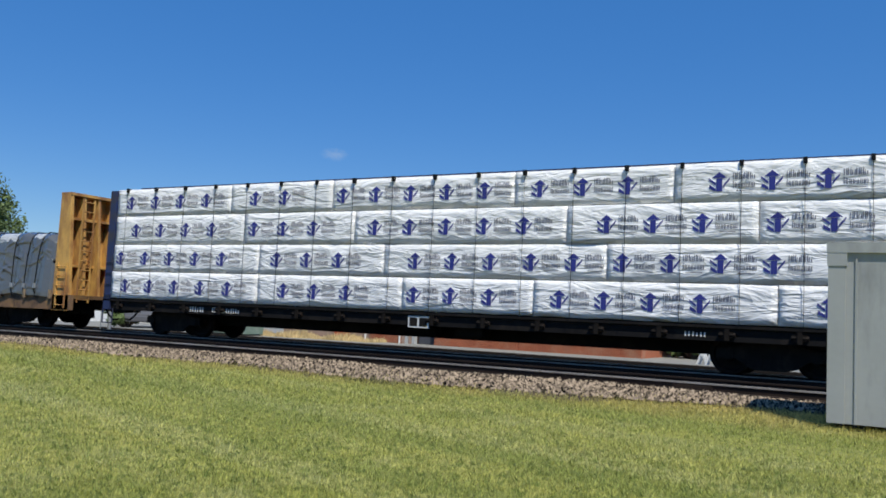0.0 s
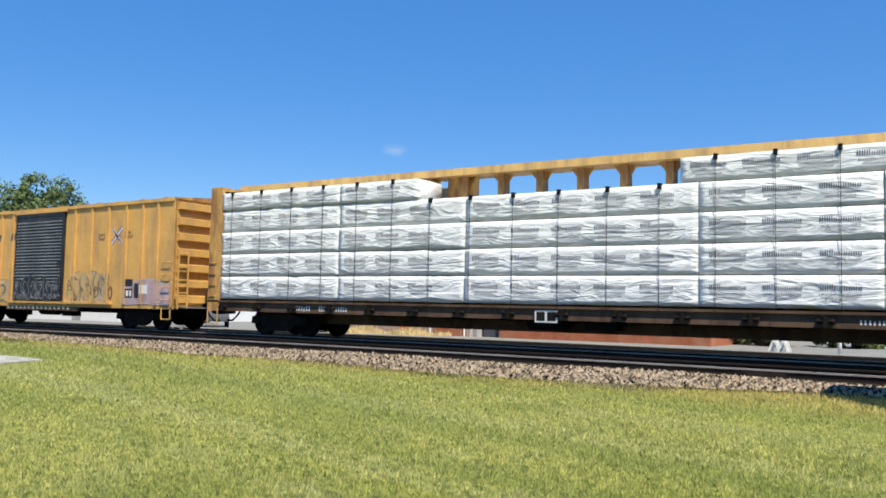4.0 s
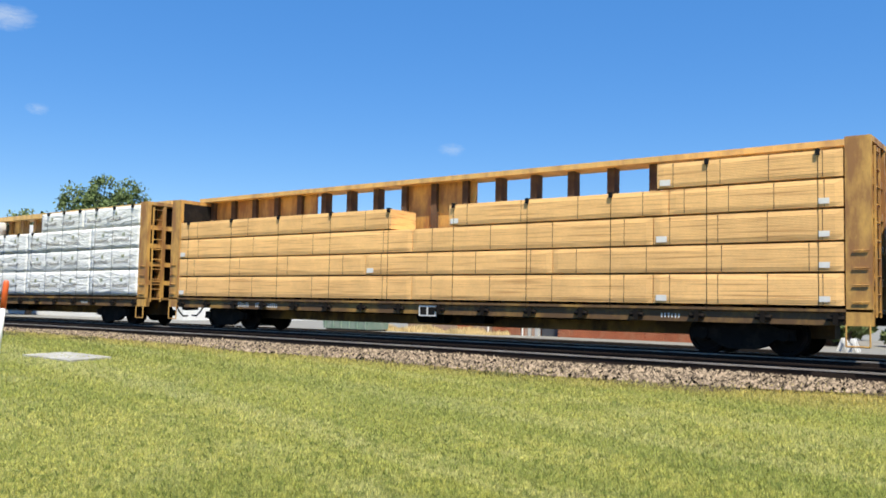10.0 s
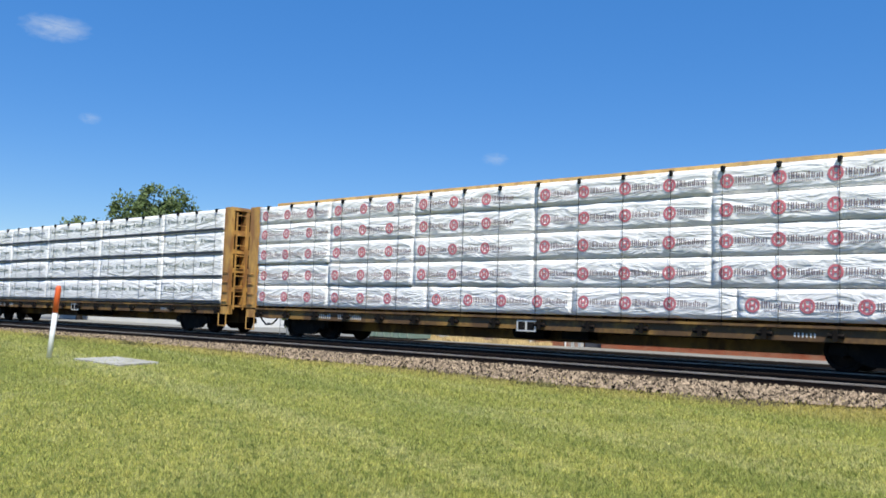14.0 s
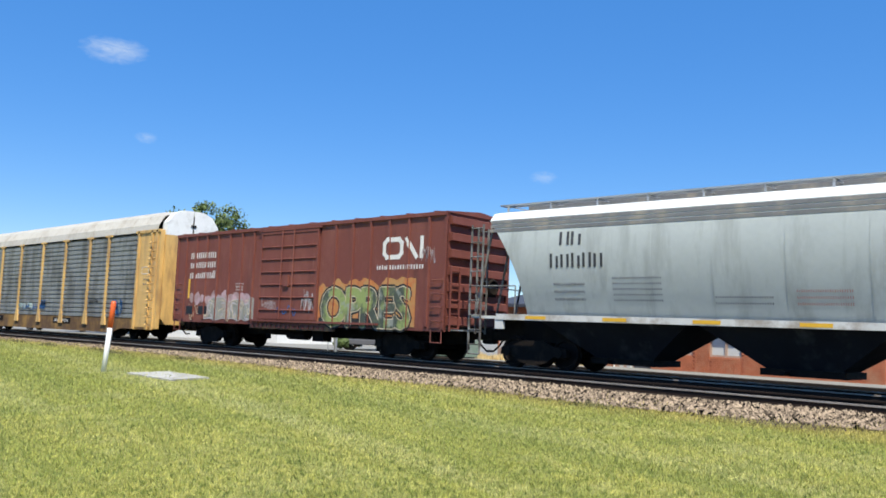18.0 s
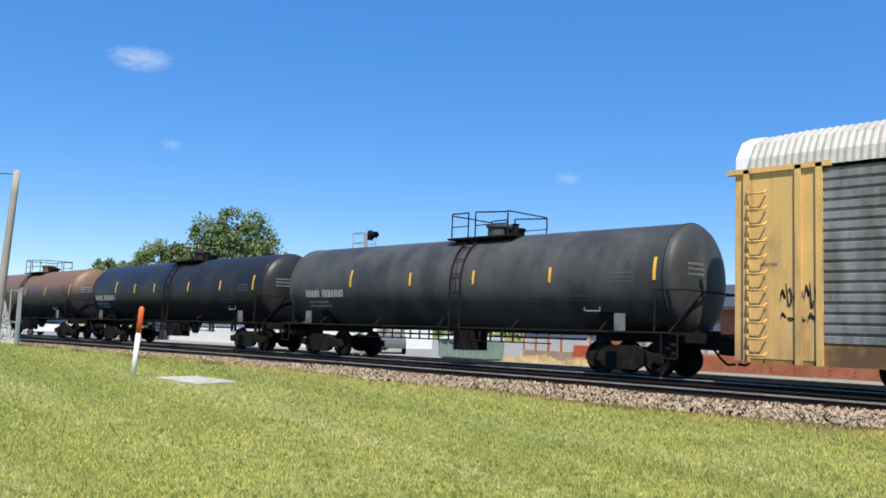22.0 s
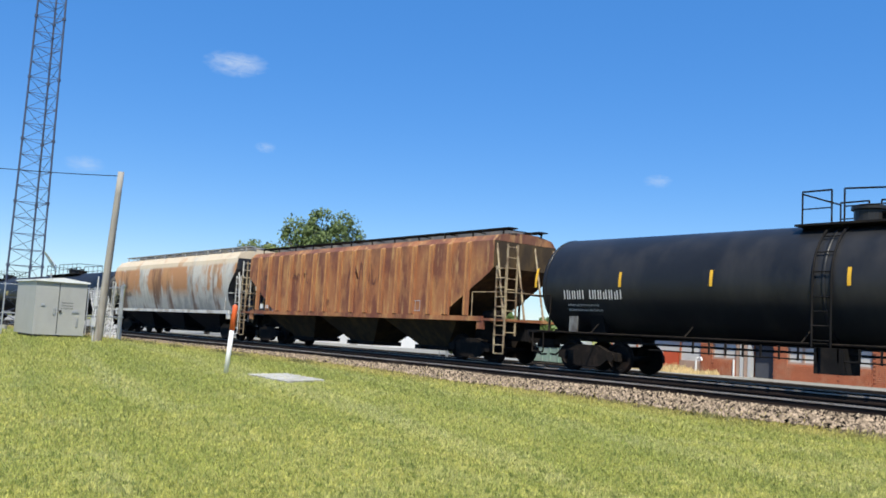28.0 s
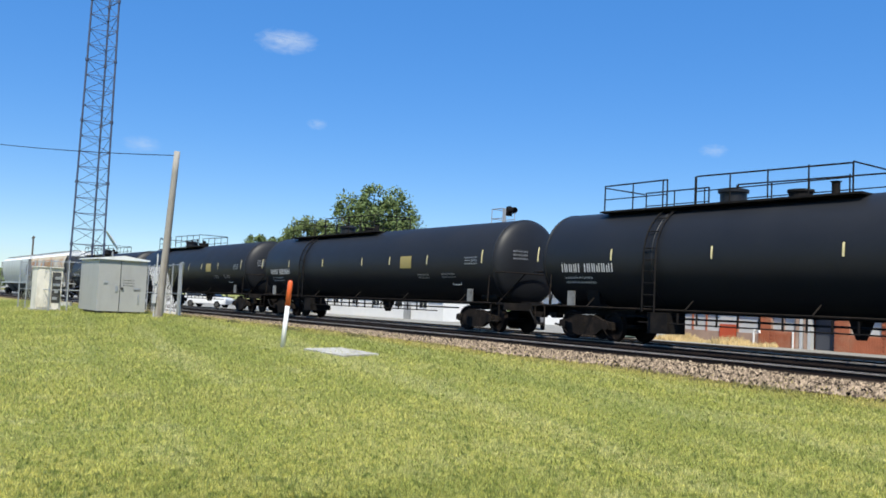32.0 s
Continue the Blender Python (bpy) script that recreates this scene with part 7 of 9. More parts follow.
# ---------------------------------------------------------------- auto rack
def autorack():
    x0, x1 = -89.5, -61.6
    car, h = car_thing("auto_rack_car", "tall auto rack with grey slatted sides and a white roof", x0, x1)
    bm = bmesh.new()
    box(bm, -h + 0.3, h - 0.3, -1.45, 1.45, 0.92, 1.02)
    for s in (-1, 1):
        prism(bm, [(-h + 0.2, 0.95), (-h + 0.2, 0.5), (-h + 3.2, 0.5), (-h + 4.2, 0.28), (h - 4.2, 0.28), (h - 3.2, 0.5), (h - 0.2, 0.5), (h - 0.2, 0.95)], min(s * 1.4, s * 1.49), max(s * 1.4, s * 1.49))
    part("deck", bm, M_DECKY, car)
    posts = [-84.8, -82.85, -80.0, -77.2, -74.2, -71.36, -68.53, -66.51]
    edges = [-87.55] + posts + [-63.55]
    c = (x0 + x1) / 2
    for s in (-1, 1):
        for a, b_ in zip(edges, edges[1:]):
            bm = bmesh.new()
            n = 17
            prof = []
            for i in range(n):
                z = 1.0 + (4.82 - 1.0) * i / n
                d = (4.82 - 1.0) / n
                prof += [(-1.5, z), (-1.5, z + d * 0.62), (-1.46, z + d * 0.7), (-1.46, z + d * 0.95)]
            prof.append((-1.5, 4.82))
            va = [bm.verts.new((a - c + 0.05, -y * s if s > 0 else y, z)) for y, z in prof]
            vb = [bm.verts.new((b_ - c - 0.05, -y * s if s > 0 else y, z)) for y, z in prof]
            for i in range(len(prof) - 1):
                bm.faces.new((va[i], vb[i], vb[i + 1], va[i + 1]))
            part("side_panel", bm, M_RACK, car)
        for p in posts:
            bm = bmesh.new()
            y0, y1 = sorted((s * 1.42, s * 1.56))
            box(bm, p - c - 0.08, p - c + 0.08, y0, y1, 0.62, 4.9)
            prism(bm, [(p - c - 0.22, 0.62), (p - c + 0.22, 0.62), (p - c + 0.09, 1.3), (p - c - 0.09, 1.3)], *sorted((s * 1.45, s * 1.566)))
            box(bm, p - c - 0.3, p - c + 0.3, *sorted((s * 1.45, s * 1.568)), 4.82, 4.92)
            part("post", bm, M_TANYELLOW, car)
        for e in (-1, 1):
            xe = e * h
            a, b_ = sorted((e * (h - 0.2), e * (h - 2.0)))
            bm = bmesh.new()
            y0, y1 = sorted((s * 1.42, s * 1.5))
            box(bm, a, b_, y0, y1, 0.6, 4.95)
            y0, y1 = sorted((s * 1.42, s * 1.56))
            panel = part("end_panel", bm, M_TANYELLOW, car)
            for q in (a, b_ - 0.14, (a + b_) / 2 + 0.3):
                box_part("stiffener", (q, q + 0.14, y0, y1, 0.5, 4.95), M_TANYELLOW, panel)
            box_part("top_plate", (a - (0.4 if e < 0 else 0.2), b_ + 0.2, y0, y1, 4.86, 4.98), M_TANYELLOW, panel)
            if s < 0:
                bm = bmesh.new()
                path(bm, [(e * (h - 0.3), -1.56, 0), (e * (h - 0.35), -1.64, -0.08), (e * (h - 0.72), -1.64, -0.08), (e * (h - 0.77), -1.56, 0)], 0.022)
                grab = mesh_of("grab_iron", bm, M_TANYELLOW)
                for k in range(11):
                    put("grab_iron", grab, car, at=Matrix.Translation((0, 0, 0.75 + k * 0.37)))
    # end doors, split in the middle
    for e in (-1, 1):
        for s in (-1, 1):
            bm = bmesh.new()
            pts = [(0.03, 0.75), (1.1, 0.75), (1.3, 1.0), (1.3, 4.75), (0.03, 4.75)]
            prism_x(bm, [(s * y, z) for y, z in pts], *sorted((e * (h + 0.12), e * (h - 0.3))))
            d = part("end_door", bm, M_TANYELLOW, car)
            box_part("corner_post", (*sorted((e * (h + 0.02), e * (h - 0.2))), *sorted((s * 1.32, s * 1.5)), 0.55, 4.95), M_TANYELLOW, car)
            bm = bmesh.new()
            prism_x(bm, [(s * y, z) for y, z in ((0.03, 4.75), (1.3, 4.75), (1.26, 5.32), (0.95, 5.74), (0.5, 5.93), (0.03, 5.94))], *sorted((e * (h + 0.12), e * (h - 0.3))))
            part("door_top", bm, M_HWHITE, d, "white-painted door top")
        bm = bmesh.new()
        box(bm, *sorted((e * (h + 0.125), e * (h + 0.06))), -0.03, 0.03, 0.8, 5.7)
        for z in (1.2, 1.9, 3.0, 4.2, 5.2):
            box(bm, *sorted((e * (h + 0.16), e * (h + 0.1))), -0.12, 0.12, z, z + 0.1)
        part("door_seam", bm, M_BLACK, car)
    # arched white ribbed roof
    bm = bmesh.new()
    arch = [(-1.52, 4.9), (-1.46, 5.22), (-1.2, 5.64), (-0.75, 5.88), (0, 5.98), (0.75, 5.88), (1.2, 5.64), (1.46, 5.22), (1.52, 4.9)]
    n = 330
    prev = None
    for i in range(n + 1):
        x = -h + 0.29 + (2 * h - 0.58) * i / n
        d = 0.022 if i % 2 else 0.0
        end = min(1.0, min(i, n - i) / 13)
        col = [bm.verts.new((x, y * (1 + d / 1.5), 4.9 + (z - 4.9) * (0.95 + 0.05 * end) + d * (z > 5))) for y, z in arch]
        if prev:
            for k in range(len(arch) - 1):
                bm.faces.new((prev[k], col[k], col[k + 1], prev[k + 1]))
        prev = col
    part("roof", bm, M_RACKROOF, car)
    X = lambda v: v - c
    gold = flat_paint("gold_emblem", (0.6, 0.30, 0.02))
    dark = flat_paint("emblem_shadow", (0.1, 0.07, 0.03))
    for mt, o in ((dark, 0.05), (gold, 0.0)):
        bars(car, [(X(q) + o, X(q + 0.48) + o, 3.5 - o, 3.95 - o) for q in (-82.4, -81.75, -81.1)], mt, y=-1.525 - 0.004 * (o == 0), name="painted_emblem", label="faded gold emblem blocks")
    bars(car, [(X(-82.4), X(-80.5), 3.28, 3.35)], gold, y=-1.525)
    bars(car, [(X(-82.3), X(-81.3), 0.62, 0.92), (X(-81.1), X(-79.2), 0.62, 0.9), (X(-72.3), X(-70.2), 0.62, 0.9)], M_BLACK, y=-1.506, name="dark_panel")
    bars(car, word(X(-82.1), 0.68, 4, 0.65, 0.18) + word(X(-80.95), 0.68, 7, 1.3, 0.18) + word(X(-72.1), 0.68, 8, 1.7, 0.16), M_WHITEMARK, y=-1.51)
    for a, b_, z0, z1, mt, sd in ((-76.9, -75.2, 1.3, 1.65, M_GRAFT, 1), (-76.7, -74.5, 1.3, 1.6, M_GRAFB, 8), (-74.15, -73.4, 1.2, 1.9, M_GRAFB, 2), (-65.5, -64.7, 1.05, 1.9, M_GRAFB, 3), (-65.4, -64.8, 1.2, 1.7, M_GRAFT, 7), (-82.6, -81.2, 1.1, 1.5, M_GRAFK, 5), (-68.2, -67.2, 1.6, 1.9, M_GRAFK, 6)):
        squiggle(car, X(a), z0, b_ - a, z1 - z0, mt, 50 + sd, 16, 0.05 if mt is not M_GRAFK else 0.02, y=-1.53)
    strokes(car, [[(X(-63.1), 3.3), (X(-62.5), 3.3), (X(-62.5), 3.0), (X(-63.1), 3.0), (X(-63.1), 3.3)]], 0.012, M_WHITEMARK, y=-1.51)
    bars(car, word(X(-62.9), 2.7, 6, 0.4, 0.07) + word(X(-62.9), 2.5, 5, 0.35, 0.07) + word(X(-88.9), 2.7, 5, 0.4, 0.07), M_GREYINK, y=-1.51)
    squiggle(car, X(-88.45), 1.75, 0.85, 0.6, M_GRAFK, 58, 14, 0.025, y=-1.51)
    squiggle(car, X(-88.45), 1.4, 0.8, 0.25, M_GRAFK, 59, 10, 0.018, y=-1.51)
    running_gear(car, h, 4.2, 0.6)


centerbeams()
bulkhead_flat()
boxcars()
hoppers()
tanks()
autorack()


# ---------------------------------------------------------------- the ground
def ground_z(x, y):
    rise, drop = 0.006 * min(34.0, max(0.0, -x)), float(fall(x))
    if y <= 12.4:
        return 0.05 + 0.02 * max(-12.0, y) + rise - drop
    edge = 0.05 + 0.02 * 12.4 + rise
    if y < 14.6:
        return edge + (BED - edge) * (y - 12.4) / 2.2 - drop
    if y < 22.9:
        return BED - drop
    if y < 28.3:
        return BED - 0.055 * (y - 22.9) / 5.4 - drop
    return BED - 0.055 - 0.12 * min(1.0, (y - 28.3) / 1.2) - drop


def edge_shift(x):
    """How far the lawn reaches over the stones, most by the equipment hut and down the line."""
    return 0.8 + 0.8 * np.clip((x + 5.0) / 2.5, 0, 1) + 0.5 * np.clip((-x - 15) / 8, 0, 1)


def grass_material(name="mown_grass", blade=False):
    m = bpy.data.materials.new(name)
    m.use_nodes = True
    n, l = m.node_tree.nodes, m.node_tree.links
    b = n["Principled BSDF"]
    b.inputs["Roughness"].default_value = 0.9
    b.inputs["Specular IOR Level"].default_value = 0.1
    g = n.new("ShaderNodeNewGeometry")

    def ns(scale, detail, stretch=(1, 1, 1), turn=0.0):
        mp = n.new("ShaderNodeMapping")
        mp.vector_type = "TEXTURE"
        mp.inputs["Scale"].default_value, mp.inputs["Rotation"].default_value = [1 / q for q in stretch], (0, 0, turn)
        l.new(g.outputs["Position"], mp.inputs["Vector"])
        t = n.new("ShaderNodeTexNoise")
        t.inputs["Scale"].default_value, t.inputs["Detail"].default_value = scale, detail
        l.new(mp.outputs[0], t.inputs["Vector"])
        return t.outputs["Fac"]

    def mixed(fac, a, c, lo, hi, most=1.0):
        r = n.new("ShaderNodeMapRange")
        r.inputs["From Min"].default_value, r.inputs["From Max"].default_value, r.inputs["To Max"].default_value = lo, hi, most
        l.new(fac, r.inputs["Value"])
        x = n.new("ShaderNodeMix")
        x.data_type = "RGBA"
        l.new(r.outputs[0], x.inputs["Factor"])
        for k, v in (("A", a), ("B", c)):
            if isinstance(v, tuple):
                x.inputs[k].default_value = (*v, 1)
            else:
                l.new(v, x.inputs[k])
        return x.outputs["Result"]

    c = mixed(ns(0.3, 5), (0.455, 0.45, 0.13), (0.54, 0.505, 0.165), 0.35, 0.68)
    c = mixed(ns(1.4, 4), c, (0.56, 0.535, 0.25), 0.52, 0.75, 0.6)
    c = mixed(ns(0.8, 4), c, (0.345, 0.365, 0.105), 0.5, 0.68, 0.6)
    # faint mower tracks
    c = mixed(ns(0.9, 2, (0.05, 1, 1), MOW), c, (0.345, 0.37, 0.11), 0.53, 0.62, 0.5)
    c = mixed(ns(1.3, 2, (0.04, 1, 1), MOW), c, (0.60, 0.565, 0.27), 0.55, 0.68, 0.42)
    c = mixed(ns(11, 4), (0.25, 0.285, 0.075), c, 0.36, 0.53)
    # a worn, straw-coloured fringe along the stones
    sp = n.new("ShaderNodeSeparateXYZ")
    l.new(g.outputs["Position"], sp.inputs[0])
    a = n.new("ShaderNodeMath")
    a.operation = "MULTIPLY_ADD"
    a.inputs[1].default_value = 1.6
    l.new(ns(0.8, 4), a.inputs[0])
    l.new(sp.outputs["Y"], a.inputs[2])
    near, only = n.new("ShaderNodeMath"), n.new("ShaderNodeMath")
    near.operation, only.operation = "LESS_THAN", "MULTIPLY"
    near.inputs[1].default_value = 17.0
    l.new(sp.outputs["Y"], near.inputs[0])
    l.new(a.outputs[0], only.inputs[0])
    l.new(near.outputs[0], only.inputs[1])
    c = mixed(only.outputs[0], c, (0.50, 0.42, 0.15), 13.0, 14.3)
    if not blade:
        # the ground sheet is a darker tone of the blades' colours
        darker = n.new("ShaderNodeHueSaturation")
        darker.inputs["Value"].default_value = 0.6
        l.new(c, darker.inputs["Color"])
        l.new(darker.outputs[0], b.inputs["Base Color"])
        bp = n.new("ShaderNodeBump")
        bp.inputs["Distance"].default_value = 0.012
        l.new(ns(28, 2), bp.inputs["Height"])
        l.new(bp.outputs[0], b.inputs["Normal"])
        return m
    hs = n.new("ShaderNodeHueSaturation")
    r = n.new("ShaderNodeMapRange")
    r.inputs["To Min"].default_value, r.inputs["To Max"].default_value = 0.72, 1.62
    l.new(g.outputs["Random Per Island"], r.inputs["Value"])
    l.new(r.outputs[0], hs.inputs["Value"])
    l.new(c, hs.inputs["Color"])
    l.new(hs.outputs[0], b.inputs["Base Color"])
    tl, mx = n.new("ShaderNodeBsdfTranslucent"), n.new("ShaderNodeMixShader")
    l.new(hs.outputs[0], tl.inputs["Color"])
    mx.inputs[0].default_value = 0.55
    l.new(b.outputs[0], mx.inputs[1])
    l.new(tl.outputs[0], mx.inputs[2])
    l.new(mx.outputs[0], n["Material Output"].inputs["Surface"])
    return m


MOW = -0.22
M_BLADE = grass_material("grass_blade", True)
M_GRASS = grass_material()
M_STONE = layered("crushed_stone", (0.085, 0.065, 0.048), [((0.16, 0.13, 0.10), 14, (1, 1, 1), 0.52, 0.62, 0.9), ((0.04, 0.032, 0.027), 17, (1, 1, 1), 0.48, 0.58, 0.9), ((0.15, 0.105, 0.07), 1.5, (1, 1, 1), 0.45, 0.7, 0.5)], 0.95, 0.03, 22)
# stone colour darkened for the shade between and under the tracks
M_STONED = layered("shade_dark_crushed_stone", (0.01, 0.0085, 0.0075), [((0.021, 0.0175, 0.015), 14, (1, 1, 1), 0.52, 0.62, 0.9), ((0.015, 0.013, 0.012), 17, (1, 1, 1), 0.48, 0.58, 0.9)], 0.95, 0.03, 22)
for m_ in (M_STONE, M_STONED):
    m_.node_tree.nodes["Principled BSDF"].inputs["Specular IOR Level"].default_value = 0.0
M_STONES = mat("loose_ballast_stone", (0.235, 0.18, 0.125), 0.9, var=0.4, scale=9.0, dirt=(0.12, 0.09, 0.065), amount=0.3, dscale=8.0, spec=0.05)
M_RAIL = mat("dark_rusted_rail", (0.03, 0.02, 0.0155), 0.8, var=0.3, scale=3, dirt=(0.022, 0.016, 0.013), amount=0.4, spec=0.15)
M_RAILTOP = mat("worn_bright_rail_head", (0.30, 0.265, 0.235), 0.45, metal=0.3, var=0.2, scale=2, dirt=(0.12, 0.09, 0.07), amount=0.2, streak=0.3)
M_TIE = mat("creosoted_tie", (0.013, 0.0105, 0.009), 0.85, var=0.3, scale=4, perobj=0.25, spec=0.1)
M_CONCRETE = mat("pale_concrete", (0.46, 0.44, 0.39), 0.85, var=0.15, scale=2, dirt=(0.25, 0.23, 0.19), amount=0.3, bump=0.004, bscale=60)
M_ROAD = mat("pale_gravel_road", (0.24, 0.23, 0.20), 0.9, var=0.2, scale=0.8)


def ground():
    xs = [-3000, -900, -400, -250, -160] + [-120 + 4 * i for i in range(46)] + [80, 120, 200, 400, 900, 3000]
    ys = [-3000, -600, -150, -60, -30, -15, -8, -4, 0, 3, 6, 8, 9, 10, 11, 12, 12.4, 12.8, 13.4, 14, 14.6, 15.5, 17, 19, 21, 22.9, 24, 25.5, 28.3, 29.5, 34, 45, 60, 100, 200, 600, 1500, 3000]
    vs = []
    for y in ys:
        for x in xs:
            bumpy = 0.025 * noise.noise(Vector((x * 0.25, y * 0.5, 0))) if y < 12.4 else 0.0
            vs.append((x, y, ground_z(x, y) + bumpy - (0.03 if 12.4 < y < 28.4 else 0)))
    nx = len(xs)
    fs = [(j * nx + i, j * nx + i + 1, (j + 1) * nx + i + 1, (j + 1) * nx + i) for j in range(len(ys) - 1) for i in range(nx - 1)]
    me = bpy.data.meshes.new("ground")
    me.from_pydata(vs, [], fs)
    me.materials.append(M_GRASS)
    me.polygons.foreach_set("use_smooth", [True] * len(me.polygons))
    tagged(new("ground", me), "wide mown green lawn running up to the tracks", "lawn", kind="structure")
    # ballast bed
    ys = [12.6, 12.75, 13.2, 13.9, 14.6, 15.5, 18.6, 22.9, 27.8, 28.3, 29.6]
    xs = [-700, -300, -150] + [-120 + 1.0 * i for i in range(151)] + [60, 150, 500]
    vs = []
    for j, y in enumerate(ys):
        for x in xs:
            yy = y + (0.5 * noise.noise(Vector((x * 0.45, 3, 0))) + 0.25 * noise.noise(Vector((x * 1.7, 5, 0))) if j == 0 else 0)
            yy += float(edge_shift(x)) * max(0.0, 14.6 - y) / 2.3
            vs.append((x, yy, ground_z(x, yy) + (0.012 if j else -0.012)))
    nx = len(xs)
    fs = [(j * nx + i, j * nx + i + 1, (j + 1) * nx + i + 1, (j + 1) * nx + i) for j in range(len(ys) - 1) for i in range(nx - 1)]
    me = bpy.data.meshes.new("ballast")
    me.from_pydata(vs, [], fs)
    me.materials.append(M_STONE)
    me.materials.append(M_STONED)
    # the middle of the bed takes the stone with shade in its colour
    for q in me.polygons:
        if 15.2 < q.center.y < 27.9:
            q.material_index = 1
    tagged(new("ballast_bed", me), "bed of grey crushed stone under the tracks", "ballast", kind="structure")


def scatter(name, label, category, count, place, shape, material):
    """Many small pieces in one mesh; shape gives vertices and faces for a unit piece."""
    rng = np.random.default_rng(7)
    base, faces = shape
    base = np.array(base, float)
    pos = place(rng, count)
    count = len(pos)
    ang = rng.uniform(0, 2 * np.pi, count)
    size = pos[:, 3]
    c, s = np.cos(ang), np.sin(ang)
    jit = 1 + rng.uniform(-0.3, 0.3, (count, len(base), 3))
    v = base[None] * jit
    vx = (v[..., 0] * c[:, None] - v[..., 1] * s[:, None]) * size[:, None] + pos[:, None, 0]
    vy = (v[..., 0] * s[:, None] + v[..., 1] * c[:, None]) * size[:, None] + pos[:, None, 1]
    vz = v[..., 2] * size[:, None] * pos[:, None, 4] + pos[:, None, 2]
    co = np.stack([vx, vy, vz], -1).reshape(-1, 3)
    f = (np.array(faces)[None] + (np.arange(count) * len(base))[:, None, None]).reshape(-1, len(faces[0]))
    me = bpy.data.meshes.new(name)
    me.vertices.add(len(co))
    me.vertices.foreach_set("co", co.ravel())
    k = f.shape[1]
    me.loops.add(f.size)
    me.loops.foreach_set("vertex_index", f.ravel().astype(np.int32))
    me.polygons.add(len(f))
    me.polygons.foreach_set("loop_start", np.arange(0, f.size, k, dtype=np.int32))
    me.polygons.foreach_set("loop_total", np.full(len(f), k, dtype=np.int32))
    me.update(calc_edges=True)
    me.materials.append(material)
    return tagged(new(name, me), label, category, kind="stuff")


def lawn_height(x, y):
    return 0.05 + 0.02 * np.maximum(-12.0, y) + 0.006 * np.clip(-x, 0, 34.0) - fall(x)


def grass_and_stones():
    def blades(rng, n):
        r = 6.3 + 62 * rng.random(n) ** 1.9
        a = np.radians(rng.uniform(-4, 88, n))
        x, y = -r * np.sin(a), r * np.cos(a)
        ok = y < 12.9 + edge_shift(x) + 0.25 * np.sin(x * 1.3) + 0.12 * np.sin(x * 4.7) + rng.normal(0.05, 0.2, n)
        x, y, r = x[ok], y[ok], r[ok]
        e = lawn_height(x, np.full_like(y, 12.4))
        z = np.where(y < 12.4, lawn_height(x, y), e + (BED - fall(x) - e) * np.clip((y - 12.4) / 2.2, 0, 1)) - 0.01
        size = rng.uniform(0.6, 1.25, len(x)) * (0.8 + r / 24)
        return np.stack([x, y, z, size, rng.uniform(0.5, 1.15, len(x))], -1)

    blade = ([(-0.006, 0, 0), (0.006, 0.004, 0), (0.008, 0.024, 0.04)], [(0, 1, 2)])
    scatter("grass", "short sunlit blades of mown grass", "grass", 1150000, blades, blade, M_BLADE)

    def stones(rng, n):
        x = rng.uniform(-75, 9, n)
        x = np.where(rng.random(n) < 0.6, rng.uniform(-30, 6, n), x)
        y = 12.5 + 3.05 * rng.random(n) ** 0.9 + 0.25 * np.sin(x * 0.9)
        y += edge_shift(x) * np.maximum(0, 14.6 - y) / 2.05
        e = lawn_height(x, np.full_like(x, 12.4))
        z = np.where(y < 14.6, e + (BED - fall(x) - e) * (y - 12.4) / 2.2, BED - fall(x))
        return np.stack([x, y, z + 0.012, 0.018 + 0.04 * rng.random(n) ** 1.6, rng.uniform(0.6, 1.3, n)], -1)

    o = ([(1, 0, 0), (0, 1, 0), (-1, 0, 0), (0, -1, 0), (0, 0, 0.9), (0.2, 0.1, -0.4)], [(0, 1, 4), (1, 2, 4), (2, 3, 4), (3, 0, 4), (1, 0, 5), (0, 3, 5)])
    m = M_STONES
    n, l = m.node_tree.nodes, m.node_tree.links
    b = n["Principled BSDF"]
    src = b.inputs["Base Color"].links[0].from_socket
    g = n.new("ShaderNodeNewGeometry")
    hs = n.new("ShaderNodeHueSaturation")
    r = n.new("ShaderNodeMapRange")
    r.inputs["To Min"].default_value, r.inputs["To Max"].default_value = -0.25, 2.1
    l.new(g.outputs["Random Per Island"], r.inputs["Value"])
    l.new(r.outputs[0], hs.inputs["Value"])
    l.new(src, hs.inputs["Color"])
    l.new(hs.outputs[0], b.inputs["Base Color"])
    scatter("ballast_stones", "loose grey and brown stones beside the rail", "stones", 115000, stones, o, m)

    def weeds(rng, n):
        c = np.array([(-27.5, 12.9), (-22.5, 13.1), (-31, 12.7), (-34, 12.8), (-36, 12.6), (-14, 14.6), (-26, 12.6), (-8.5, 13.0), (-5.5, 13.6)])
        k = rng.integers(0, len(c), n)
        x, y = c[k, 0] + rng.normal(0, 0.35, n), c[k, 1] + rng.normal(0, 0.12, n)
        z = lawn_height(x, np.full_like(x, 12.4)) + 0.02
        return np.stack([x, y, z, rng.uniform(1.5, 3.2, n), rng.uniform(0.5, 1.2, n)], -1)

    scatter("weeds", "dry weed tufts at the edge of the stones", "weeds", 1500, weeds, blade, mat("dry_weed", (0.14, 0.13, 0.05), 0.9, var=0.3))


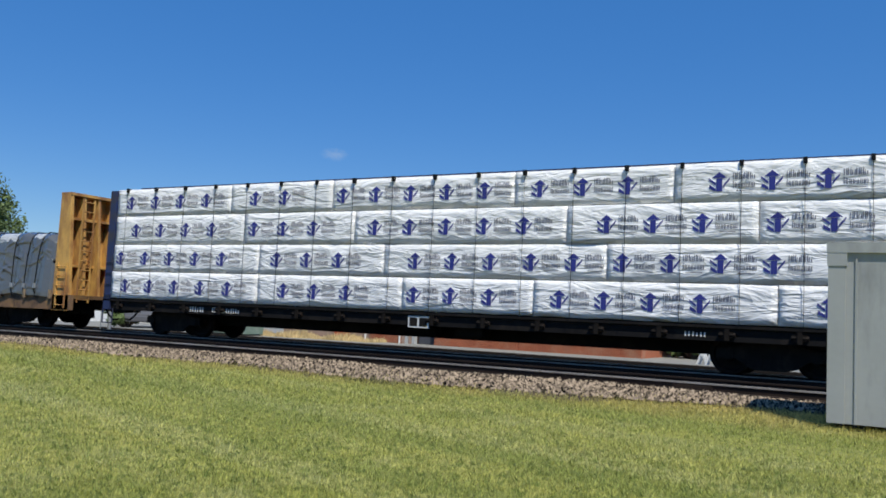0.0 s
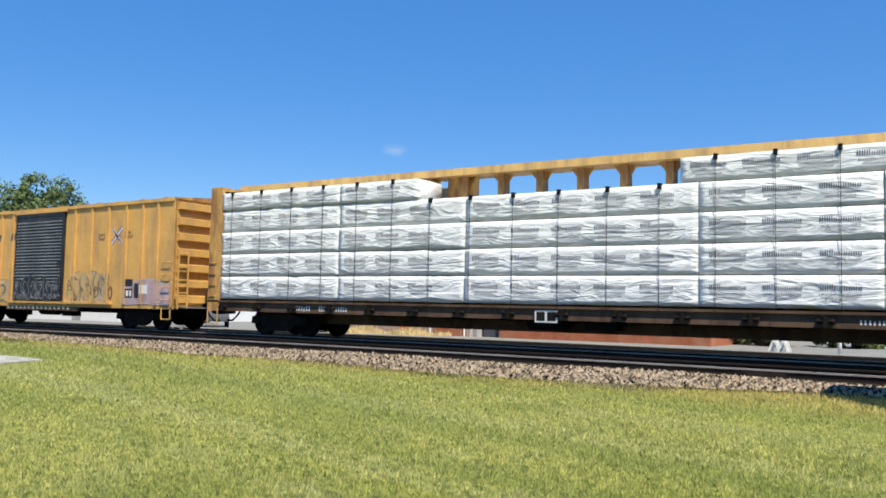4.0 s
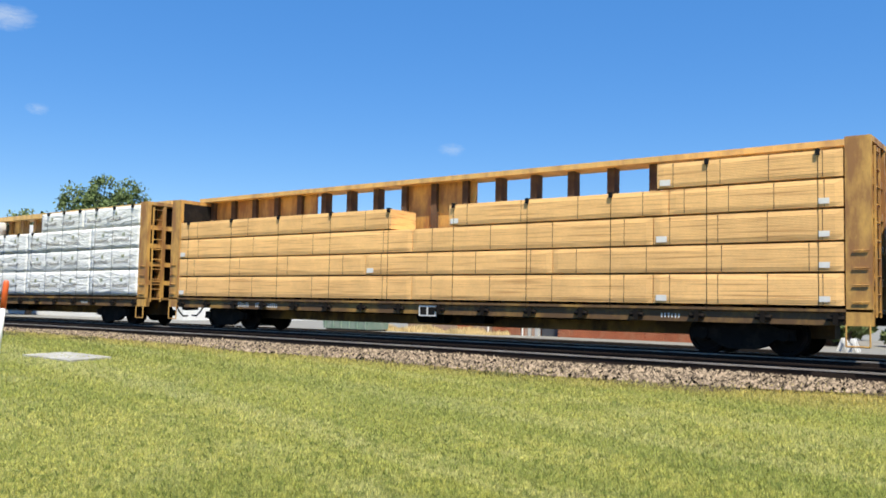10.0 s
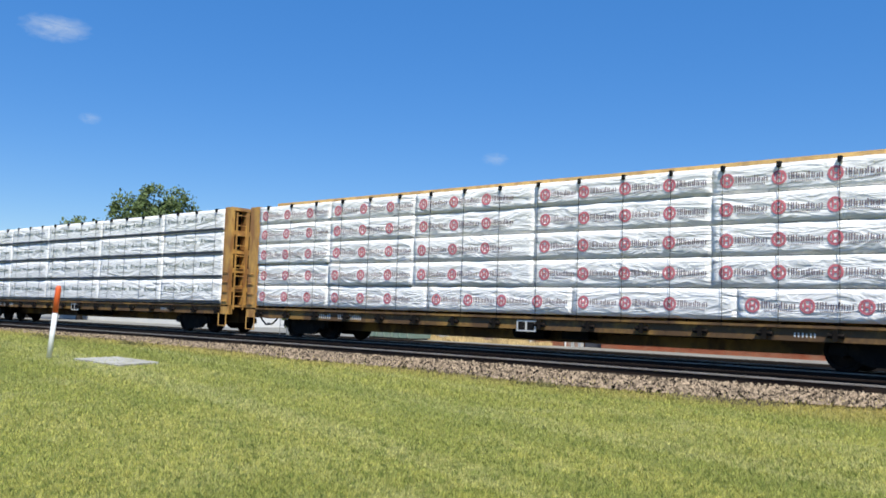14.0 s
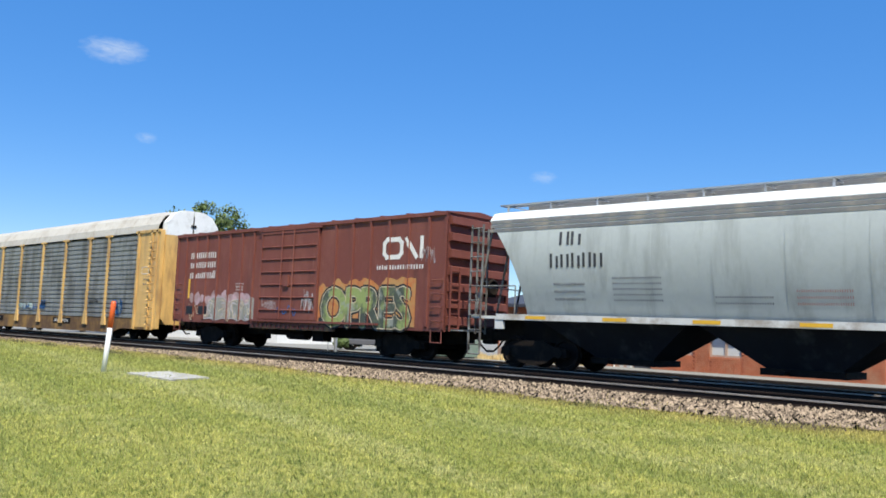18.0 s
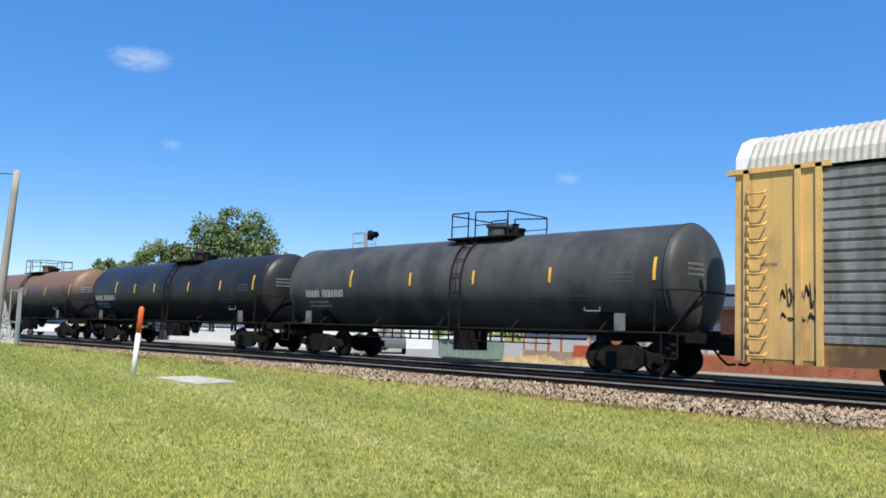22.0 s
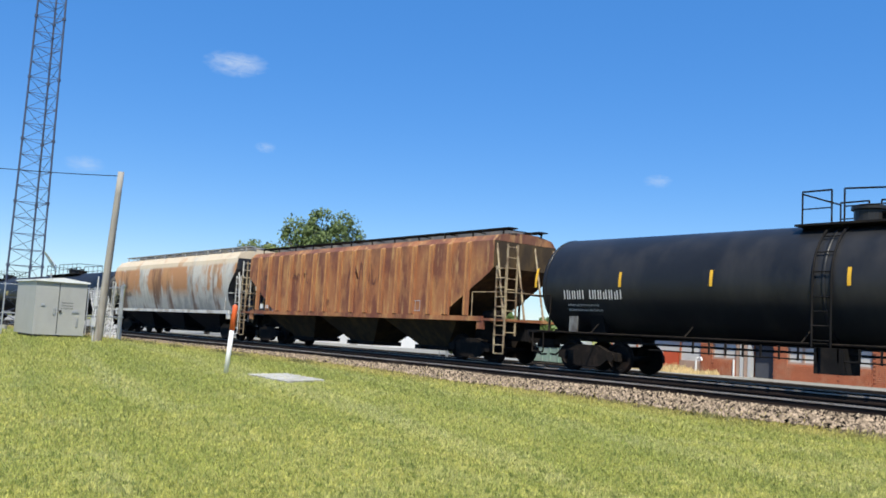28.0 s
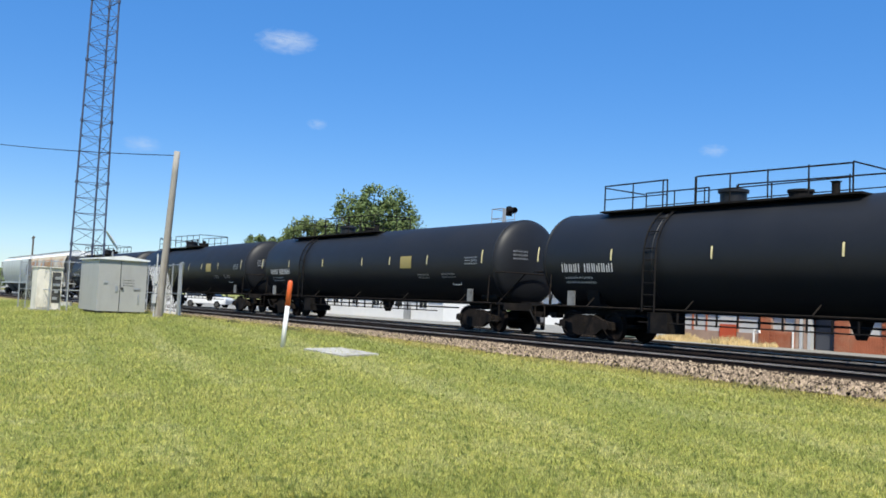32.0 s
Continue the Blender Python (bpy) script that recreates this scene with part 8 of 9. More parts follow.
def along_x(bm, pts):
    """Sweeps an outline of (y, z) along the track, following the fall of the land."""
    xs = [-700, -260, -160, -120, -90, -70, -58] + [-50 + 3 * i for i in range(18)] + [20, 60, 400]
    rings = [[bm.verts.new((x, y, z - float(fall(x)))) for y, z in pts] for x in xs]
    n = len(pts)
    for a, b in zip(rings, rings[1:]):
        for i in range(n):
            bm.faces.new((a[i], a[(i + 1) % n], b[(i + 1) % n], b[i]))
    bm.faces.new(rings[0][::-1])
    bm.faces.new(rings[-1])


def tracks():
    prof = [(-0.07, 0.0), (0.07, 0.0), (0.065, 0.02), (0.012, 0.035), (0.012, 0.125), (0.036, 0.135), (0.036, 0.168), (-0.036, 0.168), (-0.036, 0.135), (-0.012, 0.125), (-0.012, 0.035), (-0.065, 0.02)]
    for cy, zt, lab in ((16.5, 0.655, "empty"), (TRAIN_Y, RAIL_Z, "occupied")):
        tr = empty("railway_track", f"{lab} railway track of rusty rails on dark wooden ties", "railway track")
        for s in (-1, 1):
            bm = bmesh.new()
            along_x(bm, [(cy + s * 0.75 + y, zt - 0.17 + z) for y, z in prof])
            r = part("rail", bm, M_RAIL, tr)
            if lab == "empty" and s > 0:
                continue  # the second rail gets no bright head
            bm = bmesh.new()
            c = cy + s * 0.75
            along_x(bm, [(c - 0.038, zt - 0.03), (c + 0.038, zt - 0.03), (c + 0.038, zt - 0.006), (c + 0.03, zt + 0.001), (c - 0.03, zt + 0.001), (c - 0.038, zt - 0.006)])
            part("rail_head", bm, M_RAILTOP, r, "worn bright running surface")
        bm = bmesh.new()
        box(bm, -0.115, 0.115, cy - 1.3, cy + 1.3, 0.25, zt - 0.165)
        tie = mesh_of("tie", bm, M_TIE)
        for i in range(200):
            put("tie", tie, tr, at=Matrix.Translation((-88 + 0.52 * i, 0, -float(fall(-88 + 0.52 * i)))))
        bm = bmesh.new()
        for i in range(260):
            x = -88 - 0.52 * (i + 1)
            drop = float(fall(x))
            box(bm, x - 0.115, x + 0.115, cy - 1.3, cy + 1.3, 0.25 - drop, zt - 0.165 - drop)
        tagged(part("tie_row", bm, M_TIE, tr, "further row of ties"), kind="stuff")
        for x in (-21.3, -3.6, -33.0, -46.5):
            drop = float(fall(x))
            box_part("joint_bar", (x - 0.35, x + 0.35, cy - 0.75 - 0.045, cy - 0.75 - 0.015, zt - 0.13 - drop, zt - 0.05 - drop), M_RAIL, tr)


ground()
tracks()


# ---------------------------------------------------------------- things on the lawn
def marker_post():
    x, y = -18.75, 8.95
    z = ground_z(x, y)
    p = empty("marker_post", "leaning white marker post with an orange top on the lawn", "marker post")
    p.matrix_basis = Matrix.Translation((x, y, z - 0.05)) @ Vector((0.046, 0.095, 1.66)).to_track_quat("Z", "Y").to_matrix().to_4x4()
    bm = bmesh.new()
    prism(bm, [(-0.05, 0), (0.05, 0), (0.05, 1.06), (-0.05, 1.06)], -0.012, 0.012)
    lathe_z(bm, [(0, 0.055), (1.06, 0.055)], 0, 0, 16)
    part("white_tube", bm, mat("white_fibreglass", (0.76, 0.76, 0.74), 0.5, var=0.06, dirt=(0.45, 0.42, 0.35), amount=0.15), p, "white post body", True)
    bm = bmesh.new()
    lathe_z(bm, [(1.06, 0.062), (1.6, 0.062), (1.64, 0.05), (1.66, 0.02)], 0, 0, 16)
    part("orange_cap", bm, mat("orange_plastic", (0.72, 0.12, 0.03), 0.45, var=0.1), p, "faded orange top sleeve", True)


def vault_cover():
    p = empty("vault_cover", "flat pale concrete vault cover set in the grass", "concrete cover")
    a, b, c, d = (-18.05, 9.15), (-18.15, 10.2), (-16.3, 10.12), (-16.0, 9.05)
    for k in range(2):
        bm = bmesh.new()
        u0, u1 = (0.0, 0.49) if k == 0 else (0.51, 1.0)
        pts = [(a[0] + (d[0] - a[0]) * u, a[1] + (d[1] - a[1]) * u) for u in (u0, u1)] + [(b[0] + (c[0] - b[0]) * u, b[1] + (c[1] - b[1]) * u) for u in (u1, u0)]
        lo = [bm.verts.new((x, y, ground_z(x, y) - 0.05)) for x, y in pts]
        hi = [bm.verts.new((x, y, ground_z(x, y) + 0.045)) for x, y in pts]
        bm.faces.new(hi)
        bm.faces.new(lo[::-1])
        for i in range(4):
            bm.faces.new((lo[i], lo[(i + 1) % 4], hi[(i + 1) % 4], hi[i]))
        part("slab", bm, M_CONCRETE, p)


M_HUT = mat("grey_painted_steel", (0.36, 0.36, 0.345), 0.5, metal=0.1, var=0.08, scale=0.8, dirt=(0.2, 0.2, 0.19), amount=0.2, streak=4)
M_HUTD = mat("dark_grey_base", (0.05, 0.05, 0.05), 0.8)


def near_hut():
    """Grey equipment hut beside the track at the start of the view."""
    x0, x1, y0, y1 = -1.15, 1.45, 12.95, 13.9
    z = ground_z(0, 13.2) - 0.045
    p = empty("equipment_hut", "grey steel equipment hut beside the track", "equipment hut")
    bm = bmesh.new()
    box(bm, x0, x1, y0, y1, z + 0.1, z + 2.42)
    part("wall", bm, M_HUT, p)
    bm = bmesh.new()
    box(bm, x0 - 0.02, x1 + 0.02, y0 - 0.05, y1 + 0.05, z + 2.42, z + 2.56)
    part("roof", bm, M_HUT, p)
    for x in (x0, x1 - 0.22):
        bm = bmesh.new()
        box(bm, x, x + 0.22, y0 - 0.03, y0, z + 0.1, z + 2.42)
        part("corner_trim", bm, M_HUT, p)
    bm = bmesh.new()
    box(bm, x0 - 0.012, x0 + 0.24, y0 - 0.045, y0 + 0.04, z + 2.24, z + 2.44)
    part("corner_cap", bm, M_HUT, p)
    bm = bmesh.new()
    for x in (x0 + 0.34, x0 + 1.2):
        box(bm, x, x + 0.03, y0 - 0.018, y0, z + 0.1, z + 2.4)
    part("seam", bm, M_HUT, p)
    for x in (x0 + 0.3, x1 - 0.4):
        box_part("skid", (x - 0.15, x + 0.15, y0 + 0.15, y1 - 0.15, z - 0.15, z + 0.1), M_HUTD, p)


def far_hut():
    x0, x1, y0, y1 = -42.9, -39.7, 9.9, 12.02
    z = ground_z(-40, 11)
    p = empty("signal_hut", "grey steel signal hut with a shallow gabled roof", "signal hut")
    bm = bmesh.new()
    box(bm, x0, x1, y0, y1, z + 0.12, z + 2.44)
    part("wall", bm, mat("pale_grey_steel", (0.34, 0.34, 0.325), 0.55, var=0.08, scale=0.8, dirt=(0.3, 0.3, 0.28), amount=0.2, streak=3), p)
    bm = bmesh.new()
    prism_x(bm, [(y0 - 0.08, z + 2.42), (y1 + 0.08, z + 2.42), (y1 + 0.08, z + 2.48), ((y0 + y1) / 2, z + 2.62), (y0 - 0.08, z + 2.48)], x0 - 0.08, x1 + 0.1)
    part("roof", bm, M_HWHITE, p, "pale roof with a thin bright edge")
    bm = bmesh.new()
    box(bm, x1, x1 + 0.03, y0 + 0.95, y0 + 0.965, z + 0.15, z + 2.38)
    box(bm, x1, x1 + 0.05, y0 + 1.0, y0 + 1.1, z + 1.1, z + 1.2)
    door = part("door_seam", bm, M_HUTD, p)
    for a, b, c, q in ((0.25, 0.4, 1.35, 1.45), (1.55, 1.85, 1.1, 1.2), (0.75, 0.85, 1.0, 1.3), (1.75, 1.82, 0.5, 0.9)):
        box_part("door_hardware", (x1, x1 + 0.03, y0 + a, y0 + b, z + c, z + q), M_GALV, door)
    bars_y = bmesh.new()
    for i in range(3):
        for q in word(y0 + 1.1, z + 1.5 - 0.12 * i, 5, 0.5, 0.05):
            box(bars_y, x1 + 0.001, x1 + 0.006, q[0], q[1], q[2], q[3])
    part("mark_bar", bars_y, M_HUTD, p)
    bm = bmesh.new()
    box(bm, x0 + 0.2, x1 - 0.2, y0 + 0.15, y1 - 0.15, z - 0.2, z + 0.12)
    part("base", bm, M_HUTD, p)


def utility_pole():
    x, y = -35.3, 11.25
    z = ground_z(x, y)
    p = empty("utility_pole", "weathered grey wooden utility pole leaning slightly", "utility pole")
    wood = mat("weathered_pole_wood", (0.29, 0.27, 0.24), 0.85, var=0.2, scale=1.5, dirt=(0.16, 0.13, 0.1), amount=0.3, streak=8, bump=0.006, bscale=15)
    top = Vector((x + 0.1, y + 0.3, z + 6.9))
    bm = bmesh.new()
    n = 8
    rings = []
    for k in range(n + 1):
        c = Vector((x, y, z - 0.2)).lerp(top, k / n)
        r = 0.165 - 0.045 * k / n
        rings.append([bm.verts.new(c + Vector((r * math.cos(t), r * math.sin(t), 0))) for t in [2 * math.pi * i / 14 for i in range(14)]])
    for a, b in zip(rings, rings[1:]):
        for i in range(14):
            bm.faces.new((a[i], a[(i + 1) % 14], b[(i + 1) % 14], b[i]))
    bm.faces.new(rings[-1])
    part("pole", bm, wood, p, smooth=True)
    bm = bmesh.new()
    box(bm, x - 0.06, x + 0.1, y - 0.3, y - 0.16, z + 0.6, z + 0.95)
    box(bm, x - 0.04, x + 0.08, y - 0.28, y - 0.16, z + 1.4, z + 1.75)
    tube(bm, (x, y - 0.2, z + 0.0), (x, y - 0.17, z + 2.6), 0.03)
    part("meter_box", bm, mat("light_grey_box", (0.5, 0.5, 0.5), 0.5), p, "pale meter and conduit")
    bm = bmesh.new()
    tube(bm, top + Vector((-0.2, 0, -0.15)), top + Vector((0.0, 0, -0.15)), 0.04)
    pts = [top + Vector((-0.18, 0, -0.15)), top + Vector((-0.22, 0, -0.45)), top + Vector((-0.2, 0.0, -0.7))]
    path(bm, pts, 0.014)
    part("bracket", bm, M_GALV, p)
    bm = bmesh.new()
    end = Vector((-62, -1.0, z + 10.5))
    a = top + Vector((-0.15, 0, -0.15))
    prev = a
    for k in range(1, 25):
        u = k / 24
        q = a.lerp(end, u) + Vector((0, 0, -0.5 * 4 * u * (1 - u)))
        tube(bm, prev, q, 0.017, 5)
        prev = q
    part("wire", bm, M_STRAP, p, "thin dark overhead wire")


def lattice_tower():
    p = empty("lattice_tower", "tall three-legged steel lattice radio tower", "radio tower")
    steel = mat("dull_blue_grey_steel", (0.055, 0.07, 0.12), 0.6, metal=0.3, var=0.15)
    cx, cy, z = -52.6, 12.5, ground_z(-50, 12)
    top = 46.0

    def leg(k, h):
        r = 1.06 - 0.5 * h / top
        a = radians(-83.4 + 120 * k)
        return Vector((cx + r * math.cos(a), cy + r * math.sin(a), z + h))

    for k in range(3):
        bm = bmesh.new()
        tube(bm, leg(k, -0.3), leg(k, top), 0.055, 8)
        h = 0.0
        while h < top:
            tube(bm, leg(k, h) - Vector((0, 0, 0.08)), leg(k, h) + Vector((0, 0, 0.08)), 0.095, 8)
            h += 3.6
        part("leg", bm, steel, p)
    for k in range(3):
        bm = bmesh.new()
        h, i = 0.0, 0
        while h < top - 0.9:
            a, b = leg(k, h), leg((k + 1) % 3, h)
            a2, b2 = leg(k, h + 0.9), leg((k + 1) % 3, h + 0.9)
            tube(bm, a, b, 0.018, 5)
            tube(bm, *((a, b2) if i % 2 else (b, a2)), 0.016, 5)
            h, i = h + 0.9, i + 1
        tagged(part("bracing", bm, steel, p), kind="stuff")
    bm = bmesh.new()
    for k in range(3):
        q = leg(k, 0)
        lathe_z(bm, [(z - 0.3, 0.3), (z + 0.25, 0.3)], q.x, q.y, 14)
    part("footing", bm, M_CONCRETE, p)


def satellite_dish():
    x, y, z = -47.5, 12.5, ground_z(-47, 12)
    p = empty("dish_antenna", "thin pale tilted antenna reflector on a mast", "antenna")
    bm = bmesh.new()
    tube(bm, (x, y, z), (x, y, z + 3.1), 0.05)
    part("mast", bm, M_GALV, p)
    bm = bmesh.new()
    n = 16
    c = Vector((x, y, z + 3.75))
    rings = []
    for k in range(5):
        r = 0.62 * k / 4 + 0.01
        ring = [Vector((0.12 * (r / 0.62) ** 2, r * math.cos(2 * math.pi * i / n) * 0.2, r * math.sin(2 * math.pi * i / n))) for i in range(n)]
        rings.append([bm.verts.new(c + Matrix.Rotation(radians(35), 3, "X") @ (Matrix.Rotation(radians(-70), 3, "Z") @ q)) for q in ring])
    for a, b in zip(rings, rings[1:]):
        for i in range(n):
            bm.faces.new((a[i], a[(i + 1) % n], b[(i + 1) % n], b[i]))
    part("dish", bm, M_HWHITE, p, smooth=True)


def chain_fence():
    p = empty("chain_link_fence", "chain-link fence of grey posts round the tower base", "fence")
    pts = [(-47.3, 8.05), (-43.0, 8.6), (-43.0, 10.2), (-44.0, 13.4), (-38.8, 13.2), (-36.2, 12.5)]
    z = lambda x, y: ground_z(x, min(12.4, y))
    post = None
    for (xa, ya), (xb, yb) in zip(pts, pts[1:]):
        n = max(1, round(math.hypot(xb - xa, yb - ya) / 1.05))
        for i in range(n):
            x, y = xa + (xb - xa) * i / n, ya + (yb - ya) * i / n
            if post is None:
                bm = bmesh.new()
                tube(bm, (0, 0, -0.2), (0, 0, 2.4), 0.032, 8)
                post = mesh_of("post", bm, M_GALV)
            put("post", post, p, at=Matrix.Translation((x, y, z(x, y))))
        for h, nm in ((1.0, "middle_rail"), (2.32, "top_rail")):
            bm = bmesh.new()
            tube(bm, (xa, ya, z(xa, ya) + h), (xb, yb, z(xb, yb) + h), 0.02)
            part(nm, bm, M_GALV, p)
        bm = bmesh.new()
        ln = math.hypot(xb - xa, yb - ya)
        m = round(ln / 0.16)
        for i in range(m):
            for dz0, dz1 in ((0.05, 2.28), (2.28, 0.05)):
                u0, u1 = i / m, min(1.0, i / m + 2.2 / ln)
                if u0 + 2.2 / ln > 1.0:
                    continue
                tube(bm, (xa + (xb - xa) * u0, ya + (yb - ya) * u0, z(xa, ya) + dz0), (xa + (xb - xa) * u1, ya + (yb - ya) * u1, z(xb, yb) + dz1), 0.008, 3)
        part("mesh", bm, M_GALV, p, "wire mesh")


def white_cabinet():
    p = empty("cabinet", "white steel equipment cabinet with an open door and dark inside", "cabinet")
    x0, y0 = -45.0, 8.2
    z = ground_z(x0, y0) + 0.1
    warm = mat("warm_white_cabinet_paint", (0.70, 0.66, 0.58), 0.55, var=0.1, dirt=(0.4, 0.36, 0.3), amount=0.3, streak=3)
    bm = bmesh.new()
    box(bm, x0, x0 + 1.2, y0, y0 + 1.1, z, z + 1.95)
    body = part("body", bm, warm, p)
    box_part("roof", (x0 - 0.05, x0 + 1.28, y0 - 0.05, y0 + 1.15, z + 1.952, z + 2.0), warm, body)
    # dark plate on the solid body imitates the shaded interior
    box_part("inside", (x0 + 1.2, x0 + 1.21, y0 + 0.66, y0 + 1.04, z + 0.3, z + 1.75), M_HUTD, body, "dark plate for the shaded inside behind the open door")
    for k in range(4):
        box_part("relay", (x0 + 1.21, x0 + 1.24, y0 + 0.7 + 0.08 * (k % 2), y0 + 0.9 + 0.05 * k, z + 0.45 + 0.32 * k, z + 0.58 + 0.32 * k), M_GALV, body)
    bm = bmesh.new()
    box(bm, x0 + 1.2, x0 + 1.24, y0 + 0.03, y0 + 0.6, z + 0.08, z + 1.88)
    door = part("door", bm, warm, p)
    box_part("handle", (x0 + 1.24, x0 + 1.27, y0 + 0.5, y0 + 0.54, z + 0.9, z + 1.1), M_GALV, door)
    box_part("base", (x0 - 0.1, x0 + 1.3, y0 - 0.1, y0 + 1.2, z - 0.2, z), M_CONCRETE, p, "low concrete pad")


marker_post()
vault_cover()
near_hut()
far_hut()
utility_pole()
lattice_tower()
satellite_dish()
chain_fence()
white_cabinet()


# ---------------------------------------------------------------- beyond the train
M_BRICK = mat("orange_red_brick_wall", (0.40, 0.125, 0.06), 0.85, var=0.25, scale=1.2, dirt=(0.42, 0.22, 0.13), amount=0.3, dscale=1.0)
M_ROOFD = mat("dark_slate_roof", (0.05, 0.055, 0.07), 0.7, var=0.2)
M_WHITEWALL = mat("white_painted_siding", (0.74, 0.73, 0.70), 0.7, var=0.06)
M_GREEN = mat("pale_green_dumpster_paint", (0.19, 0.27, 0.22), 0.55, var=0.15, dirt=(0.3, 0.33, 0.29), amount=0.3)
M_LEAF = mat("tree_leaves", (0.12, 0.165, 0.055), 0.6, var=0.3, scale=2, spec=0.3)
M_LEAF2 = mat("yellow_green_leaves", (0.13, 0.17, 0.055), 0.6, var=0.3, scale=2, spec=0.3)
M_BARK = mat("tree_bark", (0.10, 0.075, 0.055), 0.9, var=0.25, bump=0.02, bscale=9)


def brick_building():
    """Low brick building: pale window bays over brick, a red door, a dark doorway, a hooked vent pipe."""
    x0, x1, y0, y1, z1 = -28.1, -9.8, 34.0, 46.0, 2.9
    p = empty("brick_building", "low orange-red brick building with pale window bays", "building")
    pale, tan = mat("pale_window_panel", (0.50, 0.50, 0.49), 0.5, var=0.12, scale=1.2), mat("tan_wall_panel", (0.36, 0.25, 0.19), 0.8, var=0.2, scale=1.5)
    red = mat("orange_red_door_paint", (0.50, 0.085, 0.035), 0.5, var=0.1)
    # bays from one end to the other: kind, width
    bays = [("tan", 3.15), ("door", 0.92), ("tan", 1.15), ("pier", 0.6), ("window", 1.2), ("strips", 0.75), ("dark", 1.0), ("pier", 0.62), ("window", 1.35), ("pier", 0.75), ("window", 1.4), ("pier", 0.9), ("window", 1.4), ("pier", 0.9), ("window", 1.3), ("pier", 0.91)]
    bm = bmesh.new()
    box(bm, x0, x1, y0 + 0.45, y1, -0.4, 2.4)
    box(bm, x0, x1, y0, y1, 2.4, z1)
    part("wall", bm, M_BRICK, p)
    rng = random.Random(2)
    course = bmesh.new()
    x = x0
    for kind, w in bays:
        a, b = x, min(x1, x + w)
        x = b
        if kind in ("pier", "window"):
            top = 2.4 if kind == "pier" else 0.98
            box_part("brick_panel", (a, b, y0 + 0.02, y0 + 0.45, -0.4, top), M_BRICK, p)
            z, k = 0.0, 0
            while z < min(top, 1.9) - 0.07:
                u = a + (0.11 if k % 2 else 0.0)
                while u < b - 0.05:
                    box(course, u, min(b, u + 0.215), y0 - 0.004 - 0.01 * rng.random(), y0 + 0.02, z, z + 0.066)
                    u += 0.228
                z, k = z + 0.08, k + 1
        if kind == "window":
            bm = bmesh.new()
            for c, d, e, f in ((a, b, 0.98, 1.06), (a, b, 2.32, 2.4), (a, a + 0.07, 1.06, 2.32), (b - 0.07, b, 1.06, 2.32), ((a + b) / 2 - 0.05, (a + b) / 2 + 0.05, 1.06, 2.32)):
                box(bm, c, d, y0 + 0.06, y0 + 0.2, e, f)
            w_ = part("window", bm, tan, p, "brown window frame")
            for c, d in ((a + 0.07, (a + b) / 2 - 0.05), ((a + b) / 2 + 0.05, b - 0.07)):
                box_part("pane", (c, d, y0 + 0.12, y0 + 0.15, 1.06, 2.32), pale, w_, "pale blind behind glass")
        elif kind == "tan":
            box_part("lower_panel", (a, b, y0 + 0.05, y0 + 0.45, -0.4, 0.82), tan, p, "tan lower wall panel")
            n = max(1, round(w / 0.8))
            for i in range(n):
                c = a + (b - a) * i / n
                w_ = box_part("window", (c, c + 0.07, y0 + 0.03, y0 + 0.2, 0.82, 2.4), M_BRICK, p)
                box_part("pane", (c + 0.07, a + (b - a) * (i + 1) / n, y0 + 0.1, y0 + 0.16, 0.82, 2.4), pale, w_, "pale window pane")
        elif kind == "door":
            d = box_part("door", (a + 0.04, b - 0.04, y0 - 0.02, y0 + 0.06, -0.1, 1.15), red, p, "orange-red door")
            box_part("frame", (a, b, y0 + 0.065, y0 + 0.2, 1.16, 2.4), pale, d, "pale panel over the door")
        elif kind == "strips":
            for i in range(4):
                c = a + (b - a) * i / 4
                box_part("siding_board", (c + 0.02, c + 0.17, y0 - 0.02 - 0.02 * (i % 2), y0 + 0.2, -0.3, 2.4), pale if i % 2 else tan, p)
        elif kind == "dark":
            # flat dark panel in place of the doorway's shaded depth
            box_part("doorway", (a, b, y0 + 0.3, y0 + 0.4, -0.3, 2.4), M_ROOFD, p, "dark panel for the shade in an open doorway")
    tagged(part("brick_course", course, M_BRICK, p), kind="stuff")
    bm = bmesh.new()
    prism_x(bm, [(y0 - 0.5, z1), (y1 + 0.5, z1), (y1 + 0.5, z1 + 0.15), ((y0 + y1) / 2, z1 + 1.5), (y0 - 0.5, z1 + 0.15)], x0 - 0.4, x1 + 0.4)
    part("roof", bm, M_ROOFD, p)
    bm = bmesh.new()
    tube(bm, (-22.9, y0 - 0.3, -0.1), (-22.9, y0 - 0.3, 0.93), 0.05)
    tube(bm, (-22.9, y0 - 0.3, 0.93), (-22.66, y0 - 0.3, 1.0), 0.05)
    tube(bm, (-22.66, y0 - 0.3, 1.0), (-22.6, y0 - 0.3, 0.86), 0.05)
    part("vent_pipe", bm, M_WHITEWALL, p, "white hooked vent pipe")
    bm = bmesh.new()
    tube(bm, (-21.15, y0 - 0.06, -0.1), (-21.15, y0 - 0.06, 1.0), 0.045)
    part("downpipe", bm, M_WHITEWALL, p, "white downpipe")


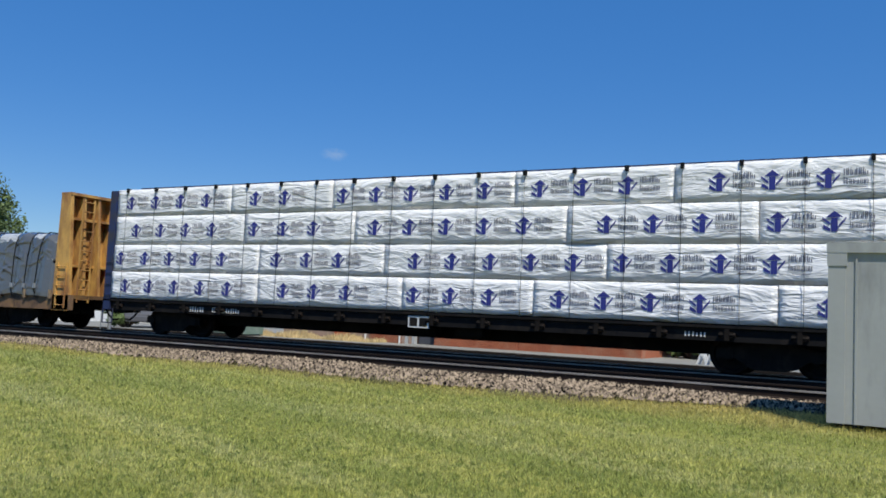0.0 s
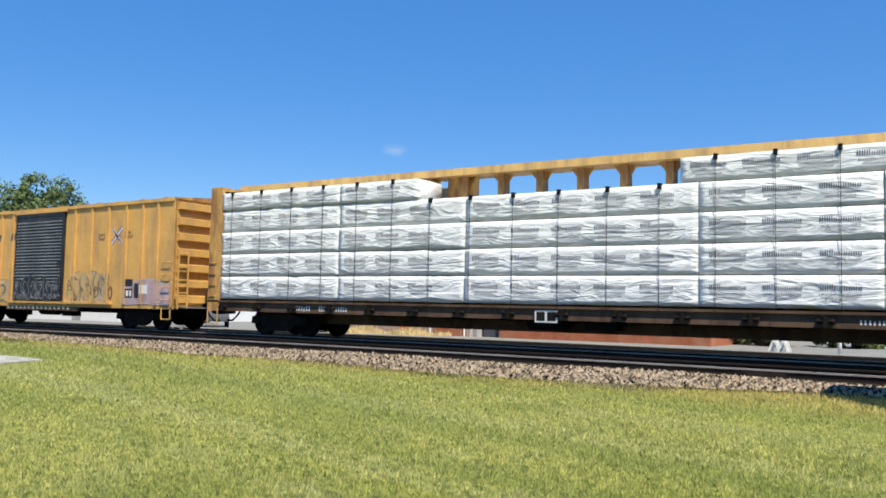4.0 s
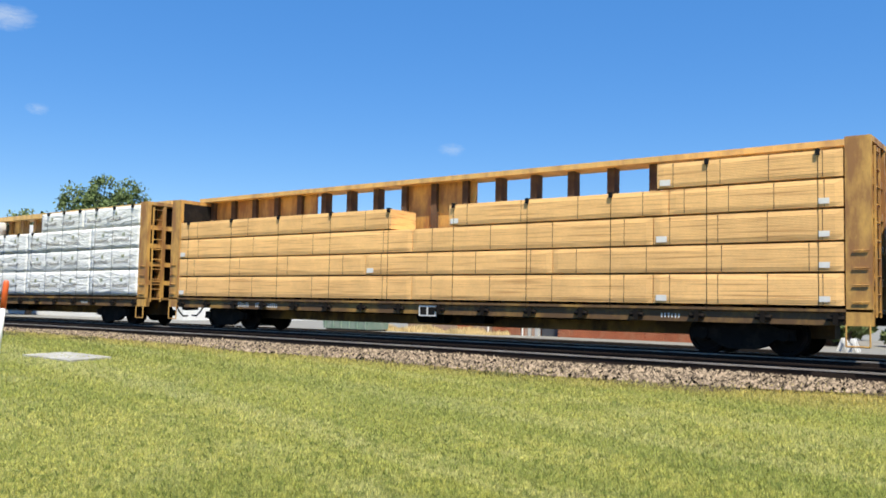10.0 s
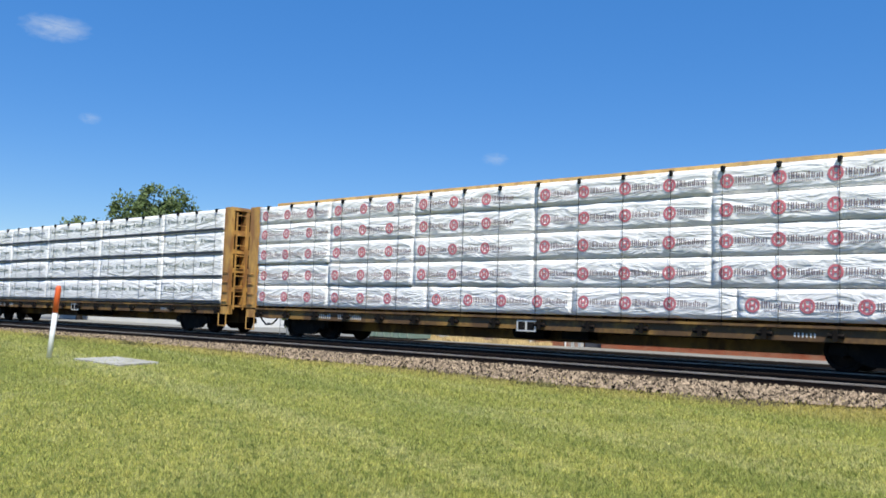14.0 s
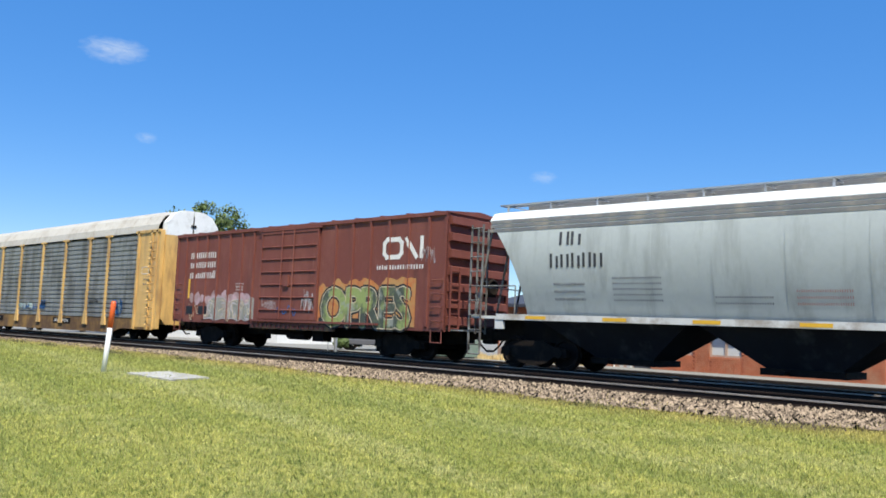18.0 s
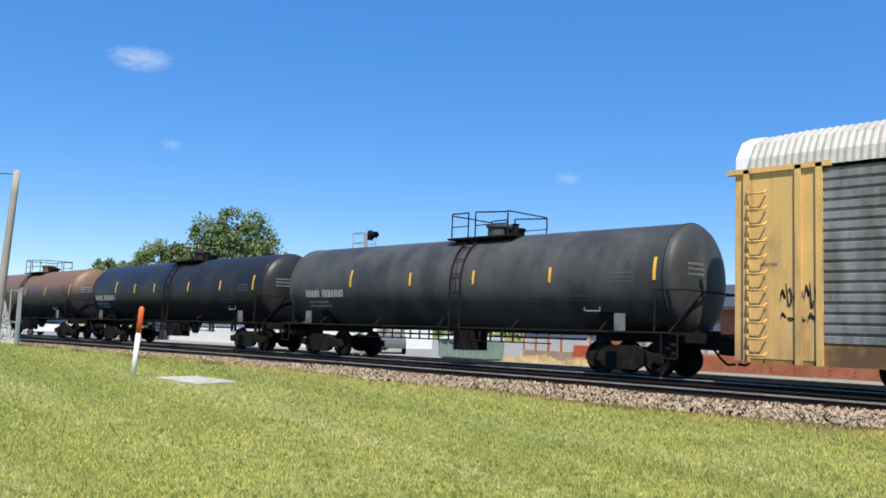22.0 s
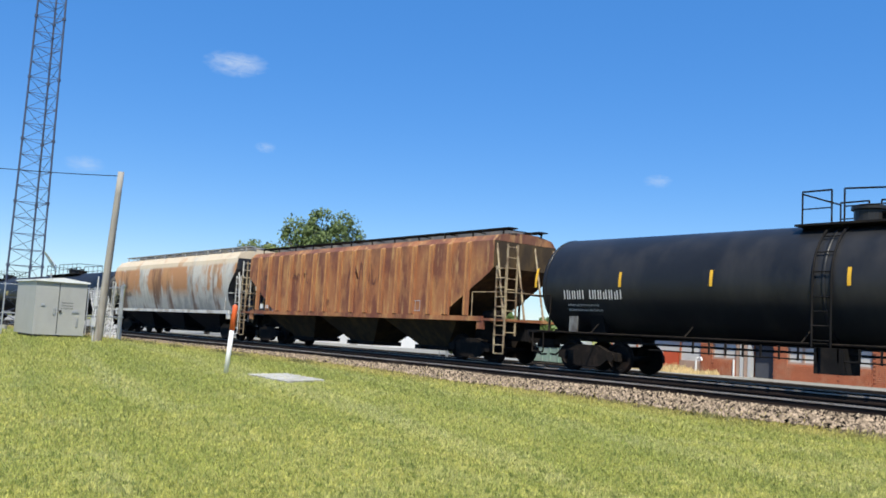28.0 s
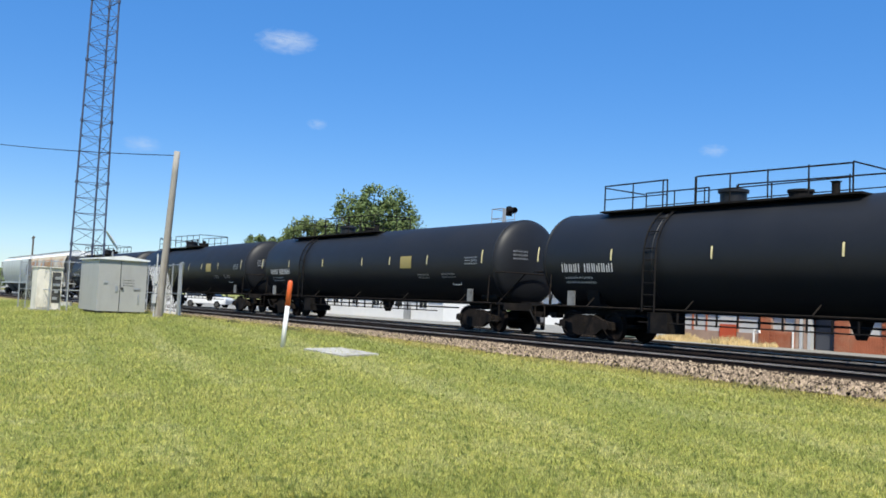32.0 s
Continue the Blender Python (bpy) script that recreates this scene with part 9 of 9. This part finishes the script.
def dry_grass():
    """Straw-coloured grass at the foot of the brick building and along the far verge."""
    def tufts(rng, n):
        x = rng.uniform(-29.5, -8.0, n)
        dense = 0.35 + 0.65 * (np.sin(x * 1.7) * np.sin(x * 0.6 + 1.0) > -0.2)
        ok = rng.random(n) < dense * np.where(x < -21.8, 1.0, 0.0)
        x = x[ok]
        y = 33.85 - 1.5 * rng.random(len(x)) ** 2
        return np.stack([x, y, 0.30 - fall(x), rng.uniform(4.0, 9.0, len(x)) * (0.7 + 0.3 * np.sin(x * 2.3)), rng.uniform(0.6, 1.1, len(x))], -1)

    blade = ([(-0.006, 0, 0), (0.006, 0.004, 0), (0.012, 0.012, 0.045)], [(0, 1, 2)])
    scatter("dry_grass", "tall straw-coloured grass along a brick wall", "grass", 26000, tufts, blade, mat("dry_straw", (0.62, 0.47, 0.23), 0.9, var=0.25, scale=1.0))


def white_building():
    x0, x1, y0, y1 = -76.0, -51.0, 37.0, 50.0
    p = empty("white_building", "long low white building with small windows", "building")
    bm = bmesh.new()
    box(bm, x0, x1, y0, y1, 0, 2.3)
    part("wall", bm, M_WHITEWALL, p)
    bm = bmesh.new()
    prism_x(bm, [(y0 - 0.4, 2.3), (y1 + 0.4, 2.3), ((y0 + y1) / 2, 3.6)], x0 - 0.3, x1 + 0.3)
    part("roof", bm, mat("grey_shingle_roof", (0.16, 0.16, 0.16), 0.8), p)
    for i in range(7):
        x = x0 + 1.5 + 3.4 * i
        bm = bmesh.new()
        box(bm, x, x + 1.1, y0 - 0.04, y0, 0.95, 1.75)
        w = part("window", bm, M_WHITEWALL, p)
        bm = bmesh.new()
        box(bm, x + 0.08, x + 0.52, y0 - 0.05, y0 - 0.02, 1.02, 1.68)
        box(bm, x + 0.58, x + 1.02, y0 - 0.05, y0 - 0.02, 1.02, 1.68)
        part("pane", bm, mat("dark_pane", (0.03, 0.035, 0.04), 0.15) if i == 0 else bpy.data.materials["dark_pane"], w)
    bm = bmesh.new()
    box(bm, x1 - 5.2, x1 - 4.2, y0 - 0.05, y0, 0.0, 1.95)
    part("door", bm, M_HUT, p)


def dumpsters():
    for x, w, m in ((-31.1, 3.0, M_GREEN),):
        p = empty("dumpster", "pale green steel dumpster with ribbed sides", "dumpster")
        y = 31.0
        p.location.z = 0.3 - float(fall(x))
        bm = bmesh.new()
        prism(bm, [(x, 0.12), (x + w, 0.12), (x + w + 0.08, 0.95), (x - 0.08, 0.95)], y, y + 1.5)
        part("bin", bm, m, p)
        for i in range(6):
            a = x + 0.1 + (w - 0.3) * i / 5
            box_part("rib", (a, a + 0.08, y - 0.06, y, 0.15, 0.92), m, p)
        bm = bmesh.new()
        prism_x(bm, [(y - 0.08, 0.95), (y + 1.55, 0.95), (y + 1.5, 1.2), (y + 0.4, 1.14)], x - 0.08, x + w + 0.08)
        part("lid", bm, mat("pale_lid", (0.4, 0.42, 0.4), 0.6), p)
        bm = bmesh.new()
        box(bm, x + 0.1, x + w - 0.1, y + 0.1, y + 1.4, -0.02, 0.12)
        part("skid", bm, M_HUTD, p)


def vehicle(kind, label, paint, m, pickup=False):
    p = empty(kind, label, "car")
    p.matrix_basis = m
    body = mat(f"{kind}_{paint[0]}_paint", paint, 0.3, var=0.05)
    bm = bmesh.new()
    out = [(-2.35, 0.35), (2.3, 0.35), (2.38, 0.75), (2.25, 1.0), (1.2, 1.08), (-2.3, 1.1), (-2.4, 0.7)]
    prism(bm, out, -0.92, 0.92)
    bmesh.ops.bevel(bm, geom=bm.edges[:], offset=0.06, segments=2, affect="EDGES")
    b = part("body", bm, body, p)
    bm = bmesh.new()
    rear = -0.6 if pickup else -2.1
    v = []
    for z, xa, xb, yy in ((1.06, rear - 0.1, 1.25, 0.86), (1.68, rear + 0.2, 0.55, 0.68)):
        v += [bm.verts.new(q) for q in ((xa, -yy, z), (xb, -yy, z), (xb, yy, z), (xa, yy, z))]
    for f in ((0, 1, 5, 4), (1, 2, 6, 5), (2, 3, 7, 6), (3, 0, 4, 7)):
        bm.faces.new([v[i] for i in f])
    part("window", bm, mat(f"{kind}_glass", (0.03, 0.035, 0.04), 0.08), p)
    bm = bmesh.new()
    box(bm, rear + 0.18, 0.57, -0.7, 0.7, 1.67, 1.73)
    for x in (rear + 0.0, -0.35):
        prism(bm, [(x, 1.06), (x + 0.1, 1.06), (x + 0.3, 1.68), (x + 0.2, 1.68)], -0.84, -0.7)
    part("roof", bm, body, p)
    for x in (-1.45, 1.45):
        for s in (-1, 1):
            bm = bmesh.new()
            lathe_x(bm, [(-0.11, 0.001), (-0.11, 0.3), (-0.07, 0.34), (0.07, 0.34), (0.11, 0.3), (0.11, 0.001)], 0, 0, 20)
            bmesh.ops.rotate(bm, verts=bm.verts, cent=(0, 0, 0), matrix=Matrix.Rotation(radians(90), 3, "Z"))
            w = part("wheel", bm, M_STRAP, p, at=Matrix.Translation((x, s * 0.83, 0.34)))
            bm = bmesh.new()
            lathe_x(bm, [(-0.005, 0.001), (-0.005, 0.2), (0.005, 0.2), (0.005, 0.001)], 0, 0, 14)
            bmesh.ops.rotate(bm, verts=bm.verts, cent=(0, 0, 0), matrix=Matrix.Rotation(radians(90), 3, "Z"))
            part("rim", bm, M_HUTD, w, at=Matrix.Translation((0, s * 0.115, 0)))
    for s in (-1, 1):
        box_part("headlight", (2.3, 2.4, s * 0.7 - 0.16, s * 0.7 + 0.16, 0.72, 0.9), M_HWHITE, p)


def signal_mast():
    p = empty("signal_mast", "railway signal mast with a hooded head, ladder and platform", "railway signal")
    x, y, z = -30.4, 25.3, 0.2
    bm = bmesh.new()
    tube(bm, (x, y, z - 0.1), (x, y, z + 5.8), 0.07, 10)
    part("mast", bm, M_GALV, p)
    bm = bmesh.new()
    box(bm, x - 0.45, x + 0.35, y - 0.4, y + 0.3, z + 4.75, z + 4.8)
    for a, b in ((-0.45, -0.4), (0.35, -0.4), (0.35, 0.3), (-0.45, 0.3)):
        tube(bm, (x + a, y + b, z + 4.8), (x + a, y + b, z + 5.75), 0.02)
    for h in (5.3, 5.75):
        path(bm, [(x + 0.35, y - 0.4, z + h), (x - 0.45, y - 0.4, z + h), (x - 0.45, y + 0.3, z + h), (x + 0.35, y + 0.3, z + h)], 0.02)
    part("platform", bm, M_GALV, p)
    bm = bmesh.new()
    for a in (-0.2, 0.2):
        tube(bm, (x - 0.3, y + a, z), (x - 0.3, y + a, z + 4.8), 0.02)
    for i in range(14):
        tube(bm, (x - 0.3, y - 0.2, z + 0.3 + 0.32 * i), (x - 0.3, y + 0.2, z + 0.3 + 0.32 * i), 0.014)
    part("ladder", bm, M_GALV, p)
    bm = bmesh.new()
    box(bm, x + 0.35, x + 0.47, y - 0.22, y + 0.04, z + 5.42, z + 5.84)
    lathe_x(bm, [(x + 0.47, 0.1), (x + 0.47, 0.14), (x + 0.85, 0.14), (x + 0.85, 0.125), (x + 0.52, 0.1)], y - 0.1, z + 5.66, 14)
    part("signal_head", bm, M_BLACK, p, "black hooded lamp head")
    bm = bmesh.new()
    lathe_x(bm, [(x + 0.45, 0.001), (x + 0.45, 0.22), (x + 0.468, 0.22), (x + 0.468, 0.001)], y - 0.1, z + 5.66, 16)
    part("target", bm, M_BLACK, p)


def barricade(x, y):
    p = empty("barricade", "small white A-frame barricade on the far verge", "barricade")
    p.location.z = ground_z(x, y) + 0.02
    for yy in (y, y + 0.4):
        bm = bmesh.new()
        prism(bm, [(x - 0.2, 0), (x - 0.13, 0), (x, 0.36), (x + 0.13, 0), (x + 0.2, 0), (x + 0.04, 0.46), (x - 0.04, 0.46)], yy - 0.03, yy + 0.03)
        part("leg", bm, M_WHITEWALL, p)
    box_part("board", (x - 0.04, x + 0.04, y - 0.05, y + 0.45, 0.3, 0.42), M_WHITEWALL, p)


def bollard(x, y, h=0.75):
    p = empty("white_post", "plain white post on the far verge", "post")
    p.location.z = ground_z(x, y)
    bm = bmesh.new()
    lathe_z(bm, [(-0.1, 0.07), (h, 0.07), (h + 0.04, 0.04)], x, y, 12)
    part("post", bm, M_WHITEWALL, p, smooth=True)


def tree(name, label, x, y, z, height, width, seed, leaf, clumps, bare=0.28):
    p = empty(name, label, "tree")
    rnd = random.Random(seed)
    bm = bmesh.new()
    fork = z + height * bare
    tops = []

    def limb(a, b, r0, r1):
        d = (b - a).normalized()
        u = d.orthogonal().normalized()
        w = d.cross(u)
        ra = [bm.verts.new(a + r0 * (math.cos(t) * u + math.sin(t) * w)) for t in [k * math.pi / 4 for k in range(8)]]
        rb = [bm.verts.new(b + r1 * (math.cos(t) * u + math.sin(t) * w)) for t in [k * math.pi / 4 for k in range(8)]]
        for k in range(8):
            bm.faces.new((ra[k], ra[(k + 1) % 8], rb[(k + 1) % 8], rb[k]))

    base = Vector((x, y, z - 0.2))
    f = Vector((x + 0.2, y, fork))
    limb(base, f, 0.3, 0.2)
    for k in range(9):
        a = rnd.uniform(0, 2 * math.pi)
        e = f + Vector((math.cos(a) * width * 0.32 * rnd.uniform(0.4, 1), math.sin(a) * width * 0.32 * rnd.uniform(0.4, 1), height * rnd.uniform(0.18, 0.46)))
        limb(f, e, 0.13, 0.05)
        tops.append(e)
        for _ in range(2):
            g = e + Vector((rnd.uniform(-1, 1) * width * 0.16, rnd.uniform(-1, 1) * width * 0.16, rnd.uniform(0, 1) * height * 0.15))
            limb(e, g, 0.05, 0.02)
            tops.append(g)
    part("trunk", bm, M_BARK, p)
    rng = np.random.default_rng(seed)
    cen = np.array([tuple(t) for t in tops])
    extra = []
    for _ in range(clumps - len(cen)):
        while True:
            q = rng.uniform(-1, 1, 3)
            if q @ q < 1 and rng.random() < 0.35 + 0.65 * (q @ q):
                break
        extra.append((x + q[0] * width / 2, y + q[1] * width / 2, z + height * (0.62 + 0.36 * q[2])))
    cen = np.vstack([cen, np.array(extra)])
    rad = rng.uniform(0.35, 0.95, len(cen)) * width / 8
    per = 75
    c = np.repeat(cen, per, 0)
    d = rng.normal(0, 1, (len(c), 3))
    d /= np.linalg.norm(d, axis=1, keepdims=True)
    pos = c + d * (np.repeat(rad, per) * rng.random(len(c)) ** 0.4)[:, None]
    u = rng.normal(0, 1, (len(c), 3))
    u /= np.linalg.norm(u, axis=1, keepdims=True)
    w = np.cross(u, d)
    w /= np.linalg.norm(w, axis=1, keepdims=True) + 1e-6
    s = rng.uniform(0.1, 0.2, (len(c), 1))
    v = np.stack([pos - u * s, pos + w * s * 0.5, pos + u * s, pos - w * s * 0.5], 1).reshape(-1, 3)
    me = bpy.data.meshes.new("crown")
    nf = len(c)
    me.vertices.add(len(v))
    me.vertices.foreach_set("co", v.ravel())
    me.loops.add(nf * 4)
    me.loops.foreach_set("vertex_index", np.arange(nf * 4, dtype=np.int32))
    me.polygons.add(nf)
    me.polygons.foreach_set("loop_start", np.arange(0, nf * 4, 4, dtype=np.int32))
    me.polygons.foreach_set("loop_total", np.full(nf, 4, dtype=np.int32))
    me.update(calc_edges=True)
    me.materials.append(leaf)
    put("crown", me, p, "loose green crown of small leaves")
    return p


def clouds():
    """Small fair-weather clouds far off: thin soft sheets of vapour."""
    cloud("thin_cloud", 0.42, ((65.35, 16.35, 2.6, 1.1),))
    cloud("faint_cloud", 0.2, ((63.05, 11.25, 0.9, 0.5), (36.9, 10.4, 1.2, 0.6), (74.0, 9.0, 1.6, 0.7)))


def cloud(name, thick, where):
    m = bpy.data.materials.new(name)
    m.use_nodes = True
    n, l = m.node_tree.nodes, m.node_tree.links
    for q in list(n):
        n.remove(q)
    out, mix, tr, em = n.new("ShaderNodeOutputMaterial"), n.new("ShaderNodeMixShader"), n.new("ShaderNodeBsdfTransparent"), n.new("ShaderNodeEmission")
    em.inputs["Color"].default_value, em.inputs["Strength"].default_value = (0.9, 0.95, 1.0, 1), 0.75
    co, no, gr = n.new("ShaderNodeTexCoord"), n.new("ShaderNodeTexNoise"), n.new("ShaderNodeTexGradient")
    gr.gradient_type = "SPHERICAL"
    no.inputs["Scale"].default_value, no.inputs["Detail"].default_value, no.inputs["Distortion"].default_value = 3.2, 8, 0.8
    info = n.new("ShaderNodeObjectInfo")
    ad = n.new("ShaderNodeVectorMath")
    l.new(co.outputs["Object"], ad.inputs[0])
    l.new(info.outputs["Location"], ad.inputs[1])
    l.new(ad.outputs[0], no.inputs["Vector"])
    l.new(co.outputs["Object"], gr.inputs["Vector"])
    mul = n.new("ShaderNodeMath")
    mul.operation = "MULTIPLY"
    l.new(no.outputs["Fac"], mul.inputs[0])
    l.new(gr.outputs["Fac"], mul.inputs[1])
    r = n.new("ShaderNodeMapRange")
    r.inputs["From Min"].default_value, r.inputs["From Max"].default_value, r.inputs["To Max"].default_value = 0.1, 0.5, thick
    l.new(mul.outputs[0], r.inputs["Value"])
    l.new(r.outputs[0], mix.inputs["Fac"])
    l.new(tr.outputs[0], mix.inputs[1])
    l.new(em.outputs[0], mix.inputs[2])
    l.new(mix.outputs[0], out.inputs["Surface"])
    for yaw, el, w, h in where:
        d = 1500.0
        a, e = radians(yaw), radians(el)
        v = Vector((-math.sin(a) * math.cos(e), math.cos(a) * math.cos(e), math.sin(e))) * d
        bm = bmesh.new()
        vs = [bm.verts.new(c) for c in ((-1, -1, 0), (1, -1, 0), (1, 1, 0), (-1, 1, 0))]
        bm.faces.new(vs)
        me = mesh_of("cloud", bm, m)
        ob = tagged(new("cloud", me), "small wispy white cloud in a clear sky", "cloud", kind="structure")
        ob.matrix_basis = Matrix.Translation(v) @ v.to_track_quat("Z", "Y").to_matrix().to_4x4() @ Matrix.Diagonal((d * math.tan(radians(w)), d * math.tan(radians(h)), 1, 1))


def far_side():
    brick_building()
    white_building()
    dumpsters()
    signal_mast()
    vehicle("suv", "white sport utility vehicle parked beyond the tracks", (0.72, 0.73, 0.74), pose(-83.5, 31.5, ground_z(-83.5, 31.5), 0, 0, 40))
    vehicle("pickup_truck", "silver pickup truck parked beyond the tracks", (0.5, 0.5, 0.5), pose(-29.3, 37.2, ground_z(-29, 37), 0, 0, 128), True)
    vehicle("parked_car", "dark grey car parked beyond the tracks", (0.12, 0.12, 0.13), pose(-38.9, 34.6, ground_z(-38, 34), 0, 0, 138))
    for x, y in ((-7.05, 32.2), (-6.7, 32.0)):
        barricade(x, y)
    for x, y in ((-4.9, 32.2),):
        bollard(x, y)
    bm = bmesh.new()
    xs = [-700, -300, -150, -120, -90, -70, -55, -45, -35, -25, -15, -5, 5, 15, 60, 400]
    edge = [[bm.verts.new((x, y, ground_z(x, y) + 0.02)) for x in xs] for y in (29.55, 150.0)]
    for k in range(len(xs) - 1):
        bm.faces.new((edge[0][k], edge[0][k + 1], edge[1][k + 1], edge[1][k]))
    tagged(part("road", bm, M_ROAD), "pale gravel road beyond the tracks", "road", kind="structure")
    tree("tree", "broad green tree beyond the tracks", -64.9, 39.3, 0.0, 11.7, 8.4, 3, M_LEAF, 230)
    tree("tree", "lower yellow-green tree beside a taller one", -71.5, 36.5, 0.0, 8.7, 7.0, 4, M_LEAF2, 190, 0.2)
    tree("tree", "lower yellow-green tree at the end of the row", -77.0, 34.5, 0.0, 7.3, 6.0, 5, M_LEAF2, 130, 0.2)
    bush = tree("bush", "dark green shrub by the verge", -38.5, 33.0, 0.0, 1.7, 2.6, 6, M_LEAF, 30, 0.1)
    bush["category"] = "bush"
    for k, (x, y, hgt, w) in enumerate(((-8.6, 37.5, 2.3, 3.4), (-5.6, 39.0, 1.7, 3.0), (-10.5, 47.0, 3.6, 4.4))):
        b = tree("bush", "loose green shrub beside a brick building", x, y, -0.1, hgt, w, 20 + k, M_LEAF2, 60, 0.1)
        b["category"] = "bush"
    # distant tree line
    bm_pts = []
    rng = np.random.default_rng(11)
    n = 26000
    a = np.radians(rng.uniform(-30, 120, n))
    d = rng.uniform(260, 330, n)
    top = 7.0 + 4.0 * np.array([noise.noise(Vector((float(t) * 30, 0, 0))) for t in a])
    zz = top * rng.random(n) ** 0.6
    pos = np.stack([-d * np.sin(a), d * np.cos(a), zz], -1)
    u = rng.normal(0, 1, (n, 3))
    u /= np.linalg.norm(u, axis=1, keepdims=True)
    w = np.cross(u, rng.normal(0, 1, (n, 3)))
    w /= np.linalg.norm(w, axis=1, keepdims=True)
    s = rng.uniform(0.5, 1.3, (n, 1))
    v = np.stack([pos - u * s, pos + w * s, pos + u * s, pos - w * s], 1).reshape(-1, 3)
    me = bpy.data.meshes.new("far_trees")
    me.vertices.add(len(v))
    me.vertices.foreach_set("co", v.ravel())
    me.loops.add(n * 4)
    me.loops.foreach_set("vertex_index", np.arange(n * 4, dtype=np.int32))
    me.polygons.add(n)
    me.polygons.foreach_set("loop_start", np.arange(0, n * 4, 4, dtype=np.int32))
    me.polygons.foreach_set("loop_total", np.full(n, 4, dtype=np.int32))
    me.update(calc_edges=True)
    me.materials.append(M_LEAF)
    tagged(new("far_trees", me), "distant low line of green trees", "trees", kind="stuff")
    p = empty("street_pole", "far thin pole above the tree line", "pole")
    bm = bmesh.new()
    tube(bm, (-158, 28.5, 0), (-158, 28.5, 9.3), 0.15)
    box(bm, -159, -157, 28.4, 28.6, 8.9, 9.1)
    part("pole", bm, M_BARK, p)


far_side()
clouds()
dry_grass()
grass_and_stones()


# ---------------------------------------------------------------- what moves
def motions():
    for car, xc in CARS:
        rows = []
        for t in range(33):
            x = xc + train_at(t)
            lean = math.degrees(math.atan((float(fall(x + 8)) - float(fall(x - 8))) / 16))
            rows.append((t, pose(x, TRAIN_Y, RAIL_Z - float(fall(x)), 0, lean, 0)))
        walk(car, rows)
    first = WHEELSETS[0]
    walk(first, [(k / 30, pose(0, 0, 0, 0, math.degrees(train_at(k / 30) / 0.435), 0)) for k in range(961)])
    act, slot = first.animation_data.action, first.animation_data.action_slot
    for w in WHEELSETS[1:]:
        w.rotation_mode = "QUATERNION"
        w.animation_data_create()
        w.animation_data.action = act
        w.animation_data.action_slot = slot


motions()
